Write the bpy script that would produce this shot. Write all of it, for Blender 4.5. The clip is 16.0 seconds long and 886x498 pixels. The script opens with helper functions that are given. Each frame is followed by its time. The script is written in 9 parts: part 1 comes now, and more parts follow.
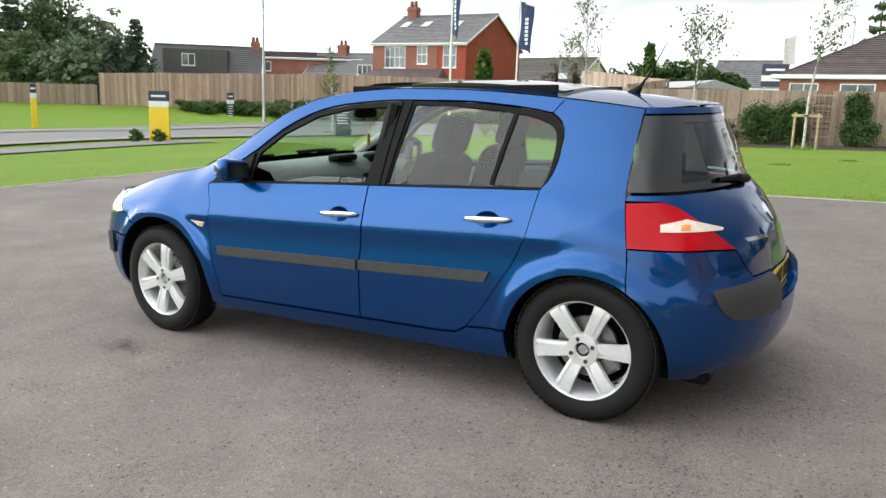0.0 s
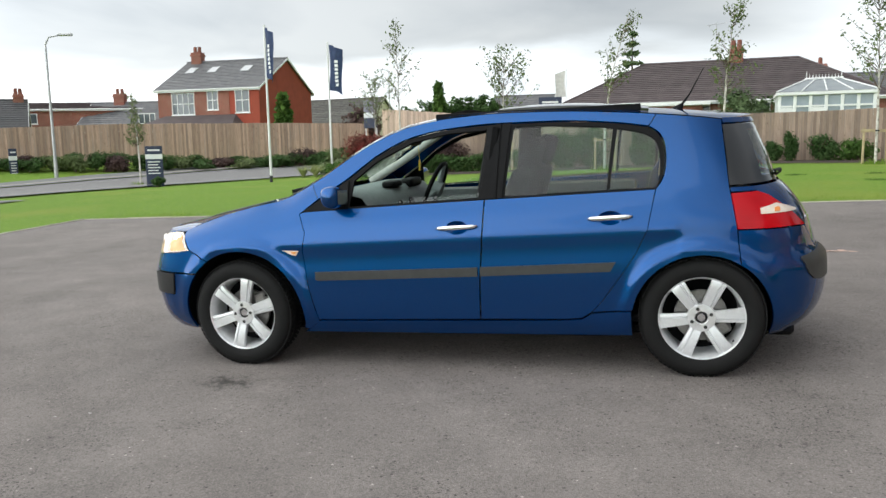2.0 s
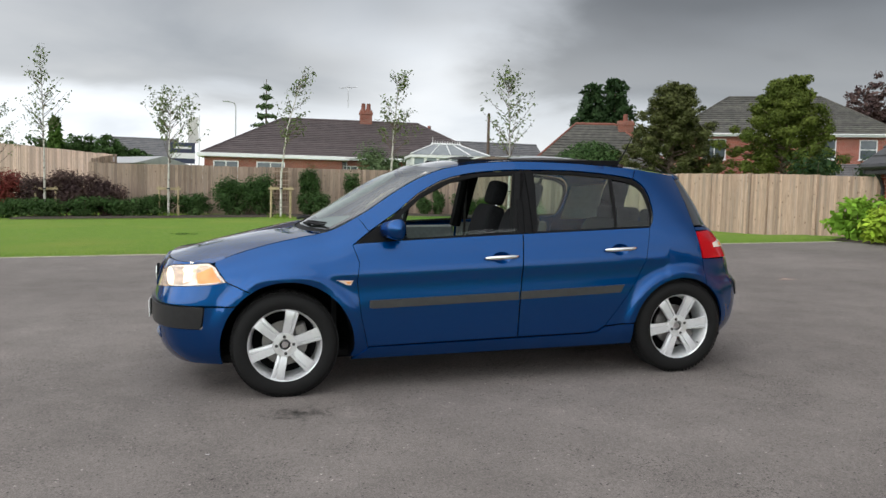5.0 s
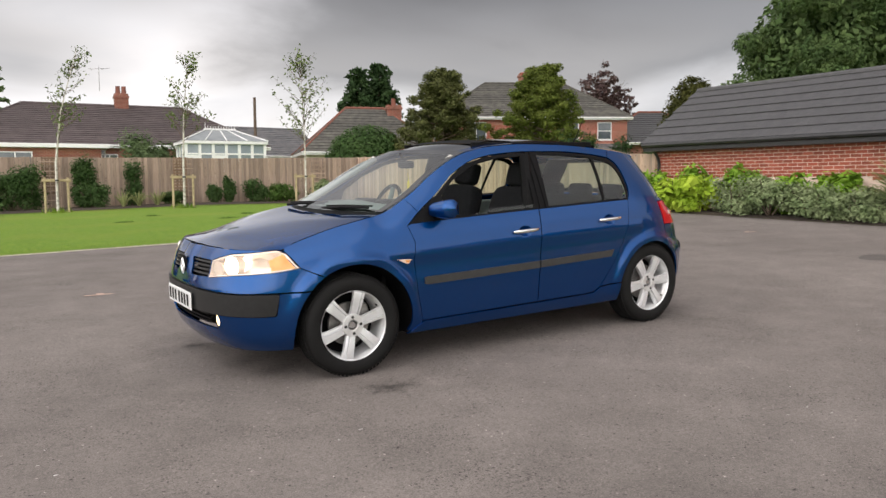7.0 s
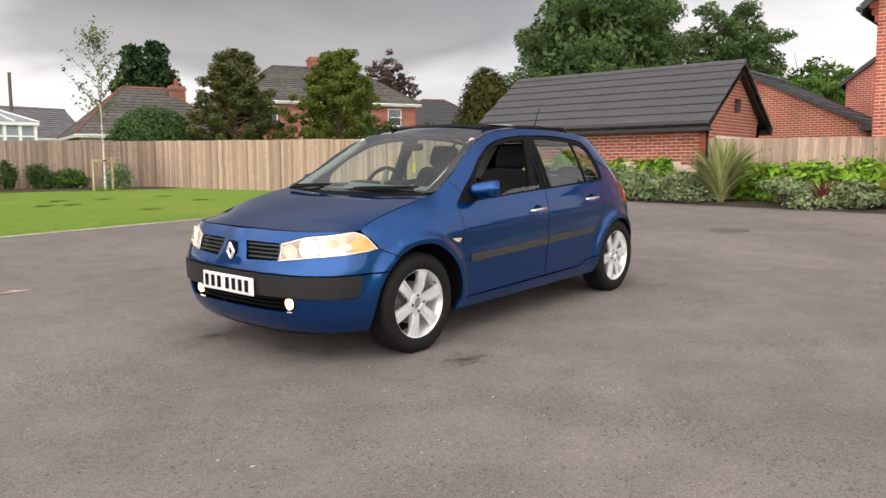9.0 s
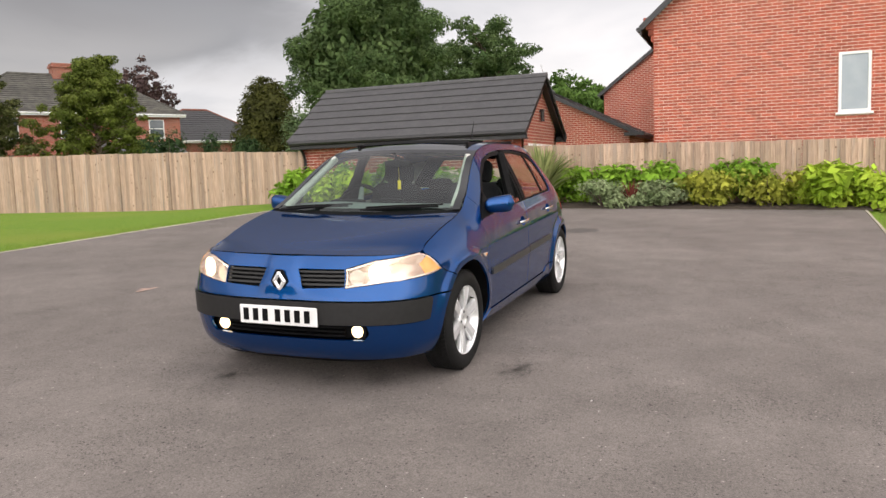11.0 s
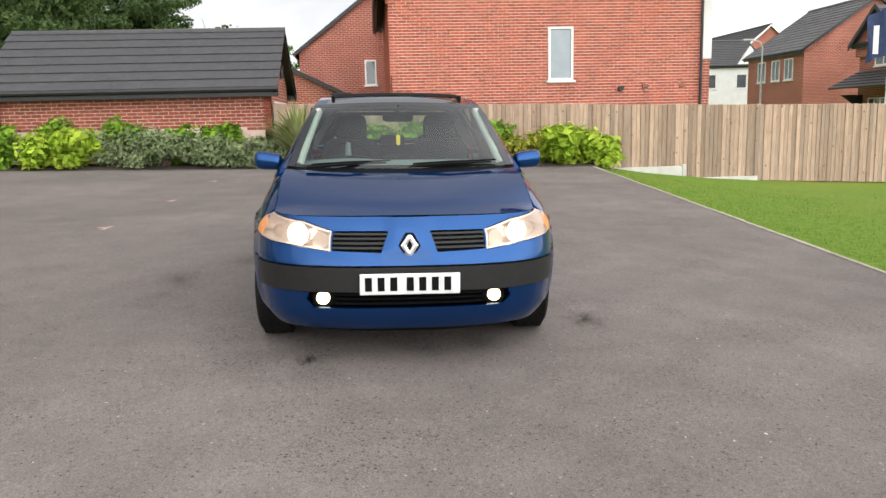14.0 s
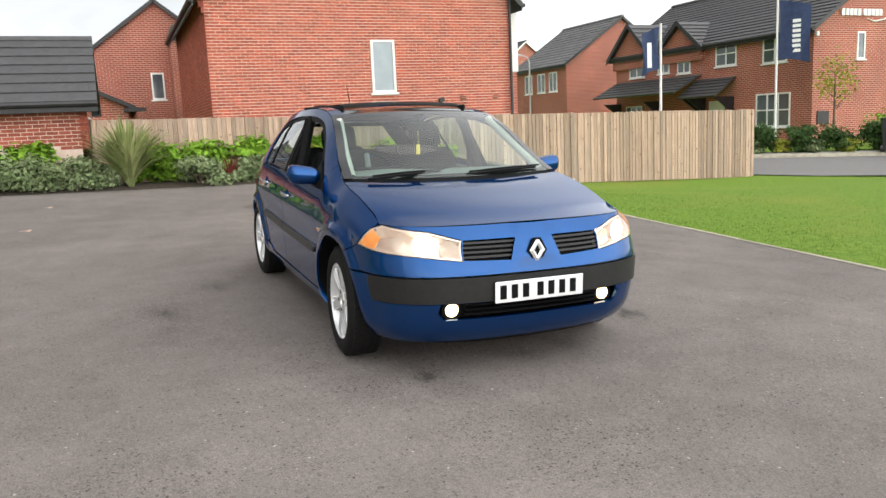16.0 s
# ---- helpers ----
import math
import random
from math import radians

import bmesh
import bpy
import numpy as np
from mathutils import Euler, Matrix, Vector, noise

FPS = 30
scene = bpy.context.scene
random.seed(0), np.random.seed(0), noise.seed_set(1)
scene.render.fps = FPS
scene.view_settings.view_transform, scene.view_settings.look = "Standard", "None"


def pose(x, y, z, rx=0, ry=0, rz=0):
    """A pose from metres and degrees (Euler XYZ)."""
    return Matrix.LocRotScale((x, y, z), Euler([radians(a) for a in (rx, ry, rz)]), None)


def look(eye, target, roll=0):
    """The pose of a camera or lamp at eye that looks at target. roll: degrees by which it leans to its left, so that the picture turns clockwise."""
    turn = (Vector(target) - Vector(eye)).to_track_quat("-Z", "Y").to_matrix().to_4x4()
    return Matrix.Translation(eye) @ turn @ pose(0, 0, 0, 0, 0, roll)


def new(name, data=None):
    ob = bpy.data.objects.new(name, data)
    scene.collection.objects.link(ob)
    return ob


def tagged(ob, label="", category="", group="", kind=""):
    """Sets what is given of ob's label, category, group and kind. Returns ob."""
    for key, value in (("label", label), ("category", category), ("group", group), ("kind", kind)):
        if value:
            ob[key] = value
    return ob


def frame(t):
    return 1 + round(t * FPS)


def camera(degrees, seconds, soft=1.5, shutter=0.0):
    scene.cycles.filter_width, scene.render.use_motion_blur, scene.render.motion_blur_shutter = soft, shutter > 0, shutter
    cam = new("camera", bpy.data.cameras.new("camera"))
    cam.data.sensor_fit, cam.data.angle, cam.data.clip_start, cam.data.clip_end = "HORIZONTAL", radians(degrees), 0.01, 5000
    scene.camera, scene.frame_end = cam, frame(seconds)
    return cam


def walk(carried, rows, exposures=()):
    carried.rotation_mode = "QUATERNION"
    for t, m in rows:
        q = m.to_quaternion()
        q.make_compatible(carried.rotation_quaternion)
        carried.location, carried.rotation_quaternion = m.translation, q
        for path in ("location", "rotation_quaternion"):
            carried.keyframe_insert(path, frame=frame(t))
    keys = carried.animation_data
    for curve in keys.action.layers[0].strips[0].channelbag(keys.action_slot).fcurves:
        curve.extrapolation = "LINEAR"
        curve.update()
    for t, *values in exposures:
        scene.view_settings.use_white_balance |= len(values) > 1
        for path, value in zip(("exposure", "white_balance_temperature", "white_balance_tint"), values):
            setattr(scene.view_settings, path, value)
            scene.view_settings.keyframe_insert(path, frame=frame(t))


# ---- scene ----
cam = camera(59.5, 16.0)
PATH = [
    (0, (2.377, -3.909, 1.38), (1.391, -2.211, 1.003), 1.9),
    (0.5, (2.092, -4.225, 1.354), (1.197, -2.473, 0.992), 1.0),
    (1, (1.732, -4.49, 1.325), (0.935, -2.684, 1.006), -0.8),
    (1.5, (1.355, -4.757, 1.292), (0.726, -2.88, 1.008), -0.8),
    (2, (0.986, -4.985, 1.271), (0.495, -3.065, 1.0), -1.1),
    (2.5, (0.598, -5.146, 1.27), (0.243, -3.191, 1.033), -1.1),
    (3, (0.202, -5.325, 1.261), (0.041, -3.342, 1.051), -1.1),
    (3.5, (-0.246, -5.436, 1.239), (-0.228, -3.447, 1.034), -1.0),
    (4, (-0.672, -5.52, 1.22), (-0.496, -3.536, 1.038), -0.1),
    (6.5, (-3.01, -5.268, 1.164), (-2.039, -3.524, 1.035), 0.6),
    (7, (-3.437, -5.099, 1.154), (-2.347, -3.431, 0.982), -0.3),
    (7.5, (-3.839, -4.896, 1.151), (-2.649, -3.301, 0.951), -0.2),
    (8, (-4.232, -4.687, 1.149), (-2.923, -3.19, 0.933), -0.0),
    (8.5, (-4.577, -4.393, 1.129), (-3.16, -3.0, 0.903), 0.0),
    (9, (-4.934, -4.065, 1.135), (-3.406, -2.792, 0.924), -0.3),
    (9.5, (-5.21, -3.735, 1.173), (-3.549, -2.64, 0.97), -1.1),
    (12, (-6.098, -1.654, 1.235), (-4.171, -1.17, 1.007), -1.6),
    (12.5, (-6.115, -1.212, 1.232), (-4.153, -0.92, 0.979), -1.2),
    (13, (-6.176, -0.747, 1.241), (-4.201, -0.625, 0.957), -1.1),
    (13.5, (-6.164, -0.293, 1.246), (-4.189, -0.308, 0.93), -1.6),
    (14, (-6.071, 0.145, 1.259), (-4.105, -0.02, 0.932), -1.4),
    (14.5, (-5.981, 0.596, 1.277), (-4.036, 0.254, 0.956), -1.7),
    (15, (-5.837, 1.034, 1.274), (-3.925, 0.534, 0.967), -1.9),
    (15.5, (-5.748, 1.507, 1.276), (-3.88, 0.863, 0.964), -1.9),
    (16, (-5.606, 1.946, 1.286), (-3.779, 1.196, 0.972), -2.6),
]
EXPOSURES = [(0.0, 0.95, 6300, 8), (1.5, 0.71, 6200, 7), (2.5, 0.6, 6200, 6), (3.5, 0.39, 5950, 7), (5.0, 0.42, 6220, 9), (7.0, 0.60, 6680, 14), (9.0, 0.80, 6750, 15), (12.5, 0.69, 6740, 15), (14.5, 0.83, 6440, 10), (16.0, 0.85, 6480, 9)]
walk(cam, [(t, look(eye, target, roll)) for t, eye, target, roll in PATH], EXPOSURES)

# ---- world, sun ----
world = bpy.data.worlds.new("overcast_sky")
scene.world = world
world.use_nodes = True
wn, wl = world.node_tree.nodes, world.node_tree.links
wn.clear()


def wnode(kind, **values):
    n = wn.new(kind)
    for k, v in values.items():
        n.inputs[k].default_value = v
    return n


def wmath(op, a, b=None):
    n = wn.new("ShaderNodeMath")
    n.operation = op
    for i, v in enumerate((a, b)):
        if v is None:
            continue
        if isinstance(v, (int, float)):
            n.inputs[i].default_value = v
        else:
            wl.new(v, n.inputs[i])
    return n.outputs[0]


SUN_DIR = Vector((-0.72, -0.16, 0.68)).normalized()
sky = wn.new("ShaderNodeTexSky")
sky.sky_type, sky.sun_disc = "NISHITA", False
sky.sun_elevation = math.asin(SUN_DIR.z)
sky.sun_rotation = math.atan2(SUN_DIR.x, SUN_DIR.y)
co = wn.new("ShaderNodeTexCoord")
sep = wn.new("ShaderNodeSeparateXYZ")
wl.new(co.outputs["Generated"], sep.inputs[0])
up = wmath("MAXIMUM", sep.outputs[2], 0.0)
# cloud layer: the view direction laid on a flat deck, so that clouds flatten to the horizon
deck = wmath("ADD", up, 0.22)
px, py = wmath("DIVIDE", sep.outputs[0], deck), wmath("DIVIDE", sep.outputs[1], deck)
comb = wn.new("ShaderNodeCombineXYZ")
wl.new(px, comb.inputs[0]), wl.new(py, comb.inputs[1])
comb.inputs[2].default_value = 3.7
big = wnode("ShaderNodeTexNoise", Scale=0.55, Detail=3.0, Roughness=0.5)
fine = wnode("ShaderNodeTexNoise", Scale=1.3, Detail=6.0, Roughness=0.52, Distortion=0.35)
wl.new(comb.outputs[0], big.inputs["Vector"]), wl.new(comb.outputs[0], fine.inputs["Vector"])
cloud = wmath("ADD", wmath("MULTIPLY", big.outputs[0], 0.5), wmath("MULTIPLY", fine.outputs[0], 0.5))
ramp = wn.new("ShaderNodeValToRGB")
wl.new(cloud, ramp.inputs[0])
ramp.color_ramp.elements[0].position, ramp.color_ramp.elements[0].color = 0.37, (0.66, 0.675, 0.695, 1)
ramp.color_ramp.elements[1].position, ramp.color_ramp.elements[1].color = 0.57, (0.99, 0.98, 0.965, 1)
mid = ramp.color_ramp.elements.new(0.47)
mid.color = (0.83, 0.835, 0.84, 1)
# thin cloud towards the west and the east horizon lets more light through; the thick deck lies north-east
side = wmath("ADD", wmath("MULTIPLY", sep.outputs[0], -0.68), wmath("MULTIPLY", sep.outputs[1], -0.34))
thin = wmath("ADD", wmath("ADD", 1.21, wmath("MULTIPLY", side, 0.72)), wmath("MULTIPLY", wmath("MAXIMUM", side, 0.0), 0.45))


def wstep(v, a, b):
    n = wn.new("ShaderNodeMapRange")
    n.interpolation_type = "SMOOTHSTEP"
    n.inputs[1].default_value, n.inputs[2].default_value = a, b
    wl.new(v, n.inputs[0])
    return n.outputs[0]


# the thick rain deck over the north and north-east, with a ragged lower edge
flat = wmath("MAXIMUM", wmath("SQRT", wmath("ADD", wmath("POWER", sep.outputs[0], 2.0), wmath("POWER", sep.outputs[1], 2.0))), 0.01)
toward = wmath("DIVIDE", wmath("ADD", wmath("MULTIPLY", sep.outputs[0], math.sin(radians(42))), wmath("MULTIPLY", sep.outputs[1], math.cos(radians(42)))), flat)
ragged = wmath("MULTIPLY", wmath("SUBTRACT", big.outputs[0], 0.5), 0.35)
ragged_fine = wmath("MULTIPLY", wmath("SUBTRACT", fine.outputs[0], 0.5), 0.16)
deck_edge = wmath("ADD", up, wmath("ADD", ragged, ragged_fine))
rain = wmath("MULTIPLY", wmath("MULTIPLY", wstep(deck_edge, 0.06, 0.135), wstep(wmath("ADD", toward, wmath("ADD", wmath("MULTIPLY", ragged, 0.6), ragged_fine)), 0.885, 0.965)), wstep(up, 0.6, 0.3))
toward_n = wmath("DIVIDE", wmath("ADD", wmath("MULTIPLY", sep.outputs[0], -0.36), wmath("MULTIPLY", sep.outputs[1], 0.933)), flat)
veil = wmath("MULTIPLY", wmath("MULTIPLY", wstep(deck_edge, 0.06, 0.13), wstep(wmath("ADD", toward_n, ragged), 0.78, 0.95)), wstep(up, 0.6, 0.3))
toward_e = wmath("DIVIDE", wmath("ADD", wmath("MULTIPLY", sep.outputs[0], math.sin(radians(60))), wmath("MULTIPLY", sep.outputs[1], math.cos(radians(60)))), flat)
high = wmath("MULTIPLY", wmath("MULTIPLY", wstep(deck_edge, 0.15, 0.27), wstep(wmath("ADD", toward_e, ragged), 0.35, 0.8)), wstep(up, 0.97, 0.8))
dim = wmath("MULTIPLY", wmath("SUBTRACT", 1.0, wmath("MULTIPLY", rain, 0.58)), wmath("SUBTRACT", 1.0, wmath("MULTIPLY", veil, 0.52)))
dim = wmath("MULTIPLY", dim, wmath("SUBTRACT", 1.0, wmath("MULTIPLY", high, 0.54)))
gain = wmath("MULTIPLY", wmath("MULTIPLY", wmath("SUBTRACT", 0.98, wmath("MULTIPLY", wstep(up, 0.12, 0.5), 0.2)), thin), dim)
cloud_bg, sky_bg, mix, out = wn.new("ShaderNodeBackground"), wn.new("ShaderNodeBackground"), wn.new("ShaderNodeMixShader"), wn.new("ShaderNodeOutputWorld")
wl.new(ramp.outputs[0], cloud_bg.inputs[0]), wl.new(gain, cloud_bg.inputs[1])
wl.new(sky.outputs[0], sky_bg.inputs[0])
sky_bg.inputs[1].default_value = 0.1
mix.inputs[0].default_value = 0.93
wl.new(sky_bg.outputs[0], mix.inputs[1]), wl.new(cloud_bg.outputs[0], mix.inputs[2]), wl.new(mix.outputs[0], out.inputs[0])

sun = new("sun", bpy.data.lights.new("sun", "SUN"))
sun.data.energy, sun.data.angle, sun.data.color = 1.02, radians(130), (1.0, 0.94, 0.85)
sun.matrix_world = look(SUN_DIR * 50, (0, 0, 0))

# ---- materials ----
def mat(name, c1, c2=None, rough=0.6, scale=4.0, bump=0.0, bscale=40.0, metal=0.0, coat=0.0, lo=0.35, hi=0.65, detail=6.0, island=0.0, obrand=0.0, c3=None, s3=0.3, spec=0.5, rvar=0.0, stretch=None):
    """A procedural surface: two colours mixed by noise, a third in large stains, fine relief, and variation by piece."""
    m = bpy.data.materials.new(name)
    m.use_nodes = True
    nt = m.node_tree
    n, l = nt.nodes, nt.links
    b = n["Principled BSDF"]
    b.inputs["Roughness"].default_value, b.inputs["Metallic"].default_value = rough, metal
    b.inputs["Coat Weight"].default_value, b.inputs["Coat Roughness"].default_value = coat, 0.03
    b.inputs["Specular IOR Level"].default_value = spec
    c2 = c2 or tuple(v * 0.8 for v in c1)
    tc = n.new("ShaderNodeTexCoord")
    vec = tc.outputs["Object"]
    if obrand:  # each piece takes its own stretch of the pattern
        oi, vs, va = n.new("ShaderNodeObjectInfo"), n.new("ShaderNodeVectorMath"), n.new("ShaderNodeVectorMath")
        vs.operation, vs.inputs[0].default_value = "SCALE", (37, 17, 53)
        l.new(oi.outputs["Random"], vs.inputs["Scale"]), l.new(vec, va.inputs[0]), l.new(vs.outputs[0], va.inputs[1])
        vec = va.outputs[0]
    if stretch:
        mp = n.new("ShaderNodeMapping")
        mp.inputs["Scale"].default_value = stretch
        l.new(vec, mp.inputs[0])
        vec = mp.outputs[0]

    def noise_at(sc, det=detail):
        t = n.new("ShaderNodeTexNoise")
        t.inputs["Scale"].default_value, t.inputs["Detail"].default_value = sc, det
        l.new(vec, t.inputs["Vector"])
        return t.outputs[0]

    r = n.new("ShaderNodeValToRGB")
    r.color_ramp.elements[0].position, r.color_ramp.elements[1].position = lo, hi
    r.color_ramp.elements[0].color, r.color_ramp.elements[1].color = (*c1, 1), (*c2, 1)
    l.new(noise_at(scale), r.inputs[0])
    col = r.outputs[0]
    if c3:
        mx = n.new("ShaderNodeMix")
        mx.data_type = "RGBA"
        rr = n.new("ShaderNodeMapRange")
        rr.inputs[1].default_value, rr.inputs[2].default_value = 0.5, 0.72
        l.new(noise_at(s3, 4), rr.inputs[0]), l.new(rr.outputs[0], mx.inputs[0])
        l.new(col, mx.inputs[6])
        mx.inputs[7].default_value = (*c3, 1)
        col = mx.outputs[2]
    for amount, node, socket in ((island, "ShaderNodeNewGeometry", "Random Per Island"), (obrand, "ShaderNodeObjectInfo", "Random")):
        if amount:
            g = n.new(node)
            hv = n.new("ShaderNodeHueSaturation")
            mr = n.new("ShaderNodeMapRange")
            mr.inputs[3].default_value, mr.inputs[4].default_value = 1 - amount, 1 + amount
            l.new(g.outputs[socket], mr.inputs[0]), l.new(mr.outputs[0], hv.inputs["Value"]), l.new(col, hv.inputs["Color"])
            col = hv.outputs[0]
    l.new(col, b.inputs["Base Color"])
    if rvar:
        mr = n.new("ShaderNodeMapRange")
        mr.inputs[3].default_value, mr.inputs[4].default_value = rough - rvar, rough + rvar
        l.new(noise_at(scale * 1.7), mr.inputs[0]), l.new(mr.outputs[0], b.inputs["Roughness"])
    if bump:
        bp = n.new("ShaderNodeBump")
        bp.inputs["Strength"].default_value, bp.inputs["Distance"].default_value = min(1.0, bump), 0.02 if bump <= 1 else 0.02 * bump
        l.new(noise_at(bscale, 5), bp.inputs["Height"]), l.new(bp.outputs[0], b.inputs["Normal"])
    return m


def leaf_mat(name, c1, c2, rough=0.65):
    m = mat(name, c1, c2, rough=rough, scale=1.3, island=0.35, spec=0.12)
    b = m.node_tree.nodes["Principled BSDF"]
    b.inputs["Subsurface Weight"].default_value = 0.0
    n, l = m.node_tree.nodes, m.node_tree.links
    tr, mx = n.new("ShaderNodeBsdfTranslucent"), n.new("ShaderNodeMixShader")
    mx.inputs[0].default_value = 0.25
    src = b.inputs["Base Color"].links[0].from_socket
    l.new(src, tr.inputs[0])
    out = n["Material Output"]
    l.new(b.outputs[0], mx.inputs[1]), l.new(tr.outputs[0], mx.inputs[2]), l.new(mx.outputs[0], out.inputs[0])
    return m


def brick_mat(name, b1, b2, mortar, sx=0.225, sy=0.075):
    """Brickwork for walls too far off for single bricks: courses run level on any upright wall."""
    m = mat(name, b1, b2, rough=0.85)
    n, l = m.node_tree.nodes, m.node_tree.links
    b = n["Principled BSDF"]
    tc = n.new("ShaderNodeTexCoord")
    sp, cb, ad = n.new("ShaderNodeSeparateXYZ"), n.new("ShaderNodeCombineXYZ"), n.new("ShaderNodeMath")
    l.new(tc.outputs["Object"], sp.inputs[0])
    l.new(sp.outputs[0], ad.inputs[0]), l.new(sp.outputs[1], ad.inputs[1])
    l.new(ad.outputs[0], cb.inputs[0]), l.new(sp.outputs[2], cb.inputs[1])
    t = n.new("ShaderNodeTexBrick")
    t.inputs["Color1"].default_value, t.inputs["Color2"].default_value, t.inputs["Mortar"].default_value = (*b1, 1), (*b2, 1), (*mortar, 1)
    t.inputs["Scale"].default_value, t.inputs["Mortar Size"].default_value, t.inputs["Mortar Smooth"].default_value = 1.0, 0.011, 0.2
    t.inputs["Brick Width"].default_value, t.inputs["Row Height"].default_value = sx, sy
    l.new(cb.outputs[0], t.inputs["Vector"])
    nz = n.new("ShaderNodeTexNoise")
    nz.inputs["Scale"].default_value, nz.inputs["Detail"].default_value = 0.7, 5
    l.new(tc.outputs["Object"], nz.inputs["Vector"])
    hv, mr = n.new("ShaderNodeHueSaturation"), n.new("ShaderNodeMapRange")
    mr.inputs[1].default_value, mr.inputs[2].default_value, mr.inputs[3].default_value, mr.inputs[4].default_value = 0.3, 0.7, 0.8, 1.15
    l.new(nz.outputs[0], mr.inputs[0]), l.new(mr.outputs[0], hv.inputs["Value"]), l.new(t.outputs[0], hv.inputs["Color"])
    l.new(hv.outputs[0], b.inputs["Base Color"])
    bp = n.new("ShaderNodeBump")
    bp.inputs["Strength"].default_value, bp.inputs["Distance"].default_value, bp.invert = 0.6, 0.01, True
    l.new(t.outputs["Fac"], bp.inputs["Height"]), l.new(bp.outputs[0], b.inputs["Normal"])
    return m


def glass_mat(name, tint=(0.9, 0.95, 0.93), see=0.85, rough=0.0):
    """Thin glazing: clear or tinted passage with a mirror coat that grows at grazing angles."""
    m = bpy.data.materials.new(name)
    m.use_nodes = True
    n, l = m.node_tree.nodes, m.node_tree.links
    n.remove(n["Principled BSDF"])
    tr, gl, fr, mx, mr, pw = (n.new(k) for k in ("ShaderNodeBsdfTransparent", "ShaderNodeBsdfGlossy", "ShaderNodeLayerWeight", "ShaderNodeMixShader", "ShaderNodeMapRange", "ShaderNodeMath"))
    tr.inputs[0].default_value = (*(v * see for v in tint), 1)
    gl.inputs[0].default_value, gl.inputs[1].default_value = (1, 1, 1, 1), rough
    fr.inputs[0].default_value = 0.5
    pw.operation, pw.inputs[1].default_value = "POWER", 3.0
    mr.inputs[3].default_value, mr.inputs[4].default_value = 0.038, 0.96
    l.new(fr.outputs["Facing"], pw.inputs[0]), l.new(pw.outputs[0], mr.inputs[0]), l.new(mr.outputs[0], mx.inputs[0])
    l.new(tr.outputs[0], mx.inputs[1]), l.new(gl.outputs[0], mx.inputs[2]), l.new(mx.outputs[0], n["Material Output"].inputs[0])
    return m


def glow_mat(name, color, strength):
    m = mat(name, color)
    b = m.node_tree.nodes["Principled BSDF"]
    b.inputs["Emission Color"].default_value, b.inputs["Emission Strength"].default_value = (*color, 1), strength
    return m


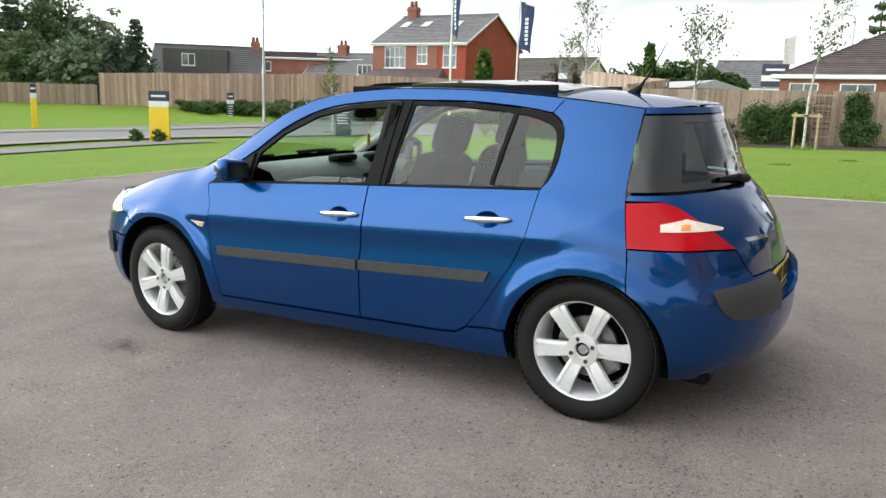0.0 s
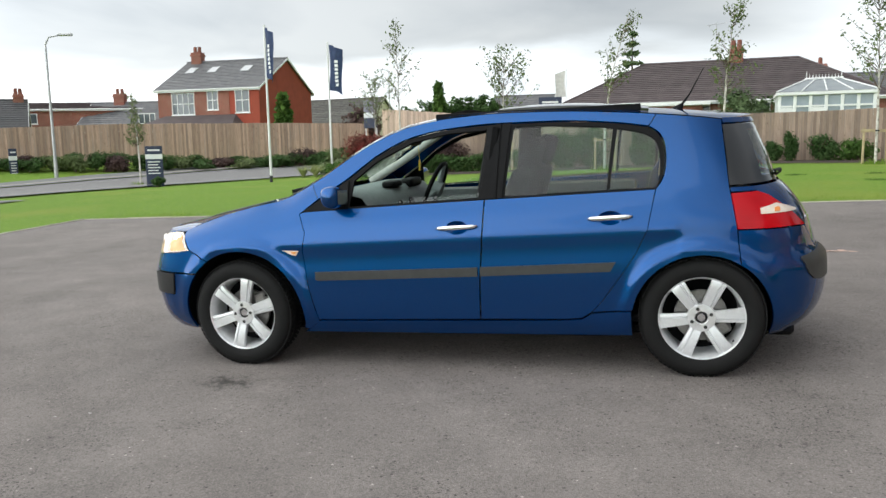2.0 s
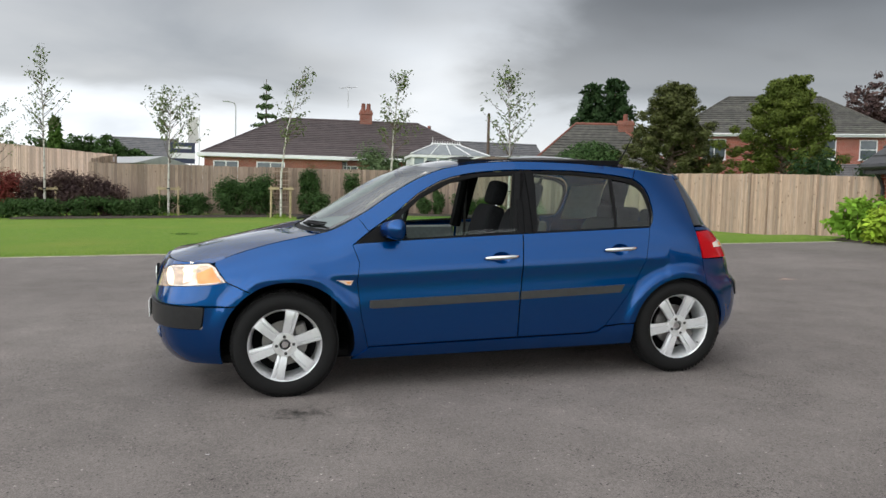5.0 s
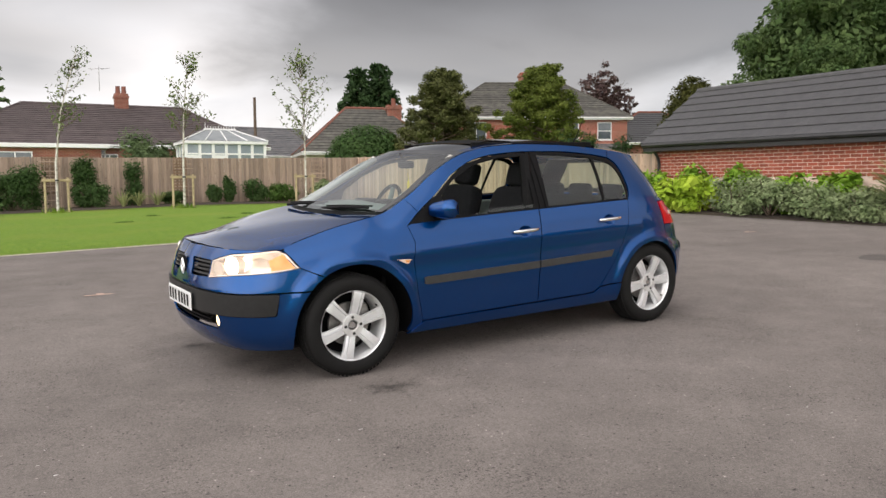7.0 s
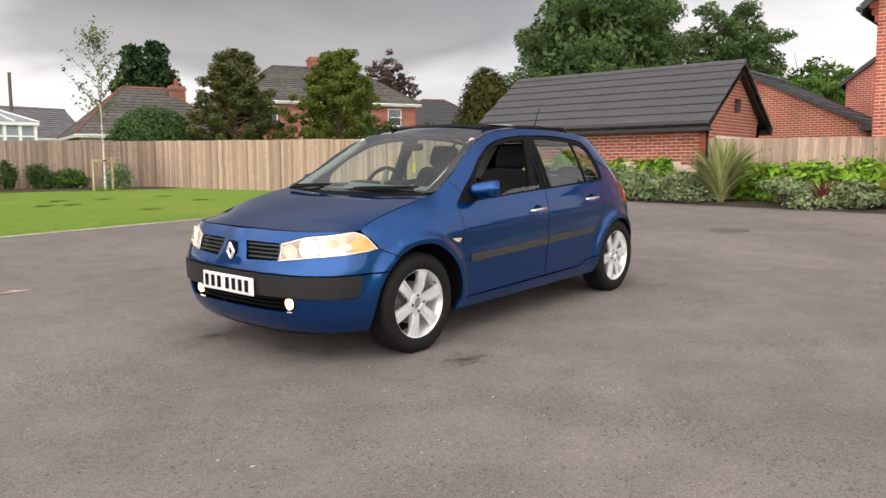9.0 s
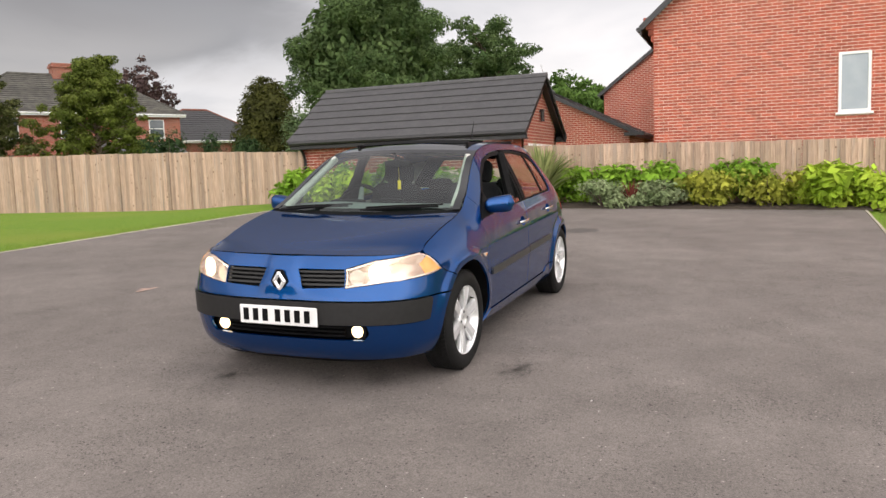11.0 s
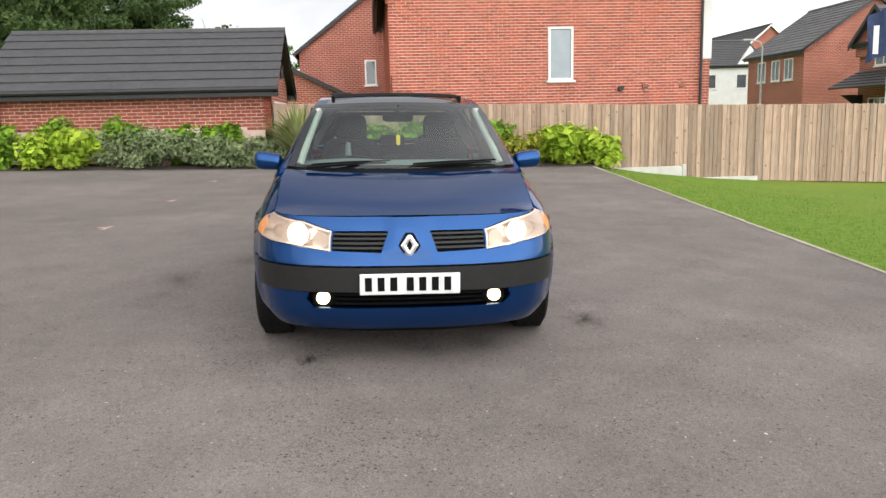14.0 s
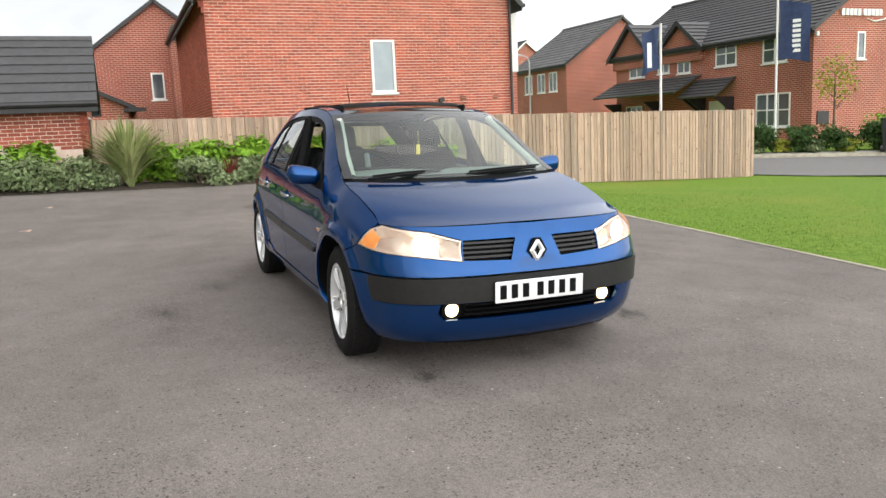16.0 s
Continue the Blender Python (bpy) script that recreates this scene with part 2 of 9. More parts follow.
M_GRASS = mat("lawn_grass", (0.106, 0.200, 0.024), (0.198, 0.305, 0.044), rough=0.9, scale=16, lo=0.32, hi=0.68, bump=0.9, bscale=160, c3=(0.205, 0.262, 0.045), s3=0.35, spec=0.15, detail=9.0)
def asphalt_mat(name, base, scale=1.0):
    """Worn car-park asphalt: aggregate speckle, patches of dust, darker damp blotches and a few pale chips."""
    m = mat(name, base, rough=0.8)
    n, l = m.node_tree.nodes, m.node_tree.links
    b = n["Principled BSDF"]
    tc = n.new("ShaderNodeTexCoord")

    def tex(kind, sc, det=5.0, out=0, rough=0.6):
        t = n.new(kind)
        t.inputs["Scale"].default_value = sc * scale
        if "Detail" in t.inputs:
            t.inputs["Detail"].default_value, t.inputs["Roughness"].default_value = det, rough
        l.new(tc.outputs["Object"], t.inputs["Vector"])
        return t.outputs[out]

    def ranged(src, a, b_, c, d):
        r = n.new("ShaderNodeMapRange")
        for i, v in enumerate((a, b_, c, d)):
            r.inputs[i + 1].default_value = v
        l.new(src, r.inputs[0])
        return r.outputs[0]

    def times(a, b_):
        q = n.new("ShaderNodeMath")
        q.operation = "MULTIPLY"
        l.new(a, q.inputs[0]), l.new(b_, q.inputs[1])
        return q.outputs[0]

    value = times(ranged(tex("ShaderNodeTexNoise", 120, 3), 0.32, 0.68, 0.72, 1.28), ranged(tex("ShaderNodeTexNoise", 0.32, 4), 0.35, 0.68, 0.86, 1.16))
    value = times(value, ranged(tex("ShaderNodeTexNoise", 2.6, 9, rough=0.75), 0.3, 0.7, 0.87, 1.12))
    value = times(value, ranged(tex("ShaderNodeTexNoise", 0.9, 7, rough=0.72), 0.635, 0.70, 1.0, 0.82))
    value = times(value, ranged(tex("ShaderNodeTexNoise", 38, 4, rough=0.7), 0.3, 0.7, 0.86, 1.14))
    wobble, bent = n.new("ShaderNodeTexNoise"), n.new("ShaderNodeVectorMath")  # ragged outlines for the pits
    wobble.inputs["Scale"].default_value, wobble.inputs["Detail"].default_value = 220.0, 3
    l.new(tc.outputs["Object"], wobble.inputs["Vector"])
    bent.operation, bent.inputs[1].default_value = "MULTIPLY_ADD", (0.006, 0.006, 0.006)
    l.new(wobble.outputs["Color"], bent.inputs[0]), l.new(tc.outputs["Object"], bent.inputs[2])

    def voronoi(sc, radius, share, amount, soft=0.55):
        """Round specks: a share of the cells, each with its own size, that scale the value by amount."""
        t = n.new("ShaderNodeTexVoronoi")
        t.inputs["Scale"].default_value = sc
        l.new(bent.outputs[0], t.inputs["Vector"])
        sp = n.new("ShaderNodeSeparateColor")
        l.new(t.outputs["Color"], sp.inputs[0])
        size = ranged(sp.outputs[0], 1 - share, 1.0, 0.0, radius)
        d = n.new("ShaderNodeMath")
        d.operation = "SUBTRACT"
        l.new(size, d.inputs[0]), l.new(t.outputs["Distance"], d.inputs[1])
        return ranged(d.outputs[0], -radius * 0.1, radius * soft, 1.0, amount)

    drift = ranged(tex("ShaderNodeTexNoise", 0.8, 6, rough=0.7), 0.46, 0.60, 0.0, 1.0)

    patch = ranged(tex("ShaderNodeTexNoise", 0.55, 7, rough=0.75), 0.52, 0.62, 0.0, 1.0)

    def where(mask, v):
        mx = n.new("ShaderNodeMix")
        l.new(mask, mx.inputs[0]), l.new(v, mx.inputs[3])
        mx.inputs[2].default_value = 1.0
        return mx.outputs[0]

    chips = times(voronoi(75.0, 0.6, 0.012, 2.4), voronoi(140.0, 0.6, 0.02, 1.9))
    pits = times(where(drift, voronoi(150.0, 0.8, 0.5, 0.34)), voronoi(85.0, 0.7, 0.07, 0.3))
    pits = times(pits, where(drift, voronoi(66.0, 0.7, 0.18, 0.32)))
    pits = times(pits, where(patch, voronoi(48.0, 0.7, 0.12, 0.3)))
    value = times(times(value, chips), pits)
    hv = n.new("ShaderNodeHueSaturation")
    hv.inputs["Color"].default_value = (*base, 1)
    l.new(value, hv.inputs["Value"]), l.new(hv.outputs[0], b.inputs["Base Color"])
    bp = n.new("ShaderNodeBump")
    bp.inputs["Strength"].default_value, bp.inputs["Distance"].default_value = 0.7, 0.006
    l.new(tex("ShaderNodeTexNoise", 170, 3), bp.inputs["Height"]), l.new(bp.outputs[0], b.inputs["Normal"])
    l.new(ranged(tex("ShaderNodeTexNoise", 1.4, 5), 0.3, 0.7, 0.7, 0.88), b.inputs["Roughness"])
    b.inputs["Specular IOR Level"].default_value = 0.16
    return m


M_ASPHALT = asphalt_mat("worn_asphalt", (0.176, 0.157, 0.146))
M_ROAD = mat("road_asphalt", (0.16, 0.155, 0.155), (0.2, 0.195, 0.19), rough=0.85, scale=60, bump=0.4, bscale=200)
M_PATH = mat("path_tarmac", (0.15, 0.15, 0.15), (0.19, 0.19, 0.185), rough=0.88, scale=40, bump=0.4, bscale=200)
M_KERB = mat("concrete_edging", (0.33, 0.30, 0.23), (0.44, 0.41, 0.33), rough=0.85, scale=9, bump=0.4, bscale=90, obrand=0.12)
M_CONC = mat("concrete_board", (0.5, 0.49, 0.46), (0.6, 0.59, 0.55), rough=0.85, scale=5, bump=0.3, bscale=80)
M_SOIL = mat("bed_soil", (0.035, 0.026, 0.018), (0.07, 0.05, 0.035), rough=0.95, scale=14, bump=1.0, bscale=50)
def wood_mat(name, c1, c2, dark, grey):
    """Rough-sawn fence board: long grain, knots, damp streaks and a silvered patchiness."""
    m = mat(name, c1, c2, rough=0.85, scale=7, bump=0.4, bscale=45, obrand=0.28, island=0.28, stretch=(9, 9, 0.8), c3=grey, s3=1.4)
    n, l = m.node_tree.nodes, m.node_tree.links
    b = n["Principled BSDF"]
    col = b.inputs["Base Color"].links[0].from_socket
    mp = [q for q in n if q.type == "MAPPING"][0]
    src = mp.inputs[0].links[0].from_socket
    for kind, stretch, lo, hi, most in (("ShaderNodeTexVoronoi", (11, 11, 15), 0.30, 0.16, 0.8), ("ShaderNodeTexNoise", (16, 16, 0.5), 0.64, 0.78, 0.5)):
        p, t, r, mx = n.new("ShaderNodeMapping"), n.new(kind), n.new("ShaderNodeMapRange"), n.new("ShaderNodeMix")
        p.inputs["Scale"].default_value = stretch
        t.inputs["Scale"].default_value = 1.0
        r.inputs[1].default_value, r.inputs[2].default_value, r.inputs[4].default_value = lo, hi, most
        mx.data_type = "RGBA"
        l.new(src, p.inputs[0]), l.new(p.outputs[0], t.inputs["Vector"]), l.new(t.outputs[0], r.inputs[0])
        amount = r.outputs[0]
        if kind == "ShaderNodeTexVoronoi":  # knots in a few of the cells only
            sp, few, mul = n.new("ShaderNodeSeparateColor"), n.new("ShaderNodeMapRange"), n.new("ShaderNodeMath")
            few.inputs[1].default_value, few.inputs[2].default_value, mul.operation = 0.85, 0.89, "MULTIPLY"
            l.new(t.outputs["Color"], sp.inputs[0]), l.new(sp.outputs[0], few.inputs[0]), l.new(few.outputs[0], mul.inputs[0]), l.new(amount, mul.inputs[1])
            amount = mul.outputs[0]
        l.new(amount, mx.inputs[0]), l.new(col, mx.inputs[6])
        mx.inputs[7].default_value = (*dark, 1)
        col = mx.outputs[2]
    l.new(col, b.inputs["Base Color"])
    return m


M_WOOD = wood_mat("fence_timber", (0.39, 0.268, 0.195), (0.56, 0.405, 0.30), (0.14, 0.08, 0.05), (0.35, 0.285, 0.235))
M_WOOD_OLD = wood_mat("weathered_fence_timber", (0.32, 0.235, 0.178), (0.44, 0.335, 0.258), (0.15, 0.1, 0.065), (0.31, 0.25, 0.205))
M_STAKE = mat("stake_timber", (0.36, 0.29, 0.17), (0.46, 0.37, 0.22), rough=0.8, scale=9, bump=0.3)
M_BRICK = brick_mat("red_brickwork", (0.36, 0.075, 0.045), (0.28, 0.060, 0.038), (0.52, 0.34, 0.27))
M_BRICK_OLD = brick_mat("dull_brickwork", (0.28, 0.075, 0.045), (0.21, 0.06, 0.04), (0.3, 0.2, 0.15))
M_BRICK_RED = mat("painted_red_gable", (0.34, 0.065, 0.035), (0.28, 0.055, 0.03), rough=0.85, scale=1.5, bump=0.3, bscale=15)
M_BRICK_PIECE = mat("red_brick", (0.385, 0.092, 0.054), (0.285, 0.070, 0.044), rough=0.85, scale=5, bump=0.4, bscale=90, island=0.22, obrand=0.22, c3=(0.36, 0.10, 0.064), s3=0.7)
M_MORTAR = mat("mortar", (0.78, 0.62, 0.53), (0.68, 0.52, 0.43), rough=0.95, scale=8, bump=0.3)
M_SLATE = mat("grey_roof_tile", (0.050, 0.050, 0.054), (0.068, 0.067, 0.070), rough=0.52, scale=6, bump=0.2, bscale=60, obrand=0.05, island=0.06)
M_SLATE_OLD = mat("weathered_slate", (0.105, 0.105, 0.112), (0.15, 0.148, 0.15), rough=0.6, scale=2.2, bump=0.4, bscale=12, island=0.1)
M_ROOF_BROWN = mat("brown_roof_tile", (0.062, 0.047, 0.048), (0.088, 0.068, 0.068), rough=0.75, scale=2.0, bump=0.5, bscale=14, island=0.15)
M_ROOF_MOSS = mat("mossy_roof_tile", (0.06, 0.058, 0.052), (0.105, 0.10, 0.085), rough=0.8, scale=3.0, bump=0.5, bscale=16, island=0.2)
M_TERRACOTTA = mat("terracotta_ridge", (0.22, 0.075, 0.05), (0.16, 0.06, 0.04), rough=0.75, scale=5, bump=0.2)
M_FASCIA = mat("black_fascia", (0.012, 0.012, 0.014), (0.02, 0.02, 0.022), rough=0.4)
M_WHITE = mat("white_upvc", (0.78, 0.79, 0.78), (0.72, 0.73, 0.72), rough=0.4, scale=3)
M_RENDER = mat("cream_render", (0.62, 0.58, 0.45), (0.7, 0.66, 0.52), rough=0.85, scale=2)
M_PANE = mat("dark_window_pane", (0.06, 0.075, 0.085), (0.10, 0.12, 0.13), rough=0.06, scale=1.2, spec=0.8)
M_PANE_FROST = mat("obscured_window_pane", (0.22, 0.27, 0.30), (0.27, 0.32, 0.35), rough=0.15, scale=2, spec=0.8)
M_METAL_GREY = mat("galvanised_steel", (0.42, 0.43, 0.44), (0.5, 0.5, 0.5), rough=0.45, metal=0.6, scale=6)
M_POLE_WHITE = mat("white_painted_pole", (0.75, 0.75, 0.75), (0.68, 0.68, 0.68), rough=0.4, scale=4)
M_NAVY = mat("navy_panel", (0.018, 0.026, 0.06), (0.024, 0.034, 0.075), rough=0.45, scale=3)
M_NAVY_CLOTH = mat("navy_flag_cloth", (0.02, 0.035, 0.095), (0.03, 0.05, 0.12), rough=0.8, scale=6)
M_YELLOW = mat("yellow_panel", (0.75, 0.52, 0.01), (0.8, 0.57, 0.02), rough=0.45, scale=3)
M_BARK = mat("tree_bark", (0.09, 0.065, 0.045), (0.15, 0.11, 0.08), rough=0.9, scale=9, bump=0.8, bscale=25)
M_BIRCH = mat("pale_birch_bark", (0.5, 0.47, 0.42), (0.62, 0.6, 0.55), rough=0.8, scale=12, c3=(0.12, 0.1, 0.08), s3=9)
M_LEAF_TREE = leaf_mat("broad_leaves", (0.052, 0.108, 0.022), (0.095, 0.165, 0.034))
M_LEAF_BIG = leaf_mat("deep_green_broad_leaves", (0.056, 0.100, 0.034), (0.105, 0.155, 0.055))
# leaf colour greyed and paled with distance haze; some garden plants share it
M_LEAF_FAR = leaf_mat("grey_green_broad_leaves", (0.085, 0.135, 0.06), (0.14, 0.19, 0.085))
M_LEAF_GOLD = leaf_mat("golden_conifer_leaves", (0.040, 0.044, 0.012), (0.072, 0.076, 0.018))
M_LEAF_DARK = leaf_mat("dark_conifer_leaves", (0.024, 0.05, 0.018), (0.042, 0.078, 0.026))
M_LEAF_PINE = leaf_mat("pine_needles", (0.066, 0.078, 0.026), (0.115, 0.125, 0.042))
M_LEAF_PINE_BRIGHT = leaf_mat("bright_pine_needles", (0.078, 0.108, 0.018), (0.140, 0.170, 0.034))
M_LEAF_BIRCH = leaf_mat("birch_leaves", (0.10, 0.14, 0.05), (0.17, 0.21, 0.09))
M_LEAF_LIME = leaf_mat("lime_shrub_leaves", (0.28, 0.43, 0.035), (0.46, 0.56, 0.07))
M_LEAF_GREEN = leaf_mat("green_shrub_leaves", (0.16, 0.31, 0.03), (0.26, 0.42, 0.05))
M_LEAF_GREY = leaf_mat("grey_green_shrub_leaves", (0.15, 0.21, 0.09), (0.34, 0.39, 0.22))
M_LEAF_HEDGE = leaf_mat("hedge_leaves", (0.042, 0.086, 0.024), (0.072, 0.125, 0.04))
M_LEAF_RED = leaf_mat("red_shrub_leaves", (0.24, 0.045, 0.040), (0.12, 0.055, 0.038))
M_LEAF_PURPLE = leaf_mat("purple_leaves", (0.07, 0.045, 0.045), (0.11, 0.07, 0.06))
M_LEAF_YELLOW = leaf_mat("yellow_shrub_leaves", (0.35, 0.36, 0.05), (0.2, 0.24, 0.04))
M_LEAF_LAWN = leaf_mat("lawn_grass_blades", (0.11, 0.20, 0.022), (0.19, 0.285, 0.036))
M_BLADE = leaf_mat("spiky_plant_blades", (0.20, 0.25, 0.09), (0.42, 0.43, 0.20))

# ---- mesh helpers ----
RNG = random.Random(7)


class Geo:
    """Collects vertices and faces for one mesh."""

    def __init__(self):
        self.v, self.f = [], []

    def add(self, verts, faces):
        k = len(self.v)
        self.v += [tuple(p) for p in verts]
        self.f += [tuple(i + k for i in f) for f in faces]
        return self

    def box(self, x0, x1, y0, y1, z0, z1, ch=0.0, m=None):
        """A box; ch chamfers its twelve edges."""
        if ch <= 0:
            vs = [(x, y, z) for z in (z0, z1) for y in (y0, y1) for x in (x0, x1)]
            fs = [(0, 2, 3, 1), (4, 5, 7, 6), (0, 1, 5, 4), (2, 6, 7, 3), (0, 4, 6, 2), (1, 3, 7, 5)]
        else:
            lo, hi = (x0, y0, z0), (x1, y1, z1)
            vs, idx = [], {}
            for c in range(8):
                s = [(c >> a) & 1 for a in range(3)]
                for a in range(3):
                    p = [(hi[b] if s[b] else lo[b]) if b == a else ((hi[b] - ch) if s[b] else (lo[b] + ch)) for b in range(3)]
                    idx[c, a] = len(vs)
                    vs.append(p)
            fs = []
            for a in range(3):
                b, c = (a + 1) % 3, (a + 2) % 3
                for s in (0, 1):
                    q = [idx[(s << a) | (i << b) | (j << c), a] for i, j in ((0, 0), (1, 0), (1, 1), (0, 1))]
                    fs.append(q if s else q[::-1])
                for i in (0, 1):
                    for j in (0, 1):
                        k0, k1 = (i << b) | (j << c), (1 << a) | (i << b) | (j << c)
                        q = [idx[k0, b], idx[k1, b], idx[k1, c], idx[k0, c]]
                        fs.append(q if i == j else q[::-1])
            for c in range(8):
                q = [idx[c, 0], idx[c, 1], idx[c, 2]]
                fs.append(q if bin(c).count("1") % 2 else q[::-1])
        if m is not None:
            vs = [m @ Vector(p) for p in vs]
        return self.add(vs, fs)

    def cyl(self, p0, p1, r0, r1=None, n=10, caps=True):
        p0, p1 = Vector(p0), Vector(p1)
        r1 = r0 if r1 is None else r1
        d = (p1 - p0).normalized()
        a = d.orthogonal().normalized()
        b = d.cross(a)
        vs = [p + (a * math.cos(t) + b * math.sin(t)) * r for p, r in ((p0, r0), (p1, r1)) for t in (2 * math.pi * i / n for i in range(n))]
        fs = [(i, (i + 1) % n, n + (i + 1) % n, n + i) for i in range(n)]
        if caps:
            fs += [tuple(range(n))[::-1], tuple(range(n, 2 * n))]
        return self.add(vs, fs)

    def tube(self, pts, radii, n=8):
        for (a, b), (r, s) in zip(zip(pts, pts[1:]), zip(radii, radii[1:])):
            self.cyl(a, b, r, s, n, caps=False)
        return self

    def prism(self, poly, axis, a, b):
        """A flat polygon (pairs) drawn out along an axis from a to b. For y: pairs are x, z; for x: y, z; for z: x, y."""
        put = {"x": lambda u, v, w: (w, u, v), "y": lambda u, v, w: (u, w, v), "z": lambda u, v, w: (u, v, w)}[axis]
        n = len(poly)
        vs = [put(u, v, a) for u, v in poly] + [put(u, v, b) for u, v in poly]
        fs = [tuple(range(n))[::-1], tuple(range(n, 2 * n))] + [(i, (i + 1) % n, n + (i + 1) % n, n + i) for i in range(n)]
        return self.add(vs, fs)

    def grid(self, rows, close=False):
        n, w = len(rows), len(rows[0])
        fs = [(i * w + j, i * w + (j + 1) % w, (i + 1) * w + (j + 1) % w, (i + 1) * w + j) for i in range(n - 1) for j in range(w if close else w - 1)]
        return self.add([p for r in rows for p in r], fs)

    def mesh(self, name, material, smooth=False, angle=None):
        me = bpy.data.meshes.new(name)
        me.from_pydata(self.v, [], self.f)
        bm = bmesh.new()
        bm.from_mesh(me)
        if len(self.f) < 40000:
            bmesh.ops.recalc_face_normals(bm, faces=bm.faces)
        bm.to_mesh(me)
        bm.free()
        me.materials.append(material)
        if smooth:
            me.polygons.foreach_set("use_smooth", [True] * len(me.polygons))
            if angle:
                me.set_sharp_from_angle(angle=radians(angle))
        return me


def part(name, geo, material, parent=None, label="", smooth=False, angle=None, m=None):
    ob = new(name, geo if isinstance(geo, bpy.types.Mesh) else geo.mesh(name, material, smooth, angle))
    if parent is not None:
        ob.parent = parent
    if m is not None:
        ob.matrix_basis = m
    if label:
        ob["label"] = label
    return ob


def thing(name, label, category, m=None, group="", kind=""):
    ob = new(name)
    ob.empty_display_size = 0.1
    if m is not None:
        ob.matrix_basis = m
    return tagged(ob, label, category, group, kind)


def smoothstep(a, b, v):
    t = min(1.0, max(0.0, (v - a) / (b - a)))
    return t * t * (3 - 2 * t)


def soft_cap(v, knee, room):
    return v if v < knee else knee + room * math.tanh((v - knee) / room)


def gz(x, y):
    """Height of the ground: the tarmac falls gently to the south-west; the lawns ease off to the level beyond it."""
    z = 0.026 * math.copysign(soft_cap(abs(x), 14, 6), x) + 0.021 * math.copysign(soft_cap(abs(y), 10, 2 if y > 0 else 6), y)
    z -= 0.03 * max(0.0, min(x, 14) - 5) * smoothstep(9, 13, y)
    if y < -4.6:
        z -= 0.55 * (1 - math.exp((y + 4.6) / 3)) * smoothstep(3, 10, x)
    return z

# ---- ground, tarmac, roads ----
def sheet(name, poly_fn, xs, ys, lift, material, label, category=""):
    """A surface that follows the ground over a grid of xs and ys, kept where poly_fn holds."""
    g = Geo()
    g.v = [(x, y, gz(x, y) + lift) for y in ys for x in xs]
    w = len(xs)
    for j in range(len(ys) - 1):
        for i in range(w - 1):
            if poly_fn is None or poly_fn((xs[i] + xs[i + 1]) / 2, (ys[j] + ys[j + 1]) / 2):
                g.f.append((j * w + i, j * w + i + 1, (j + 1) * w + i + 1, (j + 1) * w + i))
    return tagged(part(name, g, material, smooth=True), label, category or name, kind="structure")


def span(a, b, step):
    n = max(1, round((b - a) / step))
    return [a + (b - a) * i / n for i in range(n + 1)]


far_x = [-1500, -600, -250, -120, -80, -60] + span(-48, 60, 1.5) + [75, 100, 160, 300, 700, 1500]
far_y = [-1500, -600, -250, -120, -80, -60] + span(-48, 60, 1.5) + [75, 100, 160, 300, 700, 1500]
sheet("ground", None, far_x, far_y, 0.0, M_GRASS, "mown green lawn and open ground", "ground")


def kerb_s(x):
    return -4.0 - 0.052 * (x - 0.1) if x > -1.2 else -3.93


def car_park():
    xs = span(-9.45, 10.6, 0.7)
    rows = []
    for x in xs:
        y0, y1 = kerb_s(x), 7.8
        rows.append([(x, y0 + (y1 - y0) * k / 16, gz(x, y0 + (y1 - y0) * k / 16) + 0.014) for k in range(17)])
    return tagged(part("car_park", Geo().grid(rows), M_ASPHALT, smooth=True), "dark grey worn asphalt car park with oil stains", "pavement", kind="structure")


car_park()


def edging(name, pts, label, length=0.91, width=0.045, rise=0.028):
    """A row of concrete edging stones along a line, each its own piece."""
    base = thing(name, label, "kerb", kind="structure")
    shared = Geo().box(0, length - 0.006, -width / 2, width / 2, -0.12, rise, 0.006).mesh("edging_stone", M_KERB)
    for (x0, y0), (x1, y1) in zip(pts, pts[1:]):
        far = math.hypot(x1 - x0, y1 - y0)
        n = max(1, int(far / length))
        for i in range(n):
            x, y = x0 + (x1 - x0) * i / n, y0 + (y1 - y0) * i / n
            xe, ye = x0 + (x1 - x0) * (i + 1) / n, y0 + (y1 - y0) * (i + 1) / n
            ob = part("edging_stone", shared, None, base)
            d = Vector((xe - x, ye - y, gz(xe, ye) - gz(x, y)))
            ob.matrix_basis = Matrix.Translation((x, y, gz(x, y) + RNG.uniform(-0.004, 0.004))) @ d.to_track_quat("X", "Z").to_matrix().to_4x4() @ Matrix.Diagonal((d.length / length, 1, 1, 1))
    return base


edging("kerb_south", [(10.45, kerb_s(10.45) - 0.03), (-1.2, kerb_s(-1.2) - 0.03), (-9.45, -3.96)], "pale concrete edging between asphalt and lawn")
edging("kerb_north", [(-9.45, 7.83), (10.4, 7.83)], "pale concrete edging along the north lawn")
edging("kerb_west", [(-9.48, -3.96), (-9.48, 7.83)], "pale concrete edging along the west lawn")

WEST = [(-38.5, 13.5), (-32.5, 21.5), (-24.3, 29.2), (-17.4, 34.2), (-13.8, 36.5)]  # line of the fence beyond the road


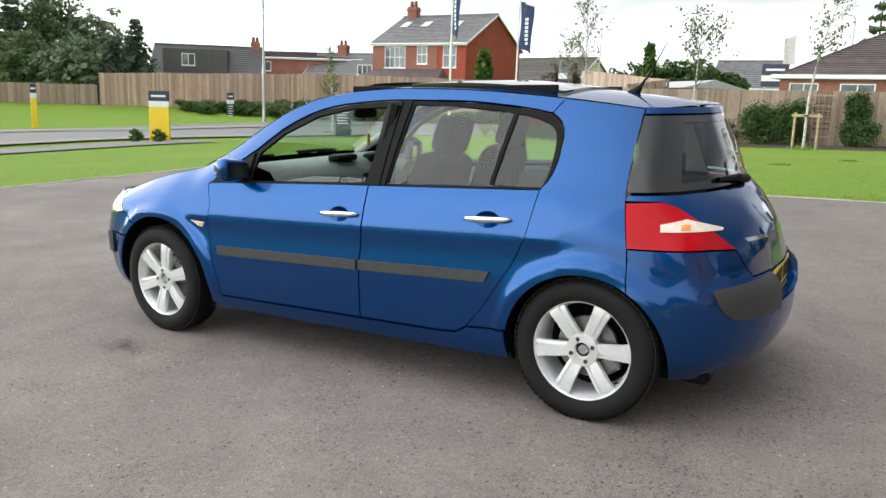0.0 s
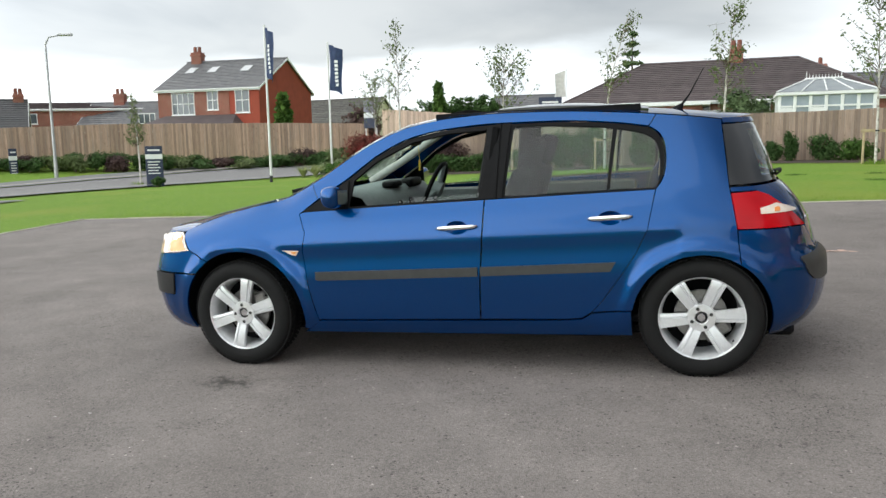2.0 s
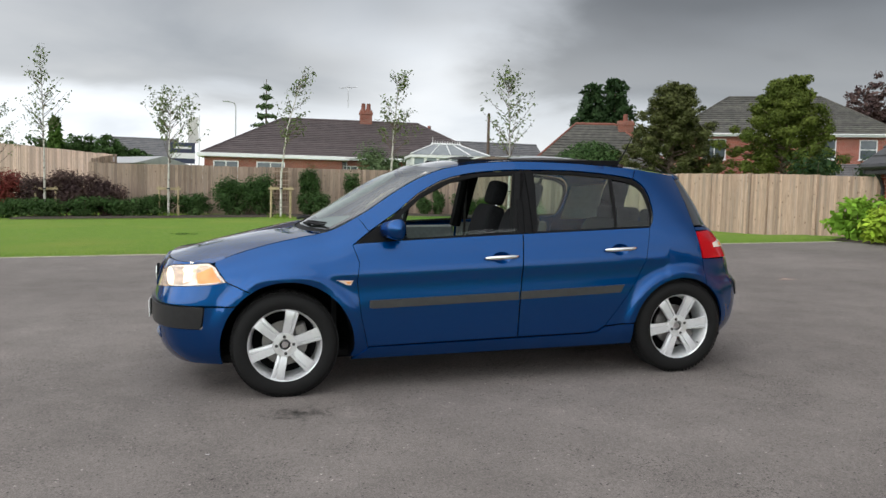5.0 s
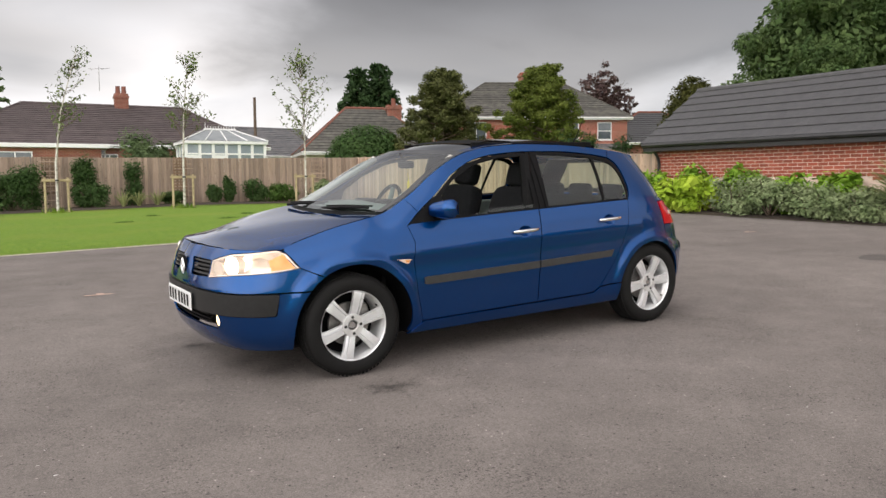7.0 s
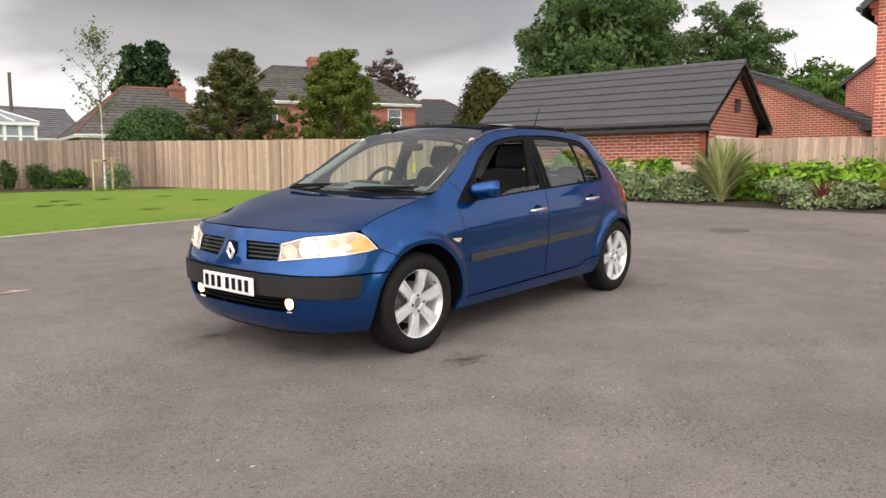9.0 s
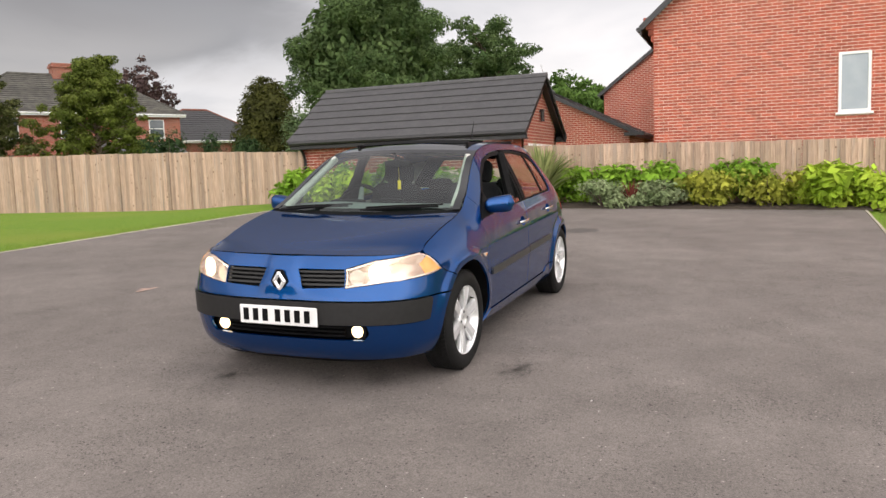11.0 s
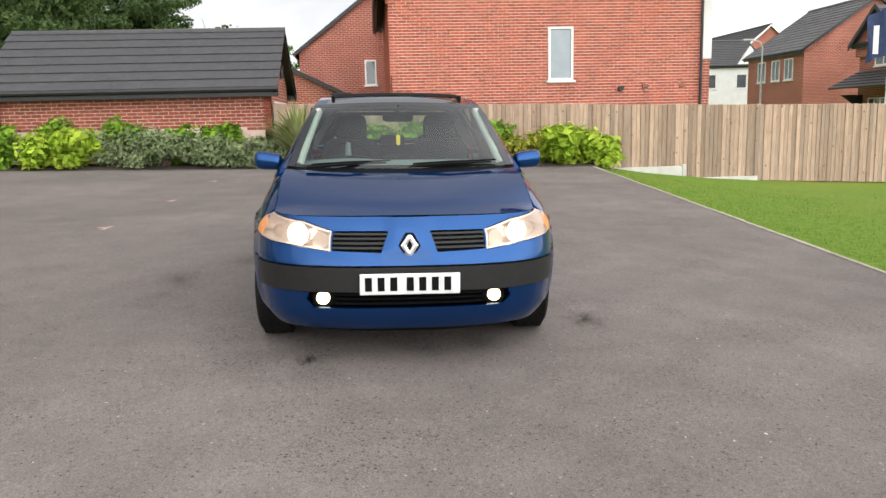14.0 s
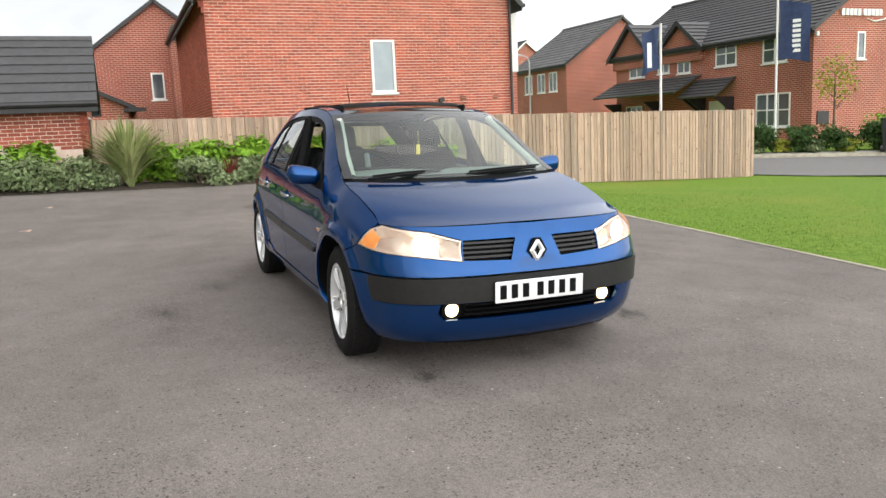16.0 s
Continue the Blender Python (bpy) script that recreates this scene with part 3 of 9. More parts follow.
def bank_z(x, y):
    """Height of the grass bank that climbs from the far footpath to the west fence."""
    far = 99.0
    for (x0, y0), (x1, y1) in zip(WEST, WEST[1:]):
        k = max(0.0, min(1.0, ((x - x0) * (x1 - x0) + (y - y0) * (y1 - y0)) / ((x1 - x0) ** 2 + (y1 - y0) ** 2)))
        far = min(far, math.hypot(x - x0 - k * (x1 - x0), y - y0 - k * (y1 - y0)))
    return gz(x, y) + 0.85 * max(0.0, 1 - far / 9.6) ** 1.7


ROAD_LINE = [(-21.9, -60), (-21.9, -20), (-21.9, 0), (-21.9, 8), (-21.7, 14), (-20.9, 18.5), (-19.3, 22.6), (-17.2, 26), (-14.6, 29), (-11.5, 31.4), (-8.6, 33.2)]


def ribbon(name, a, b, lift, material, label, category, upto=99, height=gz):
    """A strip beside the road's line, from a to b metres off it, to the west when positive."""
    rows = []
    pts = [Vector((*p, 0)) for p in ROAD_LINE if p[1] <= upto]
    fine_pts = [p.lerp(q, k / 6) for p, q in zip(pts, pts[1:]) for k in range(6)] + [pts[-1]]
    for i, p in enumerate(fine_pts):
        d = (fine_pts[min(i + 1, len(fine_pts) - 1)] - fine_pts[max(i - 1, 0)]).normalized()
        row = []
        for k in range(5):
            x, y = p.x - d.y * (a + (b - a) * k / 4), p.y + d.x * (a + (b - a) * k / 4)
            row.append((x, y, height(x, y) + lift))
        rows.append(row)
    return tagged(part(name, Geo().grid(rows), material, smooth=True), label, category, kind="structure")


ribbon("road", -2.6, 2.6, 0.05, M_ROAD, "grey asphalt estate road", "road", height=bank_z)
ribbon("road_kerb_near", -2.75, -2.6, 0.10, M_KERB, "raised concrete road kerb", "kerb", height=bank_z)
ribbon("road_kerb_far", 2.6, 2.78, 0.13, M_KERB, "raised concrete road kerb", "kerb", height=bank_z)
ribbon("footpath", -5.5, -3.9, 0.035, M_PATH, "narrow grey tarmac footpath beside the road", "pavement", upto=15)
ribbon("footpath_far", 2.78, 4.4, 0.06, M_PATH, "grey tarmac footpath across the road", "pavement", height=bank_z)
g = Geo()
for (x0, y0), (x1, y1) in zip(WEST, WEST[1:]):
    d = Vector((x1 - x0, y1 - y0)).normalized()
    g.grid([[(x0 + (x1 - x0) * k / 8 + d.y * o, y0 + (y1 - y0) * k / 8 - d.x * o, bank_z(x0 + (x1 - x0) * k / 8 + d.y * o, y0 + (y1 - y0) * k / 8 - d.x * o) + 0.01) for o in (-0.8, 0.0, 0.6, 1.4, 2.2, 3.0, 3.8, 4.6, 5.4, 6.2, 7.0, 7.8, 8.6, 9.4)] for k in range(9)])
tagged(part("grass_bank", g, M_GRASS, smooth=True), "grass bank rising to the fence beyond the road", "lawn", kind="structure")


def slant(name, offs, material, label, category, t0=-14.0, t1=40.0):
    """A strip along the road that passes the estate houses. offs: pairs of metres from its near edge and height."""
    rows = []
    for k in range(28):
        t = t0 + (t1 - t0) * k / 27
        row = []
        for o, z in offs:
            x, y = 10.25 + 0.78 * t + 0.625 * o, -15.9 + 0.625 * t - 0.78 * o
            row.append((x, y, gz(x, y) + 0.03 if z is None else z))
        rows.append(row)
    return tagged(part(name, Geo().grid(rows), material, smooth=True), label, category, kind="structure")


slant("road_south", [(0, None), (0.9, -0.34), (2.3, -0.16)], M_ROAD, "grey asphalt estate road past the houses", "road")
slant("road_kerb_south", [(2.3, -0.16), (2.32, -0.06), (2.45, -0.055), (2.47, -0.06)], M_KERB, "raised concrete road kerb", "kerb")
slant("footpath_south", [(2.47, -0.06), (3.1, -0.03)], M_CONC, "pale footpath in front of the gardens", "pavement")
slant("front_garden", [(3.1, -0.03), (5.0, 0.03), (9.0, 0.03), (14.0, 0.0)], M_GRASS, "front gardens of the estate houses", "lawn")
g = Geo().grid([[(x, y, gz(x, y) + lift) for y in span(-4.7, 8.3, 1)] for x, lift in ((10.56, 0.02), (10.9, 0.06), (11.5, 0.07), (12.05, 0.05))])
tagged(part("planting_bed", g, M_SOIL, smooth=True), "dark soil bed under the shrubs", "soil", kind="structure")
g = Geo().grid([[(x, y, gz(x, y) + lift) for x in span(-9, 11.6, 1)] for y, lift in ((22.9, 0.015), (23.4, 0.05), (25.3, 0.05))])
tagged(part("planting_bed_north", g, M_SOIL, smooth=True), "dark soil bed along the fence", "soil", kind="structure")


# ---- fences ----
BOARDS = [Geo().box(-0.052, 0.052, -0.011 - 0.004 * k, 0.011, 0, 1.0, 0.004).mesh("fence_board", M_WOOD) for k in range(3)]
BOARDS_OLD = [Geo().box(-0.052, 0.052, -0.011 - 0.004 * k, 0.011, 0, 1.0, 0.004).mesh("fence_board", M_WOOD_OLD) for k in range(3)]


def fence(name, label, pts, boards=BOARDS, material=None, pitch=0.098, post_every=1.83, joined=False, side=1, posts_out=False):
    """A closeboard fence along pts of (x, y, foot, top): boards proud of rails and posts. joined: one mesh of boards for far fences."""
    material = material or M_WOOD
    base = thing(name, label, "fence", kind="structure")
    jg, rails, n_post = Geo(), Geo(), 0
    for (x0, y0, b0, t0), (x1, y1, b1, t1) in zip(pts, pts[1:]):
        far = math.hypot(x1 - x0, y1 - y0)
        ux, uy = (x1 - x0) / far, (y1 - y0) / far
        yaw = math.atan2(uy, ux)
        nx, ny = -uy * side, ux * side
        n = int(far / pitch)
        for i in range(n):
            k = (i + 0.5) / n
            x, y, b, t = x0 + (x1 - x0) * k, y0 + (y1 - y0) * k, b0 + (b1 - b0) * k, t0 + (t1 - t0) * k
            t += RNG.uniform(-0.006, 0.006) + (0.012 if int(k * far / post_every) % 2 else 0)
            out = 0.008 * (i % 2) + RNG.uniform(0, 0.005)
            m = Matrix.Translation((x + nx * out, y + ny * out, b)) @ Matrix.Rotation(yaw + 0.15 + RNG.uniform(-0.03, 0.03), 4, "Z") @ Matrix.Rotation(RNG.uniform(-0.006, 0.006), 4, "Y") @ Matrix.Diagonal((1, 1, t - b, 1))
            if joined:
                jg.box(-0.052, 0.052, -0.011, 0.011, 0, 1, 0, m)
            else:
                part("board", boards[RNG.randrange(3)], None, base, m=m)
        m = Matrix.Translation((x0 - nx * 0.05, y0 - ny * 0.05, 0)) @ Matrix.Rotation(yaw, 4, "Z")
        for z in (0.25, 0.8, 1.45):
            d0, d1 = b0 + z * (t0 - b0) / 1.75, b1 + z * (t1 - b1) / 1.75
            rails.add([m @ Vector(p) for p in ((0, -0.03, d0), (far, -0.03, d1), (far, 0.03, d1), (0, 0.03, d0), (0, -0.03, d0 + 0.08), (far, -0.03, d1 + 0.08), (far, 0.03, d1 + 0.08), (0, 0.03, d0 + 0.08))], [(0, 1, 2, 3), (4, 5, 6, 7), (0, 1, 5, 4), (3, 2, 6, 7), (0, 3, 7, 4), (1, 2, 6, 5)])
        for i in range(int(far / post_every) + 1):
            k = min(1, i * post_every / far)
            o = 0.02 if posts_out else -0.09
            x, y = x0 + (x1 - x0) * k + nx * o, y0 + (y1 - y0) * k + ny * o
            b, t = b0 + (b1 - b0) * k, t0 + (t1 - t0) * k
            post = Geo().box(-0.05, 0.05, -0.05, 0.05, b - 0.3, t + 0.015, 0.006, Matrix.Translation((x, y, 0)) @ Matrix.Rotation(yaw, 4, "Z"))
            if joined:
                rails.add(post.v, post.f)
            else:
                part("post", post, material, base)
    if joined:
        tagged(part("boards", jg, material, base), kind="stuff")
    part("rail", rails, material, base)
    return base


fence("fence_east", "pale new closeboard timber fence behind the shrub bed and lawn", [(11.9, 2.38, 0.25, 1.72), (11.42, -5.2, 0.05, 1.53), (11.42, -6.95, -0.16, 1.49), (11.4, -8.75, -0.3, 1.45), (11.4, -14.65, -0.55, 1.34)], side=-1)
fence("fence_north_east", "tall closeboard timber fence beside the lawn", [(11.7, 8.33, 0.2, 1.83), (11.75, 12.7, 0.15, 1.98), (11.8, 17.0, 0.3, 2.06), (11.85, 24.9, 0.4, 2.22)], side=1, posts_out=True)
fence("fence_north", "weathered closeboard timber fence behind the lawn bed", [(11.85, 24.9, 0.4, 2.22), (6.5, 25.2, 0.35, 2.13), (-7.0, 25.6, 0.2, 2.05)], boards=BOARDS_OLD, material=M_WOOD_OLD, side=1)

# ---- houses ----
def window_on(parent, m, w, h, panes=1, rows=1, frame=M_WHITE, pane=M_PANE, sill=True):
    """A framed window, its face towards -y in m's space: frame, panes and sill."""
    fw = 0.06
    a, b = w / 2, w / 2 - fw  # one closed ring, front and back
    ring = [(-a, 0), (a, 0), (a, h), (-a, h), (-b, fw), (b, fw), (b, h - fw), (-b, h - fw)]
    vs = [m @ Vector((x, y, z)) for y in (-0.03, 0.03) for x, z in ring]
    fs = []
    for k in range(4):
        q = (k + 1) % 4
        fs += [(k, q, q + 4, k + 4), (k + 8, k + 12, q + 12, q + 8), (k, k + 8, q + 8, q), (k + 4, q + 4, q + 12, k + 12)]
    win = part("window", Geo().add([tuple(v) for v in vs], fs), frame, parent, "white framed window")
    for i in range(1, panes):
        x = -w / 2 + (w - fw) * i / panes
        part("mullion", Geo().box(x, x + fw, -0.028, 0.03, fw, h - fw, 0.005, m), frame, win)
    for j in range(1, rows):
        z = h * j / rows
        part("transom", Geo().box(-b, b, -0.025, 0.03, z - 0.025, z + 0.025, 0.004, m), frame, win)
    step = (w - fw) / panes
    for i in range(panes):
        x = -w / 2 + fw + step * i
        part("pane", Geo().box(x, x + step - fw, 0.0, 0.02, fw, h - fw, 0, m), pane, win)
    if sill:
        part("sill", Geo().box(-w / 2 - 0.06, w / 2 + 0.06, -0.07, 0.02, -0.06, -0.002, 0.008, m), frame, win)
    return win


def slope_tiles(corners, thick, courses, lap=0.02):
    """A roof slope as overlapping courses. corners: eave left, eave right, ridge right, ridge left."""
    a, b, c, d = (Vector(p) for p in corners)
    n = (b - a).cross(d - a).normalized()
    if n.z < 0:
        n = -n
    g = Geo()
    for i in range(courses):
        k0, k1 = i / courses, min(1.0, (i + 1.12) / courses)
        p = [a.lerp(d, k0), b.lerp(c, k0), b.lerp(c, k1), a.lerp(d, k1)]
        up0, up1 = n * (thick + lap), n * thick * 0.6
        vs = [p[0], p[1], p[2], p[3], p[0] + up0, p[1] + up0, p[2] + up1, p[3] + up1]
        g.add(vs, [(0, 3, 2, 1), (4, 5, 6, 7), (0, 1, 5, 4), (3, 7, 6, 2), (0, 4, 7, 3), (1, 2, 6, 5)])
    return g


def house(name, label, cx, cy, yaw, L, W, base, eave, ridge, wall, roof, hip=0.0, over=0.25, windows=(), chimneys=(), fascia=M_WHITE, ridge_mat=None, courses=14, wall_geo=True):
    """A house: ridge along local x. hip: how far the ridge stops short of each end (0 for gables)."""
    top = thing(name, label, "house", pose(cx, cy, 0, 0, 0, yaw))
    l, w = L / 2, W / 2
    if wall_geo:
        g = Geo()
        if hip:
            g.box(-l, l, -w, w, base, eave)
        else:
            g.prism([(-w, base), (w, base), (w, eave), (0, ridge - 0.05), (-w, eave)], "x", -l, l)
        part("wall", g, wall, top)
    slope = (ridge - eave) / w
    le, we, ze = l + over, w + over, eave - over * slope
    r = l + over - (hip + over if hip else 0)
    for s in (-1, 1):
        tagged(part("roof", slope_tiles([(-le * s, -we * s, ze), (le * s, -we * s, ze), (r * s, 0, ridge), (-r * s, 0, ridge)], 0.05, courses), roof, top), kind="stuff")
        part("fascia", Geo().box(-le, le, s * we - 0.015, s * we + 0.015, ze - 0.16, ze + 0.02), fascia, top)
        part("gutter", Geo().cyl((-le, s * (we + 0.06), ze - 0.02), (le, s * (we + 0.06), ze - 0.02), 0.055, n=8), fascia, top)
        if hip:
            tagged(part("roof", slope_tiles([(s * le, we * -s, ze), (s * le, we * s, ze), (s * r, 0.01 * s, ridge), (s * r, -0.01 * s, ridge)], 0.05, courses), roof, top), kind="stuff")
            part("fascia", Geo().box(s * le - 0.015, s * le + 0.015, -we, we, ze - 0.16, ze + 0.02), fascia, top)
            for q in (-1, 1):
                part("hip_tile", Geo().cyl((s * le, q * we, ze + 0.06), (s * r, 0, ridge + 0.06), 0.065, n=8), ridge_mat or roof, top)
        else:
            for q in (-1, 1):
                d = Vector((0, -q * we, ridge - ze))
                m = Matrix.Translation((s * le, q * we, ze)) @ Matrix.Rotation(math.atan2(ridge - ze, -q * we), 4, "X")
                part("bargeboard", Geo().box(-0.02, 0.02, 0, d.length, -0.07, 0.06, 0, m), fascia, top)
    part("ridge_tile", Geo().cyl((-r, 0, ridge + 0.05), (r, 0, ridge + 0.05), 0.1, n=8), ridge_mat or roof, top)
    faces = {"F": lambda u, z: pose(u, -w - 0.005, z), "B": lambda u, z: pose(-u, w + 0.005, z, 0, 0, 180), "L": lambda u, z: pose(-l - 0.005, -u, z, 0, 0, -90), "R": lambda u, z: pose(l + 0.005, u, z, 0, 0, 90)}
    for face, u, z, ww, hh, *rest in windows:
        window_on(top, faces[face](u, z), ww, hh, *rest)
    for x, y, z0, z1, s, pots in chimneys:
        ch = part("chimney", Geo().box(x - s * 0.7, x + s * 0.7, y - s / 2, y + s / 2, z0, z1, 0.02).box(x - s * 0.78, x + s * 0.78, y - s * 0.58, y + s * 0.58, z1 - 0.3, z1 - 0.15, 0.01), M_BRICK_OLD, top, "brick chimney stack")
        for i in range(pots):
            px = x + (i - (pots - 1) / 2) * s * 0.6
            part("chimney_pot", Geo().cyl((px, y, z1), (px, y, z1 + 0.45), 0.16, 0.13, 10), M_TERRACOTTA, ch)
    return top


# two-storey red house beyond the west fence
rh = house("brick_house", "red brick two-storey house with grey slate roof and white windows", -29.95, 51.6, 0, 8.3, 9.2, -1.0, 5.6, 7.95, M_BRICK_RED, M_SLATE_OLD, over=0.2,
           windows=[("F", -2.05, 3.7, 1.9, 1.6, 4, 2), ("F", 0.4, 4.0, 0.9, 1.4, 2, 2), ("F", 2.8, 3.75, 1.15, 1.8, 2, 2), ("R", 2.4, 1.6, 0.8, 1.0)],
           chimneys=[(-3.4, 0.0, 6.4, 8.75, 0.62, 2)], courses=18)
for x0, x1, z0, z1 in ((-4.15, -3.02, -1.0, 5.3), (-3.02, -1.08, -1.0, 3.62), (-3.02, -1.08, 5.32, 5.5), (-1.08, -0.07, -1.0, 5.3), (-0.07, 0.87, -1.0, 3.92), (0.87, 1.75, -1.0, 5.3)):
    part("brick_facing", Geo().box(x0, x1, -4.63, -4.602, z0, z1), M_BRICK_OLD, rh, "dull brown brick front")
part("porch_roof", Geo().add([(-5.6, -7.2, 2.5), (3.2, -7.2, 2.5), (3.2, -4.61, 2.6), (-5.6, -4.61, 2.6), (-3.6, -4.62, 3.65), (2.2, -4.62, 3.65)], [(0, 1, 5, 4), (1, 2, 5), (0, 4, 3), (2, 3, 4, 5), (0, 3, 2, 1)]), M_ROOF_BROWN, rh, "low brown bay roof")
for x in (-1.5, 0.4, 3.2):
    part("skylight", Geo().box(-0.35, 0.35, -0.5, 0.5, 0, 0.1, 0.01, Matrix.Translation((x - 1.5, -1.6, 7.15)) @ Matrix.Rotation(math.atan2(2.35, 4.6), 4, "X")), M_METAL_GREY, rh)

# long bungalow behind the north fence
bg = house("bungalow", "long red brick bungalow with brown tiled hipped roof", 5.6, 47.0, -5, 17.5, 9.0, -0.5, 3.5, 5.92, M_BRICK_OLD, M_ROOF_BROWN, hip=4.2, over=0.3,
           windows=[("F", 2.0, 2.0, 1.6, 1.2, 2), ("F", -1.0, 2.0, 1.2, 1.2, 1)], chimneys=[(1.0, 0.0, 5.2, 6.75, 0.58, 2)], ridge_mat=M_ROOF_BROWN, courses=20)
part("extension", Geo().box(-8.6, -0.8, -6.8, -4.4, 0, 3.05), M_BRICK_OLD, bg, "flat-roofed brick extension")
part("extension_roof", Geo().box(-9.0, -0.4, -7.1, -4.3, 3.06, 3.28, 0.02), M_WHITE, bg, "flat roof with white fascia")
for u, ww in ((-7.4, 1.4), (-4.9, 1.6), (-0.2, 0.9)):
    window_on(bg, pose(u, -6.81 if u < -1 else -4.52, 1.75), ww, 1.1, 2)
part("aerial", Geo().cyl((-0.2, 0.2, 6.9), (-0.2, 0.2, 8.4), 0.025, n=6).cyl((-0.8, 0.2, 8.2), (0.4, 0.2, 8.3), 0.02, n=5).cyl((-0.6, 0.0, 8.15), (-0.6, 0.4, 8.15), 0.015, n=4).cyl((0.0, 0.0, 8.22), (0.0, 0.4, 8.22), 0.015, n=4), M_METAL_GREY, bg)

# white conservatory
cv = thing("conservatory", "white framed glass conservatory with a hipped grey glass roof", "conservatory", pose(9.45, 36.3, 0, 0, 0, -6))
part("base_wall", Geo().box(-2.0, 2.0, -1.5, 1.5, -0.5, 1.2), M_BRICK_OLD, cv)
for i in range(7):
    x = -2.0 + 4.0 * i / 6
    part("post", Geo().box(x - 0.07, x + 0.07, -1.55, -1.45, 1.2, 3.16, 0.01), M_WHITE, cv)
for x in (-2.0, 2.0):
    for y in (-0.5, 0.5, 1.45):
        part("post", Geo().box(x - 0.05, x + 0.05, y - 0.06, y + 0.06, 1.2, 3.16, 0.01), M_WHITE, cv)
part("eaves_beam", Geo().box(-2.15, 2.15, -1.65, 1.65, 3.16, 3.32, 0.02), M_WHITE, cv)
part("transom", Geo().box(-2.0, 2.0, -1.54, -1.46, 2.62, 2.70), M_WHITE, cv)
for i in range(6):
    x = -2.0 + 4.0 * i / 6
    if i in (0, 2):
        part("panel", Geo().box(x + 0.08, x + 0.59, -1.52, -1.47, 1.2, 2.6), M_WHITE, cv, "white panel")
part("glazing", Geo().box(-1.96, 1.96, -1.46, 1.45, 1.2, 3.15), M_PANE_FROST, cv)
part("roof_glazing", Geo().add([(-2.15, -1.65, 3.33), (2.15, -1.65, 3.33), (2.15, 1.65, 3.33), (-2.15, 1.65, 3.33), (-0.76, 0, 3.95), (0.76, 0, 3.95)], [(0, 1, 5, 4), (2, 3, 4, 5), (1, 2, 5), (3, 0, 4)]), mat("grey_roof_glazing", (0.19, 0.21, 0.22), (0.25, 0.27, 0.28), rough=0.3, scale=2, spec=0.3), cv)
for i in range(5):
    k = i / 4
    part("roof_bar", Geo().cyl((-2.15 + 4.3 * k, -1.67, 3.35), (-0.76 + 1.52 * k, 0, 3.98), 0.035, n=5), M_WHITE, cv)
part("ridge", Geo().cyl((-0.84, 0, 4.0), (0.84, 0, 4.0), 0.05, n=6), M_WHITE, cv)
g = Geo()
for i in range(12):
    g.cyl((-0.76 + 1.52 * i / 11, 0, 4.0), (-0.76 + 1.52 * i / 11, 0, 4.2 if i % 11 else 4.38), 0.025, 0.008, 5)
part("ridge_cresting", g, M_WHITE, cv)

# further houses north-east
house("bungalow", "small bungalow with mossy hipped tile roof", 21.2, 42.2, -18, 8.6, 7.5, -0.5, 3.3, 6.1, M_RENDER, M_ROOF_MOSS, hip=3.0, over=0.35,
      windows=[("F", -2.5, 2.0, 1.4, 1.1, 2), ("F", 2.9, 2.0, 1.2, 1.1, 2)], chimneys=[(1.9, -0.4, 5.4, 6.35, 0.7, 1)], ridge_mat=M_TERRACOTTA, courses=16)
house("bungalow", "low distant bungalow with dark roof", 16.2, 56, 0, 12, 7, -0.5, 3.4, 5.5, M_RENDER, M_SLATE_OLD, over=0.3, windows=[("F", -1, 1.8, 1.4, 1.1, 2)], chimneys=[(-3.0, 0, 5.2, 6.3, 0.6, 1)])
h2 = house("brick_house", "brick two-storey house with hipped roof behind pines", 32.8, 39.5, -28, 13.0, 7.5, -0.5, 5.7, 8.2, M_BRICK, M_ROOF_MOSS, hip=3.6, over=0.3,
           windows=[("F", 2.6, 4.0, 1.0, 1.2, 1, 2), ("F", 4.9, 4.0, 1.0, 1.2, 1, 2), ("F", -0.5, 4.0, 1.0, 1.2), ("F", -4.0, 3.9, 1.4, 1.3, 2), ("L", 0, 4, 1.2, 1.2)], chimneys=[(0.3, 0, 7.6, 9.0, 0.9, 0)], courses=18)
tagged(part("porch_roof", slope_tiles([(1.0, -6.6, 2.7), (6.0, -6.6, 2.7), (6.0, -3.75, 3.7), (1.0, -3.75, 3.7)], 0.06, 8), M_SLATE_OLD, h2, "dark lean-to roof"), kind="stuff")
part("porch_wall", Geo().box(1.2, 5.8, -6.3, -3.76, -0.5, 2.7), M_BRICK, h2)
house("bungalow", "distant bungalow with dark hipped tile roof", 45, 38.5, -30, 9, 8, -0.5, 4.2, 6.6, M_BRICK_OLD, M_SLATE, hip=3.5, over=0.3, ridge_mat=M_TERRACOTTA)

# distant houses to the north-west
hw = house("house", "dark-roofed house with dormer and cream gable", -52, 47, 40, 9, 6, -1, 3.0, 5.4, M_RENDER, M_SLATE, over=0.2, chimneys=[(4.0, 0, 5.0, 5.95, 0.55, 2)])
part("dormer", Geo().box(-3.5, 1.8, -3.1, 0, 3.0, 5.0), M_SLATE, hw)
window_on(hw, pose(-1.4, -3.12, 3.6), 1.1, 1.0, 2)
house("terrace_house", "low brown brick house with flat dormer roof", -49, 58, 25, 16, 7, -1, 4.9, 5.5, M_BRICK_OLD, M_ROOF_BROWN, over=0.2, windows=[("F", -4, 3.6, 1.2, 0.9, 2), ("F", 3, 3.6, 1.0, 0.9)])
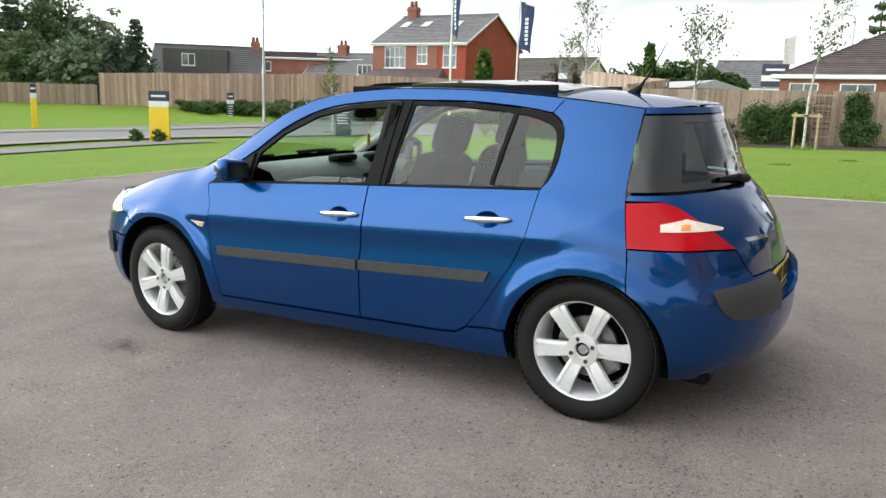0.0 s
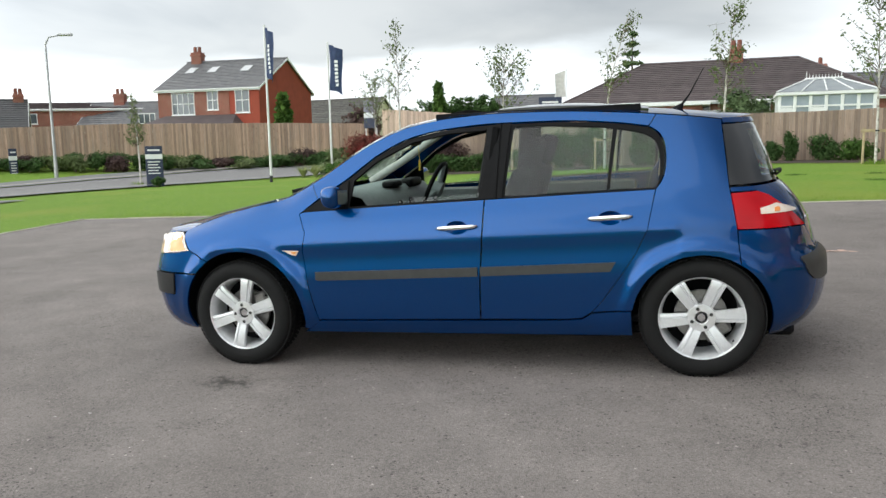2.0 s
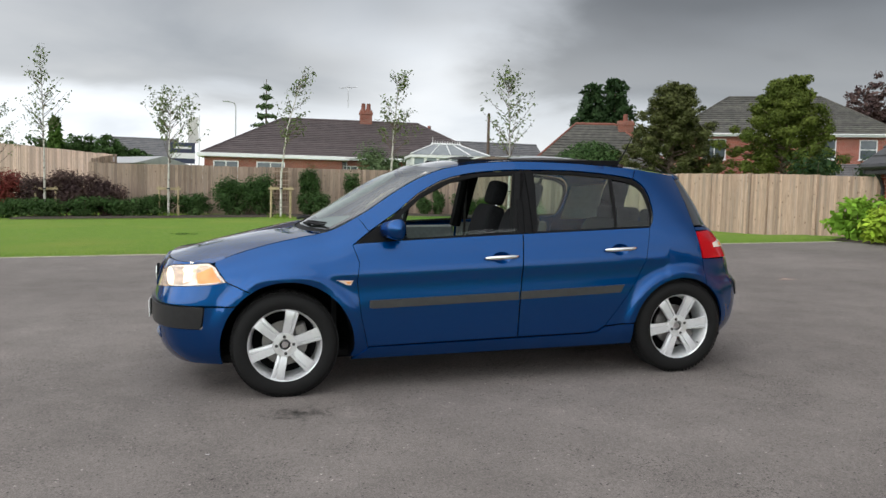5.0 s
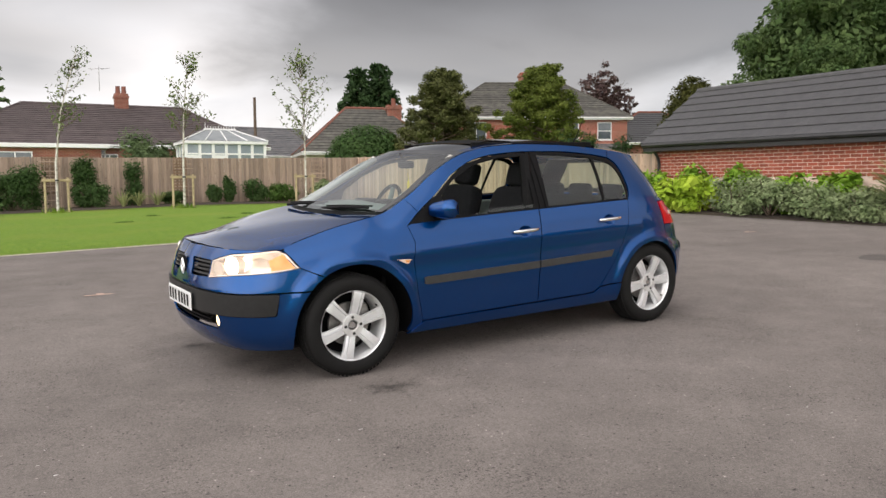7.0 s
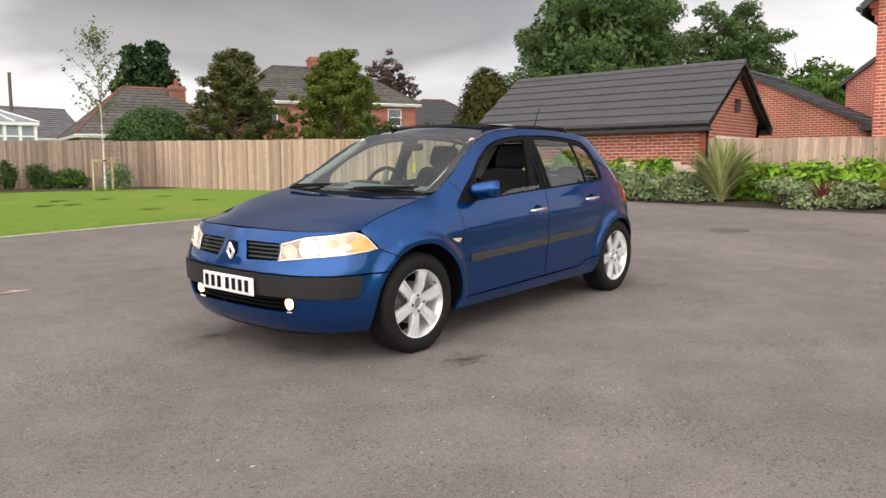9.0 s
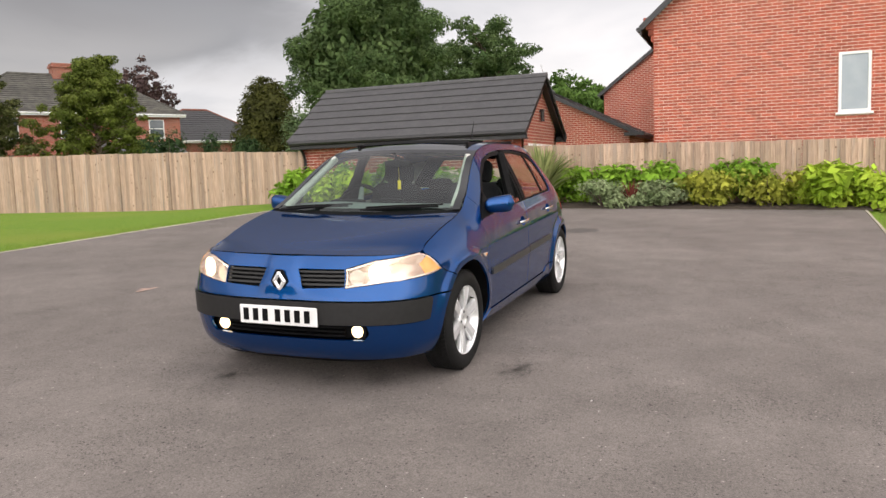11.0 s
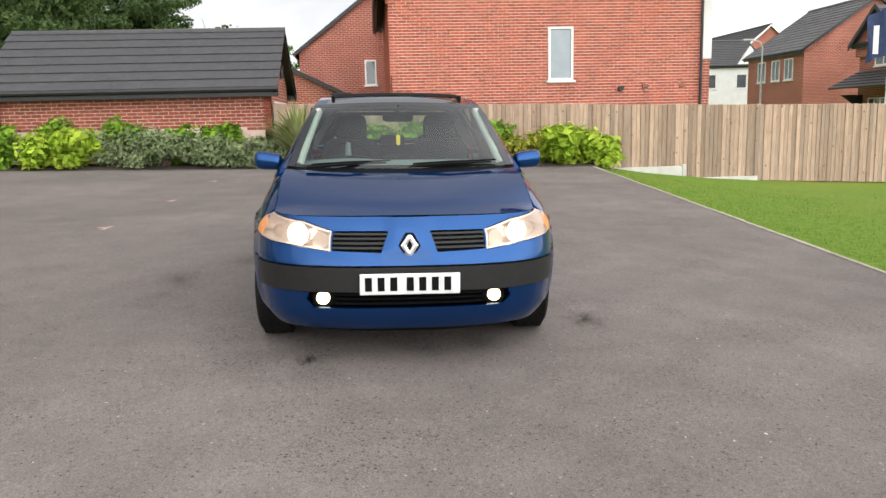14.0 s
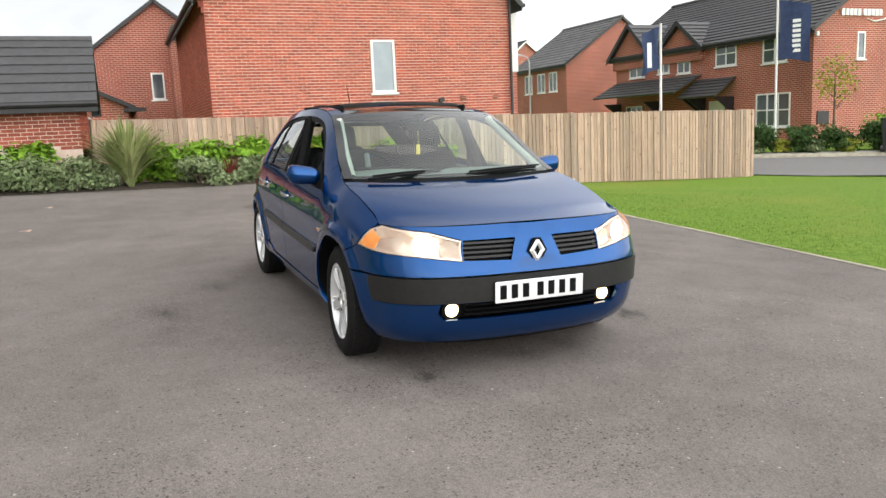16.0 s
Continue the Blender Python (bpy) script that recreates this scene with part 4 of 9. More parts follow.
house("terrace_house", "low house with long grey slate roof and chimney", -41, 58, 10, 13, 7, -1, 3.0, 5.4, M_BRICK_OLD, M_SLATE_OLD, over=0.2, chimneys=[(-4, 0, 5, 6.25, 0.7, 2)], windows=[("F", 0, 3.4, 1.5, 0.9, 3)])
house("bungalow", "distant low bungalow with grey tiled roof", -28.1, 69.6, -12, 9, 7, -0.5, 3.4, 5.75, M_RENDER, M_ROOF_MOSS, over=0.3, windows=[("F", -4, 2, 1.2, 1.0)])
house("house", "distant house with a plain grey roof", -10.2, 72.5, 0, 5.4, 7, -0.5, 3.4, 5.7, M_RENDER, M_SLATE_OLD, over=0.3)
sh = thing("garden_shed", "pale grey flat-roofed prefab garage", "shed", pose(-6.7, 33.8, 0, 0, 0, -50))
part("wall", Geo().box(-2.6, 2.6, -1.3, 1.3, -0.3, 2.25), M_CONC, sh)
part("roof", Geo().prism([(-1.5, 2.25), (1.5, 2.25), (0, 2.62)], "x", -2.8, 2.8), M_METAL_GREY, sh)
window_on(sh, pose(1.6, -1.31, 1.65), 0.9, 0.45, 2)

# ---- garages and new houses to the east ----
ga = thing("garage", "red brick garage with dark grey flat-tiled gable roof", "garage")
GW0, GW1, GY0, GY1 = 11.8, 15.25, 2.42, 8.38  # walls
GE0, GE1, GA, GEZ, GAZ = 11.44, 15.6, 13.52, 2.06, 3.48  # eaves, ridge line and their heights
part("wall", Geo().box(GW0, GW0 + 0.16, GY0, GY1, -0.4, 2.15).box(GW1 - 0.16, GW1, GY0, GY1, -0.4, 2.15).box(GW0 + 0.16, GW1 - 0.16, GY1 - 0.16, GY1, -0.4, 2.15), M_MORTAR, ga, "red brick garage wall")
part("gable", Geo().prism([(GW0, -0.4), (GA - 1.15, -0.4), (GA - 1.15, 1.78), (GA + 1.15, 1.78), (GA + 1.15, -0.4), (GW1, -0.4), (GW1, GEZ + 0.2), (GA, GAZ - 0.16), (GW0, GEZ + 0.2)], "y", GY0, GY0 + 0.16), M_BRICK, ga)
part("gable", Geo().prism([(GW0, 1.98), (GW1, 1.98), (GW1, GEZ + 0.2), (GA, GAZ - 0.16), (GW0, GEZ + 0.2)], "y", GY1 - 0.16, GY1), M_BRICK, ga)
part("garage_door", Geo().box(GA - 1.15, GA + 1.15, GY0 + 0.04, GY0 + 0.08, -0.4, 1.76), M_RENDER, ga, "pale up-and-over door")
part("door_frame", Geo().box(GA - 1.17, GA + 1.17, GY0 - 0.02, GY0 + 0.05, 1.72, 1.79), M_WHITE, ga)
for s, x0, xw in ((1, GE0 + 0.04, GW0), (-1, GE1 - 0.04, GW1)):
    part("fascia", Geo().box(x0 - 0.02, x0 + 0.02, 2.2, GY1 + 0.12, GEZ - 0.18, GEZ), M_FASCIA, ga)
    part("soffit", Geo().box(min(x0, xw), max(x0, xw), 2.25, GY1 + 0.1, GEZ - 0.18, GEZ - 0.15), M_FASCIA, ga)
    part("gutter", Geo().cyl((x0 - 0.06 * s, 2.2, GEZ - 0.03), (x0 - 0.06 * s, GY1 + 0.12, GEZ - 0.03), 0.06, n=8), M_FASCIA, ga)
for y in (2.26, GY1 + 0.1):
    part("bargeboard", Geo().prism([(GE0, GEZ - 0.16), (GE0, GEZ + 0.02), (GA, GAZ), (GE1, GEZ + 0.02), (GE1, GEZ - 0.16), (GA, GAZ - 0.19)], "y", y - 0.02, y + 0.02), M_FASCIA, ga)
part("downpipe", Geo().tube([(GE0, 8.25, GEZ - 0.06), (GW0 - 0.12, 8.25, 1.76), (GW0 - 0.05, 8.25, 1.6), (GW0 - 0.05, 8.25, -0.2)], [0.035] * 4, 8), M_FASCIA, ga)
part("wall_lamp", Geo().cyl((GA, GY0 - 0.08, 2.36), (GA, GY0 - 0.08, 2.6), 0.05, n=8).box(GA - 0.06, GA + 0.06, GY0 - 0.13, GY0 - 0.03, 2.6, 2.66).cyl((GA, GY0, 2.62), (GA, GY0 - 0.13, 2.62), 0.02, n=6), M_FASCIA, ga)
part("ridge_tile", Geo().cyl((GA, 2.2, GAZ + 0.01), (GA, GY1 + 0.14, GAZ + 0.01), 0.085, n=10), M_SLATE, ga)
part("roof_underlay", Geo().prism([(GE0 + 0.03, GEZ), (GA, GAZ - 0.04), (GE1 - 0.03, GEZ), (GE1 - 0.1, GEZ - 0.03), (GA, GAZ - 0.15), (GE0 + 0.1, GEZ - 0.03)], "y", 2.24, GY1 + 0.09), M_FASCIA, ga)

house("garage", "second red brick garage with dark grey gable roof", 24.7, 5.28, 0, 4.4, 7.7, -0.5, 2.42, 4.29, M_BRICK, M_SLATE, over=0.2, fascia=M_FASCIA, courses=10)
part("porch_shade", Geo().box(22.2, 22.5, 0.9, 1.6, 2.2, 2.32), M_FASCIA, thing("lean_to", "dark timber lean-to roof", "canopy"))

eh = house("brick_house", "new red brick two-storey house with dark tiled roof", 18.6, -4.42, 0, 8.6, 8.2, -0.6, 4.75, 8.4, M_MORTAR, M_SLATE, over=0.28, fascia=M_FASCIA,
           windows=[("L", 0.34, 2.22, 0.66, 1.36, 1, 1, M_WHITE, M_PANE_FROST)], courses=16)
part("downpipe", Geo().cyl((14.2, -8.5, -0.5), (14.2, -8.5, 4.7), 0.04, n=8), M_FASCIA, eh)
part("flue", Geo().cyl((14.16, -6.35, 1.98), (14.3, -6.35, 1.98), 0.07, n=14), M_FASCIA, eh, "black round flue")
part("vent", Geo().box(14.26, 14.31, -7.1, -6.95, 1.94, 2.07), M_BRICK_OLD, eh)
part("vent", Geo().box(14.26, 14.31, -8.1, -7.95, 1.94, 2.07), M_BRICK_OLD, eh)
part("bay", Geo().box(14.7, 16.2, -8.95, -8.5, -0.6, 2.72), M_BRICK, eh)
part("bay_panel", Geo().box(14.66, 16.2, -8.98, -8.5, 2.73, 5.2, 0.01), M_WHITE, eh, "white clad bay")
for ob, inv in ((o, eh.matrix_basis.inverted()) for o in eh.children if o.name.split(".")[0] in ("downpipe", "flue", "vent", "bay", "bay_panel")):
    ob.matrix_basis = inv
nh = house("brick_house", "red brick two-storey house with steep gable", 31.5, 0.1, 0, 9, 6.0, -0.6, 4.2, 6.5, M_BRICK, M_SLATE, over=0.15, fascia=M_FASCIA, windows=[("L", -0.1, 2.78, 0.48, 1.02)])
part("wing", Geo().box(-5.5, -4.5, -2.9, -0.42, -0.6, 5.0), M_BRICK, nh)
part("wing_roof", Geo().prism([(-3.1, 4.9), (-0.3, 4.9), (-0.5, 5.45), (-3.1, 6.4)], "x", -5.6, -4.3), M_SLATE, nh)

# estate houses across the south road
se = house("semi_detached_house", "red brick estate houses with dark tiled roof and white windows", 21.85, -25.4, 0, 12.1, 7.4, -0.9, 4.3, 6.75, M_BRICK, M_SLATE, over=0.25, fascia=M_FASCIA,
           windows=[("B", -4.35, 3.15, 1.15, 0.95, 2, 2), ("B", -2.35, 3.2, 0.8, 0.9, 2, 2), ("B", -0.95, 3.1, 0.85, 0.98, 2, 2), ("B", 1.65, 3.2, 1.2, 1.0, 2, 2), ("B", 4.25, 3.1, 1.2, 1.02, 2, 2), ("B", 4.2, 0.66, 1.72, 1.3, 3, 2), ("B", -4.6, 0.8, 1.3, 1.0, 3), ("L", -1.33, 3.05, 0.42, 1.0)], courses=18)
for u, w, top_z in ((4.59, 3.1, 5.65), (1.0, 2.75, 5.3)):
    part("front_gable", Geo().prism([(u - w / 2, 3.6), (u + w / 2, 3.6), (u + w / 2, 4.2), (u, top_z - 0.1), (u - w / 2, 4.2)], "y", 3.6, 3.85), M_BRICK, se)
    for s in (-1, 1):
        e_ = u + s * (w / 2 + 0.2)
        tagged(part("gable_roof", slope_tiles([(e_, 4.1, 4.05), (e_, 0.5, 4.05), (u, 0.5, top_z), (u, 4.1, top_z)], 0.06, 7), M_SLATE, se), kind="stuff")
        part("gable_barge", Geo().add([(e_, y, z) if k else (u, y, z) for y in (4.12, 4.08) for k, z in ((1, 3.9), (0, top_z - 0.12), (0, top_z + 0.1), (1, 4.15))], [(0, 1, 2, 3), (4, 5, 6, 7), (0, 1, 5, 4), (3, 2, 6, 7)]), M_FASCIA, se)
tagged(part("canopy", slope_tiles([(5.9, 5.2, 2.2), (-0.2, 5.2, 2.2), (-0.2, 3.72, 2.95), (5.9, 3.72, 2.95)], 0.06, 6), M_SLATE, se, "lean-to porch roof"), kind="stuff")
tagged(part("canopy", slope_tiles([(0.05, 4.8, 1.95), (-2.25, 4.8, 1.95), (-2.25, 3.72, 2.72), (0.05, 3.72, 2.72)], 0.06, 6), M_SLATE, se, "door canopy"), kind="stuff")
for u in (-0.12, -2.08, -0.4, 5.7, 2.6):
    part("bracket", Geo().prism([(3.7, 1.25), (3.7, 1.95), (4.7, 1.95)], "x", u - 0.05, u + 0.05), M_FASCIA, se)
part("front_door", Geo().box(-1.6, -0.7, 3.69, 3.76, -0.8, 1.8, 0.01), M_WHITE, se)
for i in range(10):  # raised sign letters as plain blocks, five and five
    y = 2.42 - i * 0.205 - (0.08 if i > 4 else 0)
    part("sign_block", Geo().box(-6.12, -6.06, y - 0.15, y, 4.62 + 0.01 * (i % 2), 4.86), M_WHITE, se, "white raised letter as a plain block")
part("sign_swoosh", Geo().tube([(-6.09, 1.1, 4.52), (-6.09, 0.7, 4.42), (-6.09, 0.2, 4.5), (-6.09, -0.1, 4.66)], [0.012, 0.03, 0.03, 0.01], 6), M_WHITE, se)
part("meter_box", Geo().box(-6.1, -6.06, 2.88, 3.47, 0.72, 1.2, 0.01), M_FASCIA, se)
part("wall_light", Geo().box(-6.14, -6.06, 3.52, 3.64, 3.88, 4.05, 0.01), M_WHITE, se)
house("brick_house", "red brick house with grey roof and white windows", 37.2, -26.4, 0, 6.2, 7.6, -0.9, 4.6, 7.15, M_BRICK, M_SLATE_OLD, over=0.2, fascia=M_FASCIA,
      windows=[("B", x, z, 0.9, 1.15, 2) for x in (1.6, 0.2, -1.4) for z in (0.5, 3.0)])
house("brick_house", "distant brick house with white rendered gable", 62, -32, 0, 12, 8, -0.9, 4.9, 8.2, M_BRICK, M_SLATE, over=0.2, windows=[("B", 3, 3.0, 1.0, 1.1, 2), ("L", 0, 3.0, 1.0, 1.1, 2)])
wh = house("white_house", "distant white rendered house with dark roof", 51.2, -25.0, 90, 5.2, 6.4, -0.5, 4.7, 6.5, M_WHITE, M_SLATE, over=0.2, fascia=M_FASCIA, windows=[("B", 0.9, 3.0, 0.8, 1.0), ("B", -1.3, 3.0, 0.7, 1.0), ("B", 1.0, 0.4, 1.0, 1.4, 2)])
part("front_gable", Geo().prism([(-2.4, 4.5), (-0.4, 4.5), (-1.4, 5.9)], "y", 3.22, 3.4), M_WHITE, wh)

# ---- plants ----
def leaves(g, rng, blobs, n, size, flat=0.0, q0=0.55, q1=1.08):
    """n leaf quads scattered over soft blobs of (centre, radii), denser towards the skin, into g."""
    total = sum(b[1][0] * b[1][1] + b[1][2] ** 2 for b in blobs)
    for c, r in blobs:
        k = max(3, int(n * (r[0] * r[1] + r[2] ** 2) / total))
        for _ in range(k):
            d = Vector((rng.gauss(0, 1), rng.gauss(0, 1), rng.gauss(0, 1))).normalized()
            q = rng.uniform(q0, q1)
            p = Vector(c) + Vector((d.x * r[0] * q, d.y * r[1] * q, d.z * r[2] * q))
            nrm = (d + Vector((rng.uniform(-1, 1), rng.uniform(-1, 1), rng.uniform(-0.4, 1.2) + flat))).normalized()
            a = nrm.orthogonal().normalized()
            a = Matrix.Rotation(rng.uniform(0, 6.28), 3, nrm) @ a
            b = nrm.cross(a)
            s = size * rng.uniform(0.6, 1.4)
            w = s * rng.uniform(0.4, 0.7)
            a, b = a * s, b * w
            i = len(g.v)
            g.v += [tuple(p - a), tuple(p - b * 0.9 + a * 0.1), tuple(p + a), tuple(p + b * 0.9 + a * 0.1)]
            g.f.append((i, i + 1, i + 2, i + 3))
    return g


def limb(g, rng, p, d, length, r, depth, tips, spread=0.6, n=7):
    """A tapering, bending branch with side branches; collects the tips."""
    q, pts, rad = Vector(p), [Vector(p)], [r]
    for i in range(3):
        d = (d + Vector((rng.uniform(-1, 1), rng.uniform(-1, 1), rng.uniform(-0.2, 0.5))) * 0.16).normalized()
        q = q + d * length / 3
        pts.append(q.copy()), rad.append(r * (1 - 0.22 * (i + 1)))
    g.tube(pts, rad, n if depth > 1 else 5)
    tips.append(q.copy())
    if depth > 0:
        for i in range(rng.randint(3, 4)):
            k = rng.randint(1, 3)
            dd = (d + Vector((rng.uniform(-1, 1), rng.uniform(-1, 1), rng.uniform(-0.1, 0.7))) * spread * 1.5).normalized()
            limb(g, rng, pts[k], dd, length * rng.uniform(0.5, 0.75), rad[k] * 0.55, depth - 1, tips, spread)


def broad_tree(x, y, h, spread, label, seed, leaf=M_LEAF_TREE, count=9000, size=0.16, trunk=0.22, low=0.3, name="tree", bark=M_BARK, clump=1.0, z=None, fill=0.25):
    rng = random.Random(seed)
    top = thing(name, label, "tree", pose(x, y, gz(x, y) if z is None else z))
    g, tips = Geo(), []
    pts = [Vector((0, 0, -0.2)), Vector((0.02 * h, 0, h * low * 0.6)), Vector((0, 0.02 * h, h * low * 1.3)), Vector((0.02 * h, 0, h * 0.75))]
    g.tube(pts, [trunk * 1.2, trunk, trunk * 0.8, trunk * 0.3], 9)
    for i in range(9):
        k = rng.uniform(low, 0.75)
        a = rng.uniform(0, 6.28)
        d = Vector((math.cos(a), math.sin(a), rng.uniform(0.3, 0.9))).normalized()
        limb(g, rng, (0, 0, h * k), d, spread * rng.uniform(0.3, 0.55), trunk * 0.4, 1, tips)
    part("trunk", g, bark, top, smooth=True)
    blobs, mid_z, half = [], h * (low + 1.0) / 2, h * (1 - low) / 2
    for _ in range(190):  # clumps filling a rounded, uneven crown, most of them near its skin
        d = Vector((rng.gauss(0, 1), rng.gauss(0, 1), rng.gauss(0, 1))).normalized()
        q = rng.uniform(0.05, 1.0) ** 0.45 * (0.86 + 0.16 * math.sin(5 * d.x + 3 * d.z + seed) * math.sin(4 * d.y - 2 * d.z))
        r = spread * rng.uniform(0.09, 0.19) * clump
        blobs.append(((d.x * spread * q, d.y * spread * q, mid_z + d.z * half * q), (r * 1.15, r * 1.15, r * 0.7)))
    body = [((0, 0, mid_z), (spread * 0.8, spread * 0.8, half * 0.82))]
    crown = leaves(Geo(), rng, blobs, int(count * 1.6), size)
    part("crown", leaves(crown, rng, body, int(count * fill), size * 2.2, q0=0.2, q1=0.88), leaf, top)
    return top


def pine_tree(x, y, h, spread, label, seed, leaf=M_LEAF_PINE, count=9000, name="pine_tree", z=None, low=0.12):
    """A bushy pine: whorls of upswept boughs with dense needle tufts."""
    rng = random.Random(seed)
    top = thing(name, label, "tree", pose(x, y, gz(x, y) if z is None else z))
    g = Geo().tube([(0, 0, -0.2), (0.1, 0.05, h * 0.5), (0, 0, h * 0.93)], [0.2, 0.14, 0.04], 9)
    blobs = []
    for i in range(84):
        t = low + (1 - low) * (i / 84) ** 0.9
        a = i * 2.4 + rng.uniform(-0.4, 0.4)
        r = spread * (1 - ((t - low) / (1 - low)) ** 1.5 * 0.82) * rng.uniform(0.6, 1.05)
        e = Vector((math.cos(a) * r, math.sin(a) * r, h * t + r * 0.25))
        g.tube([(0, 0, h * t * 0.95), tuple(e * 0.55 + Vector((0, 0, h * t * 0.42))), tuple(e)], [0.05, 0.035, 0.012], 5)
        for k in (0.45, 0.72, 1.0):
            b = Vector((0, 0, h * t * 0.97)).lerp(e, k)
            s = spread * rng.uniform(0.08, 0.155)
            blobs.append((tuple(b + Vector((rng.uniform(-1, 1), rng.uniform(-1, 1), rng.uniform(-0.3, 0.6))) * s * 0.5), (s, s, s * 0.6)))
    part("trunk", g, M_BARK, top, smooth=True)
    crown = leaves(Geo(), rng, blobs, int(count * 2.4), 0.085, flat=0.4)
    part("crown", leaves(crown, rng, blobs, int(count * 0.13), 0.18, q0=0.0, q1=0.65), leaf, top)
    return top


def conifer(x, y, h, spread, label, seed, leaf=M_LEAF_DARK, count=6000, name="conifer", layers=26, open_=0.0, z=None, power=1.0, leaf_size=0.12):
    """A conical conifer: drooping boughs in layers."""
    rng = random.Random(seed)
    top = thing(name, label, "tree", pose(x, y, gz(x, y) if z is None else z))
    g = Geo().tube([(0, 0, -0.2), (0, 0, h * 0.97)], [0.16, 0.02], 8)
    blobs = []
    for i in range(layers):
        t = 0.04 + 0.94 * i / layers
        r0 = spread * (1 - t) ** power + 0.05
        m = max(4, int(9 * (1 - t) + 3))
        for j in range(m):
            a = 6.28 * j / m + i * 1.3 + rng.uniform(-0.3, 0.3)
            r = r0 * rng.uniform(0.75, 1.12)
            e = Vector((math.cos(a) * r, math.sin(a) * r, h * t - r * 0.12))
            g.tube([(0, 0, h * t), tuple(e)], [0.025, 0.006], 4)
            for k in ((0.35, 0.65, 0.95) if not open_ else (0.55, 0.9)):
                s = r0 * 0.26 + 0.08
                blobs.append(((e.x * k, e.y * k, h * t - r * 0.12 * k), (s, s, s * (0.45 if open_ else 0.7))))
    part("trunk", g, M_BARK, top, smooth=True)
    crown = leaves(Geo(), rng, blobs, int(count * 1.5), leaf_size, flat=0.3)
    part("crown", leaves(crown, rng, blobs, int(count * (0.1 if open_ else 0.4)), leaf_size * 2.2, q0=0.0, q1=0.7), leaf, top)
    return top


def young_birch(x, y, h, lean, label, seed, count=420, stake=True, bare=False, spread=0.9):
    """A staked young birch: pale thin stem, fine twigs, sparse small leaves."""
    rng = random.Random(seed)
    z = gz(x, y)
    top = thing("young_tree", label, "tree", pose(x, y, z), group="staked young trees")
    g, tips = Geo(), []
    pts = [Vector((0, 0, -0.1)), Vector((0, 0, h * 0.3)), Vector((lean * 0.25, 0, h * 0.6)), Vector((lean, 0, h))]
    g.tube(pts, [0.045, 0.036, 0.022, 0.005], 8)
    twigs, blobs = Geo(), []
    for i in range(46):
        t = rng.uniform(0.42, 0.97)
        base = pts[1].lerp(pts[2], (t - 0.3) / 0.3) if t < 0.6 else pts[2].lerp(pts[3], (t - 0.6) / 0.4)
        a = rng.uniform(0, 6.28)
        ln = spread * (1.25 - t) * rng.uniform(0.6, 1.3)
        e = base + Vector((math.cos(a) * ln * 0.75 + lean * 0.25, math.sin(a) * ln * 0.75, ln * rng.uniform(0.55, 1.0)))
        midp = base.lerp(e, 0.5) + Vector((0, 0, -0.05))
        twigs.tube([base, midp, e], [0.012, 0.008, 0.004], 4)
        for q in (0.5, 0.75, 1.0):
            p = base.lerp(e, q)
            blobs.append((tuple(p), (0.16, 0.16, 0.14)))
    part("trunk", g, M_BIRCH, top, smooth=True)
    tagged(part("branch", twigs, M_BARK, top), kind="stuff")
    part("crown", leaves(Geo(), rng, blobs, int(count * 1.15) if not bare else count // 3, 0.058), M_LEAF_BIRCH, top)
    if stake:
        st = thing("tree_stake", "pale timber tree stake frame with crossbar", "stake", pose(x, y, z), group="tree stakes")
        for s in (-1, 1):
            part("post", Geo().cyl((s * 0.33, 0.12, -0.1), (s * 0.33, 0.12, 1.12), 0.038, n=9), M_STAKE, st, smooth=True, angle=40)
        part("crossbar", Geo().box(-0.42, 0.42, 0.06, 0.1, 0.98, 1.07, 0.008), M_STAKE, st)
        part("tie", Geo().cyl((0, -0.05, 1.0), (0, -0.05, 1.05), 0.06, n=10), M_FASCIA, st)
    gr = Geo()
    for _ in range(90):
        a, r = rng.uniform(0, 6.28), rng.uniform(0.05, 0.45)
        p = Vector((x + math.cos(a) * r, y + math.sin(a) * r, z))
        q = p + Vector((rng.uniform(-0.08, 0.08), rng.uniform(-0.08, 0.08), rng.uniform(0.08, 0.22)))
        gr.add([p + Vector((-0.012, 0, 0)), p + Vector((0.012, 0, 0)), q], [(0, 1, 2)])
    tagged(part("grass_tuft", gr, M_LEAF_LAWN), "tuft of longer grass round the stem", "grass", kind="stuff")
    return top


def shrub(x, y, w, d, h, leaf, label, seed, count=700, size=0.05, name="shrub", z=None, flat=0.3, lumps=16):
    rng = random.Random(seed)
    top = thing(name, label, "shrub", pose(x, y, gz(x, y) + 0.03 if z is None else z))
    g, blobs = Geo(), []
    for i in range(7):
        a = rng.uniform(0, 6.28)
        e = Vector((math.cos(a) * w * 0.3, math.sin(a) * d * 0.3, h * rng.uniform(0.5, 0.85)))
        g.tube([(0, 0, -0.05), tuple(e * 0.5 + Vector((0, 0, 0.03))), tuple(e)], [0.02, 0.014, 0.006], 5)
    part("stem", g, M_BARK, top)
    for _ in range(lumps):
        a, q, t = rng.uniform(0, 6.28), rng.uniform(0.1, 0.75), rng.uniform(0.15, 0.8)
        r = rng.uniform(0.22, 0.38)
        blobs.append(((math.cos(a) * w / 2 * q, math.sin(a) * d / 2 * q, h * t), (w * r * 0.8, d * r * 0.8, h * r * 0.75)))
    crown = leaves(Geo(), rng, blobs, int(count * 1.8), size, flat=flat)
    part("foliage", leaves(crown, rng, blobs, int(count * 0.35), size * 2, q0=0.1, q1=0.75), leaf, top)
    return top


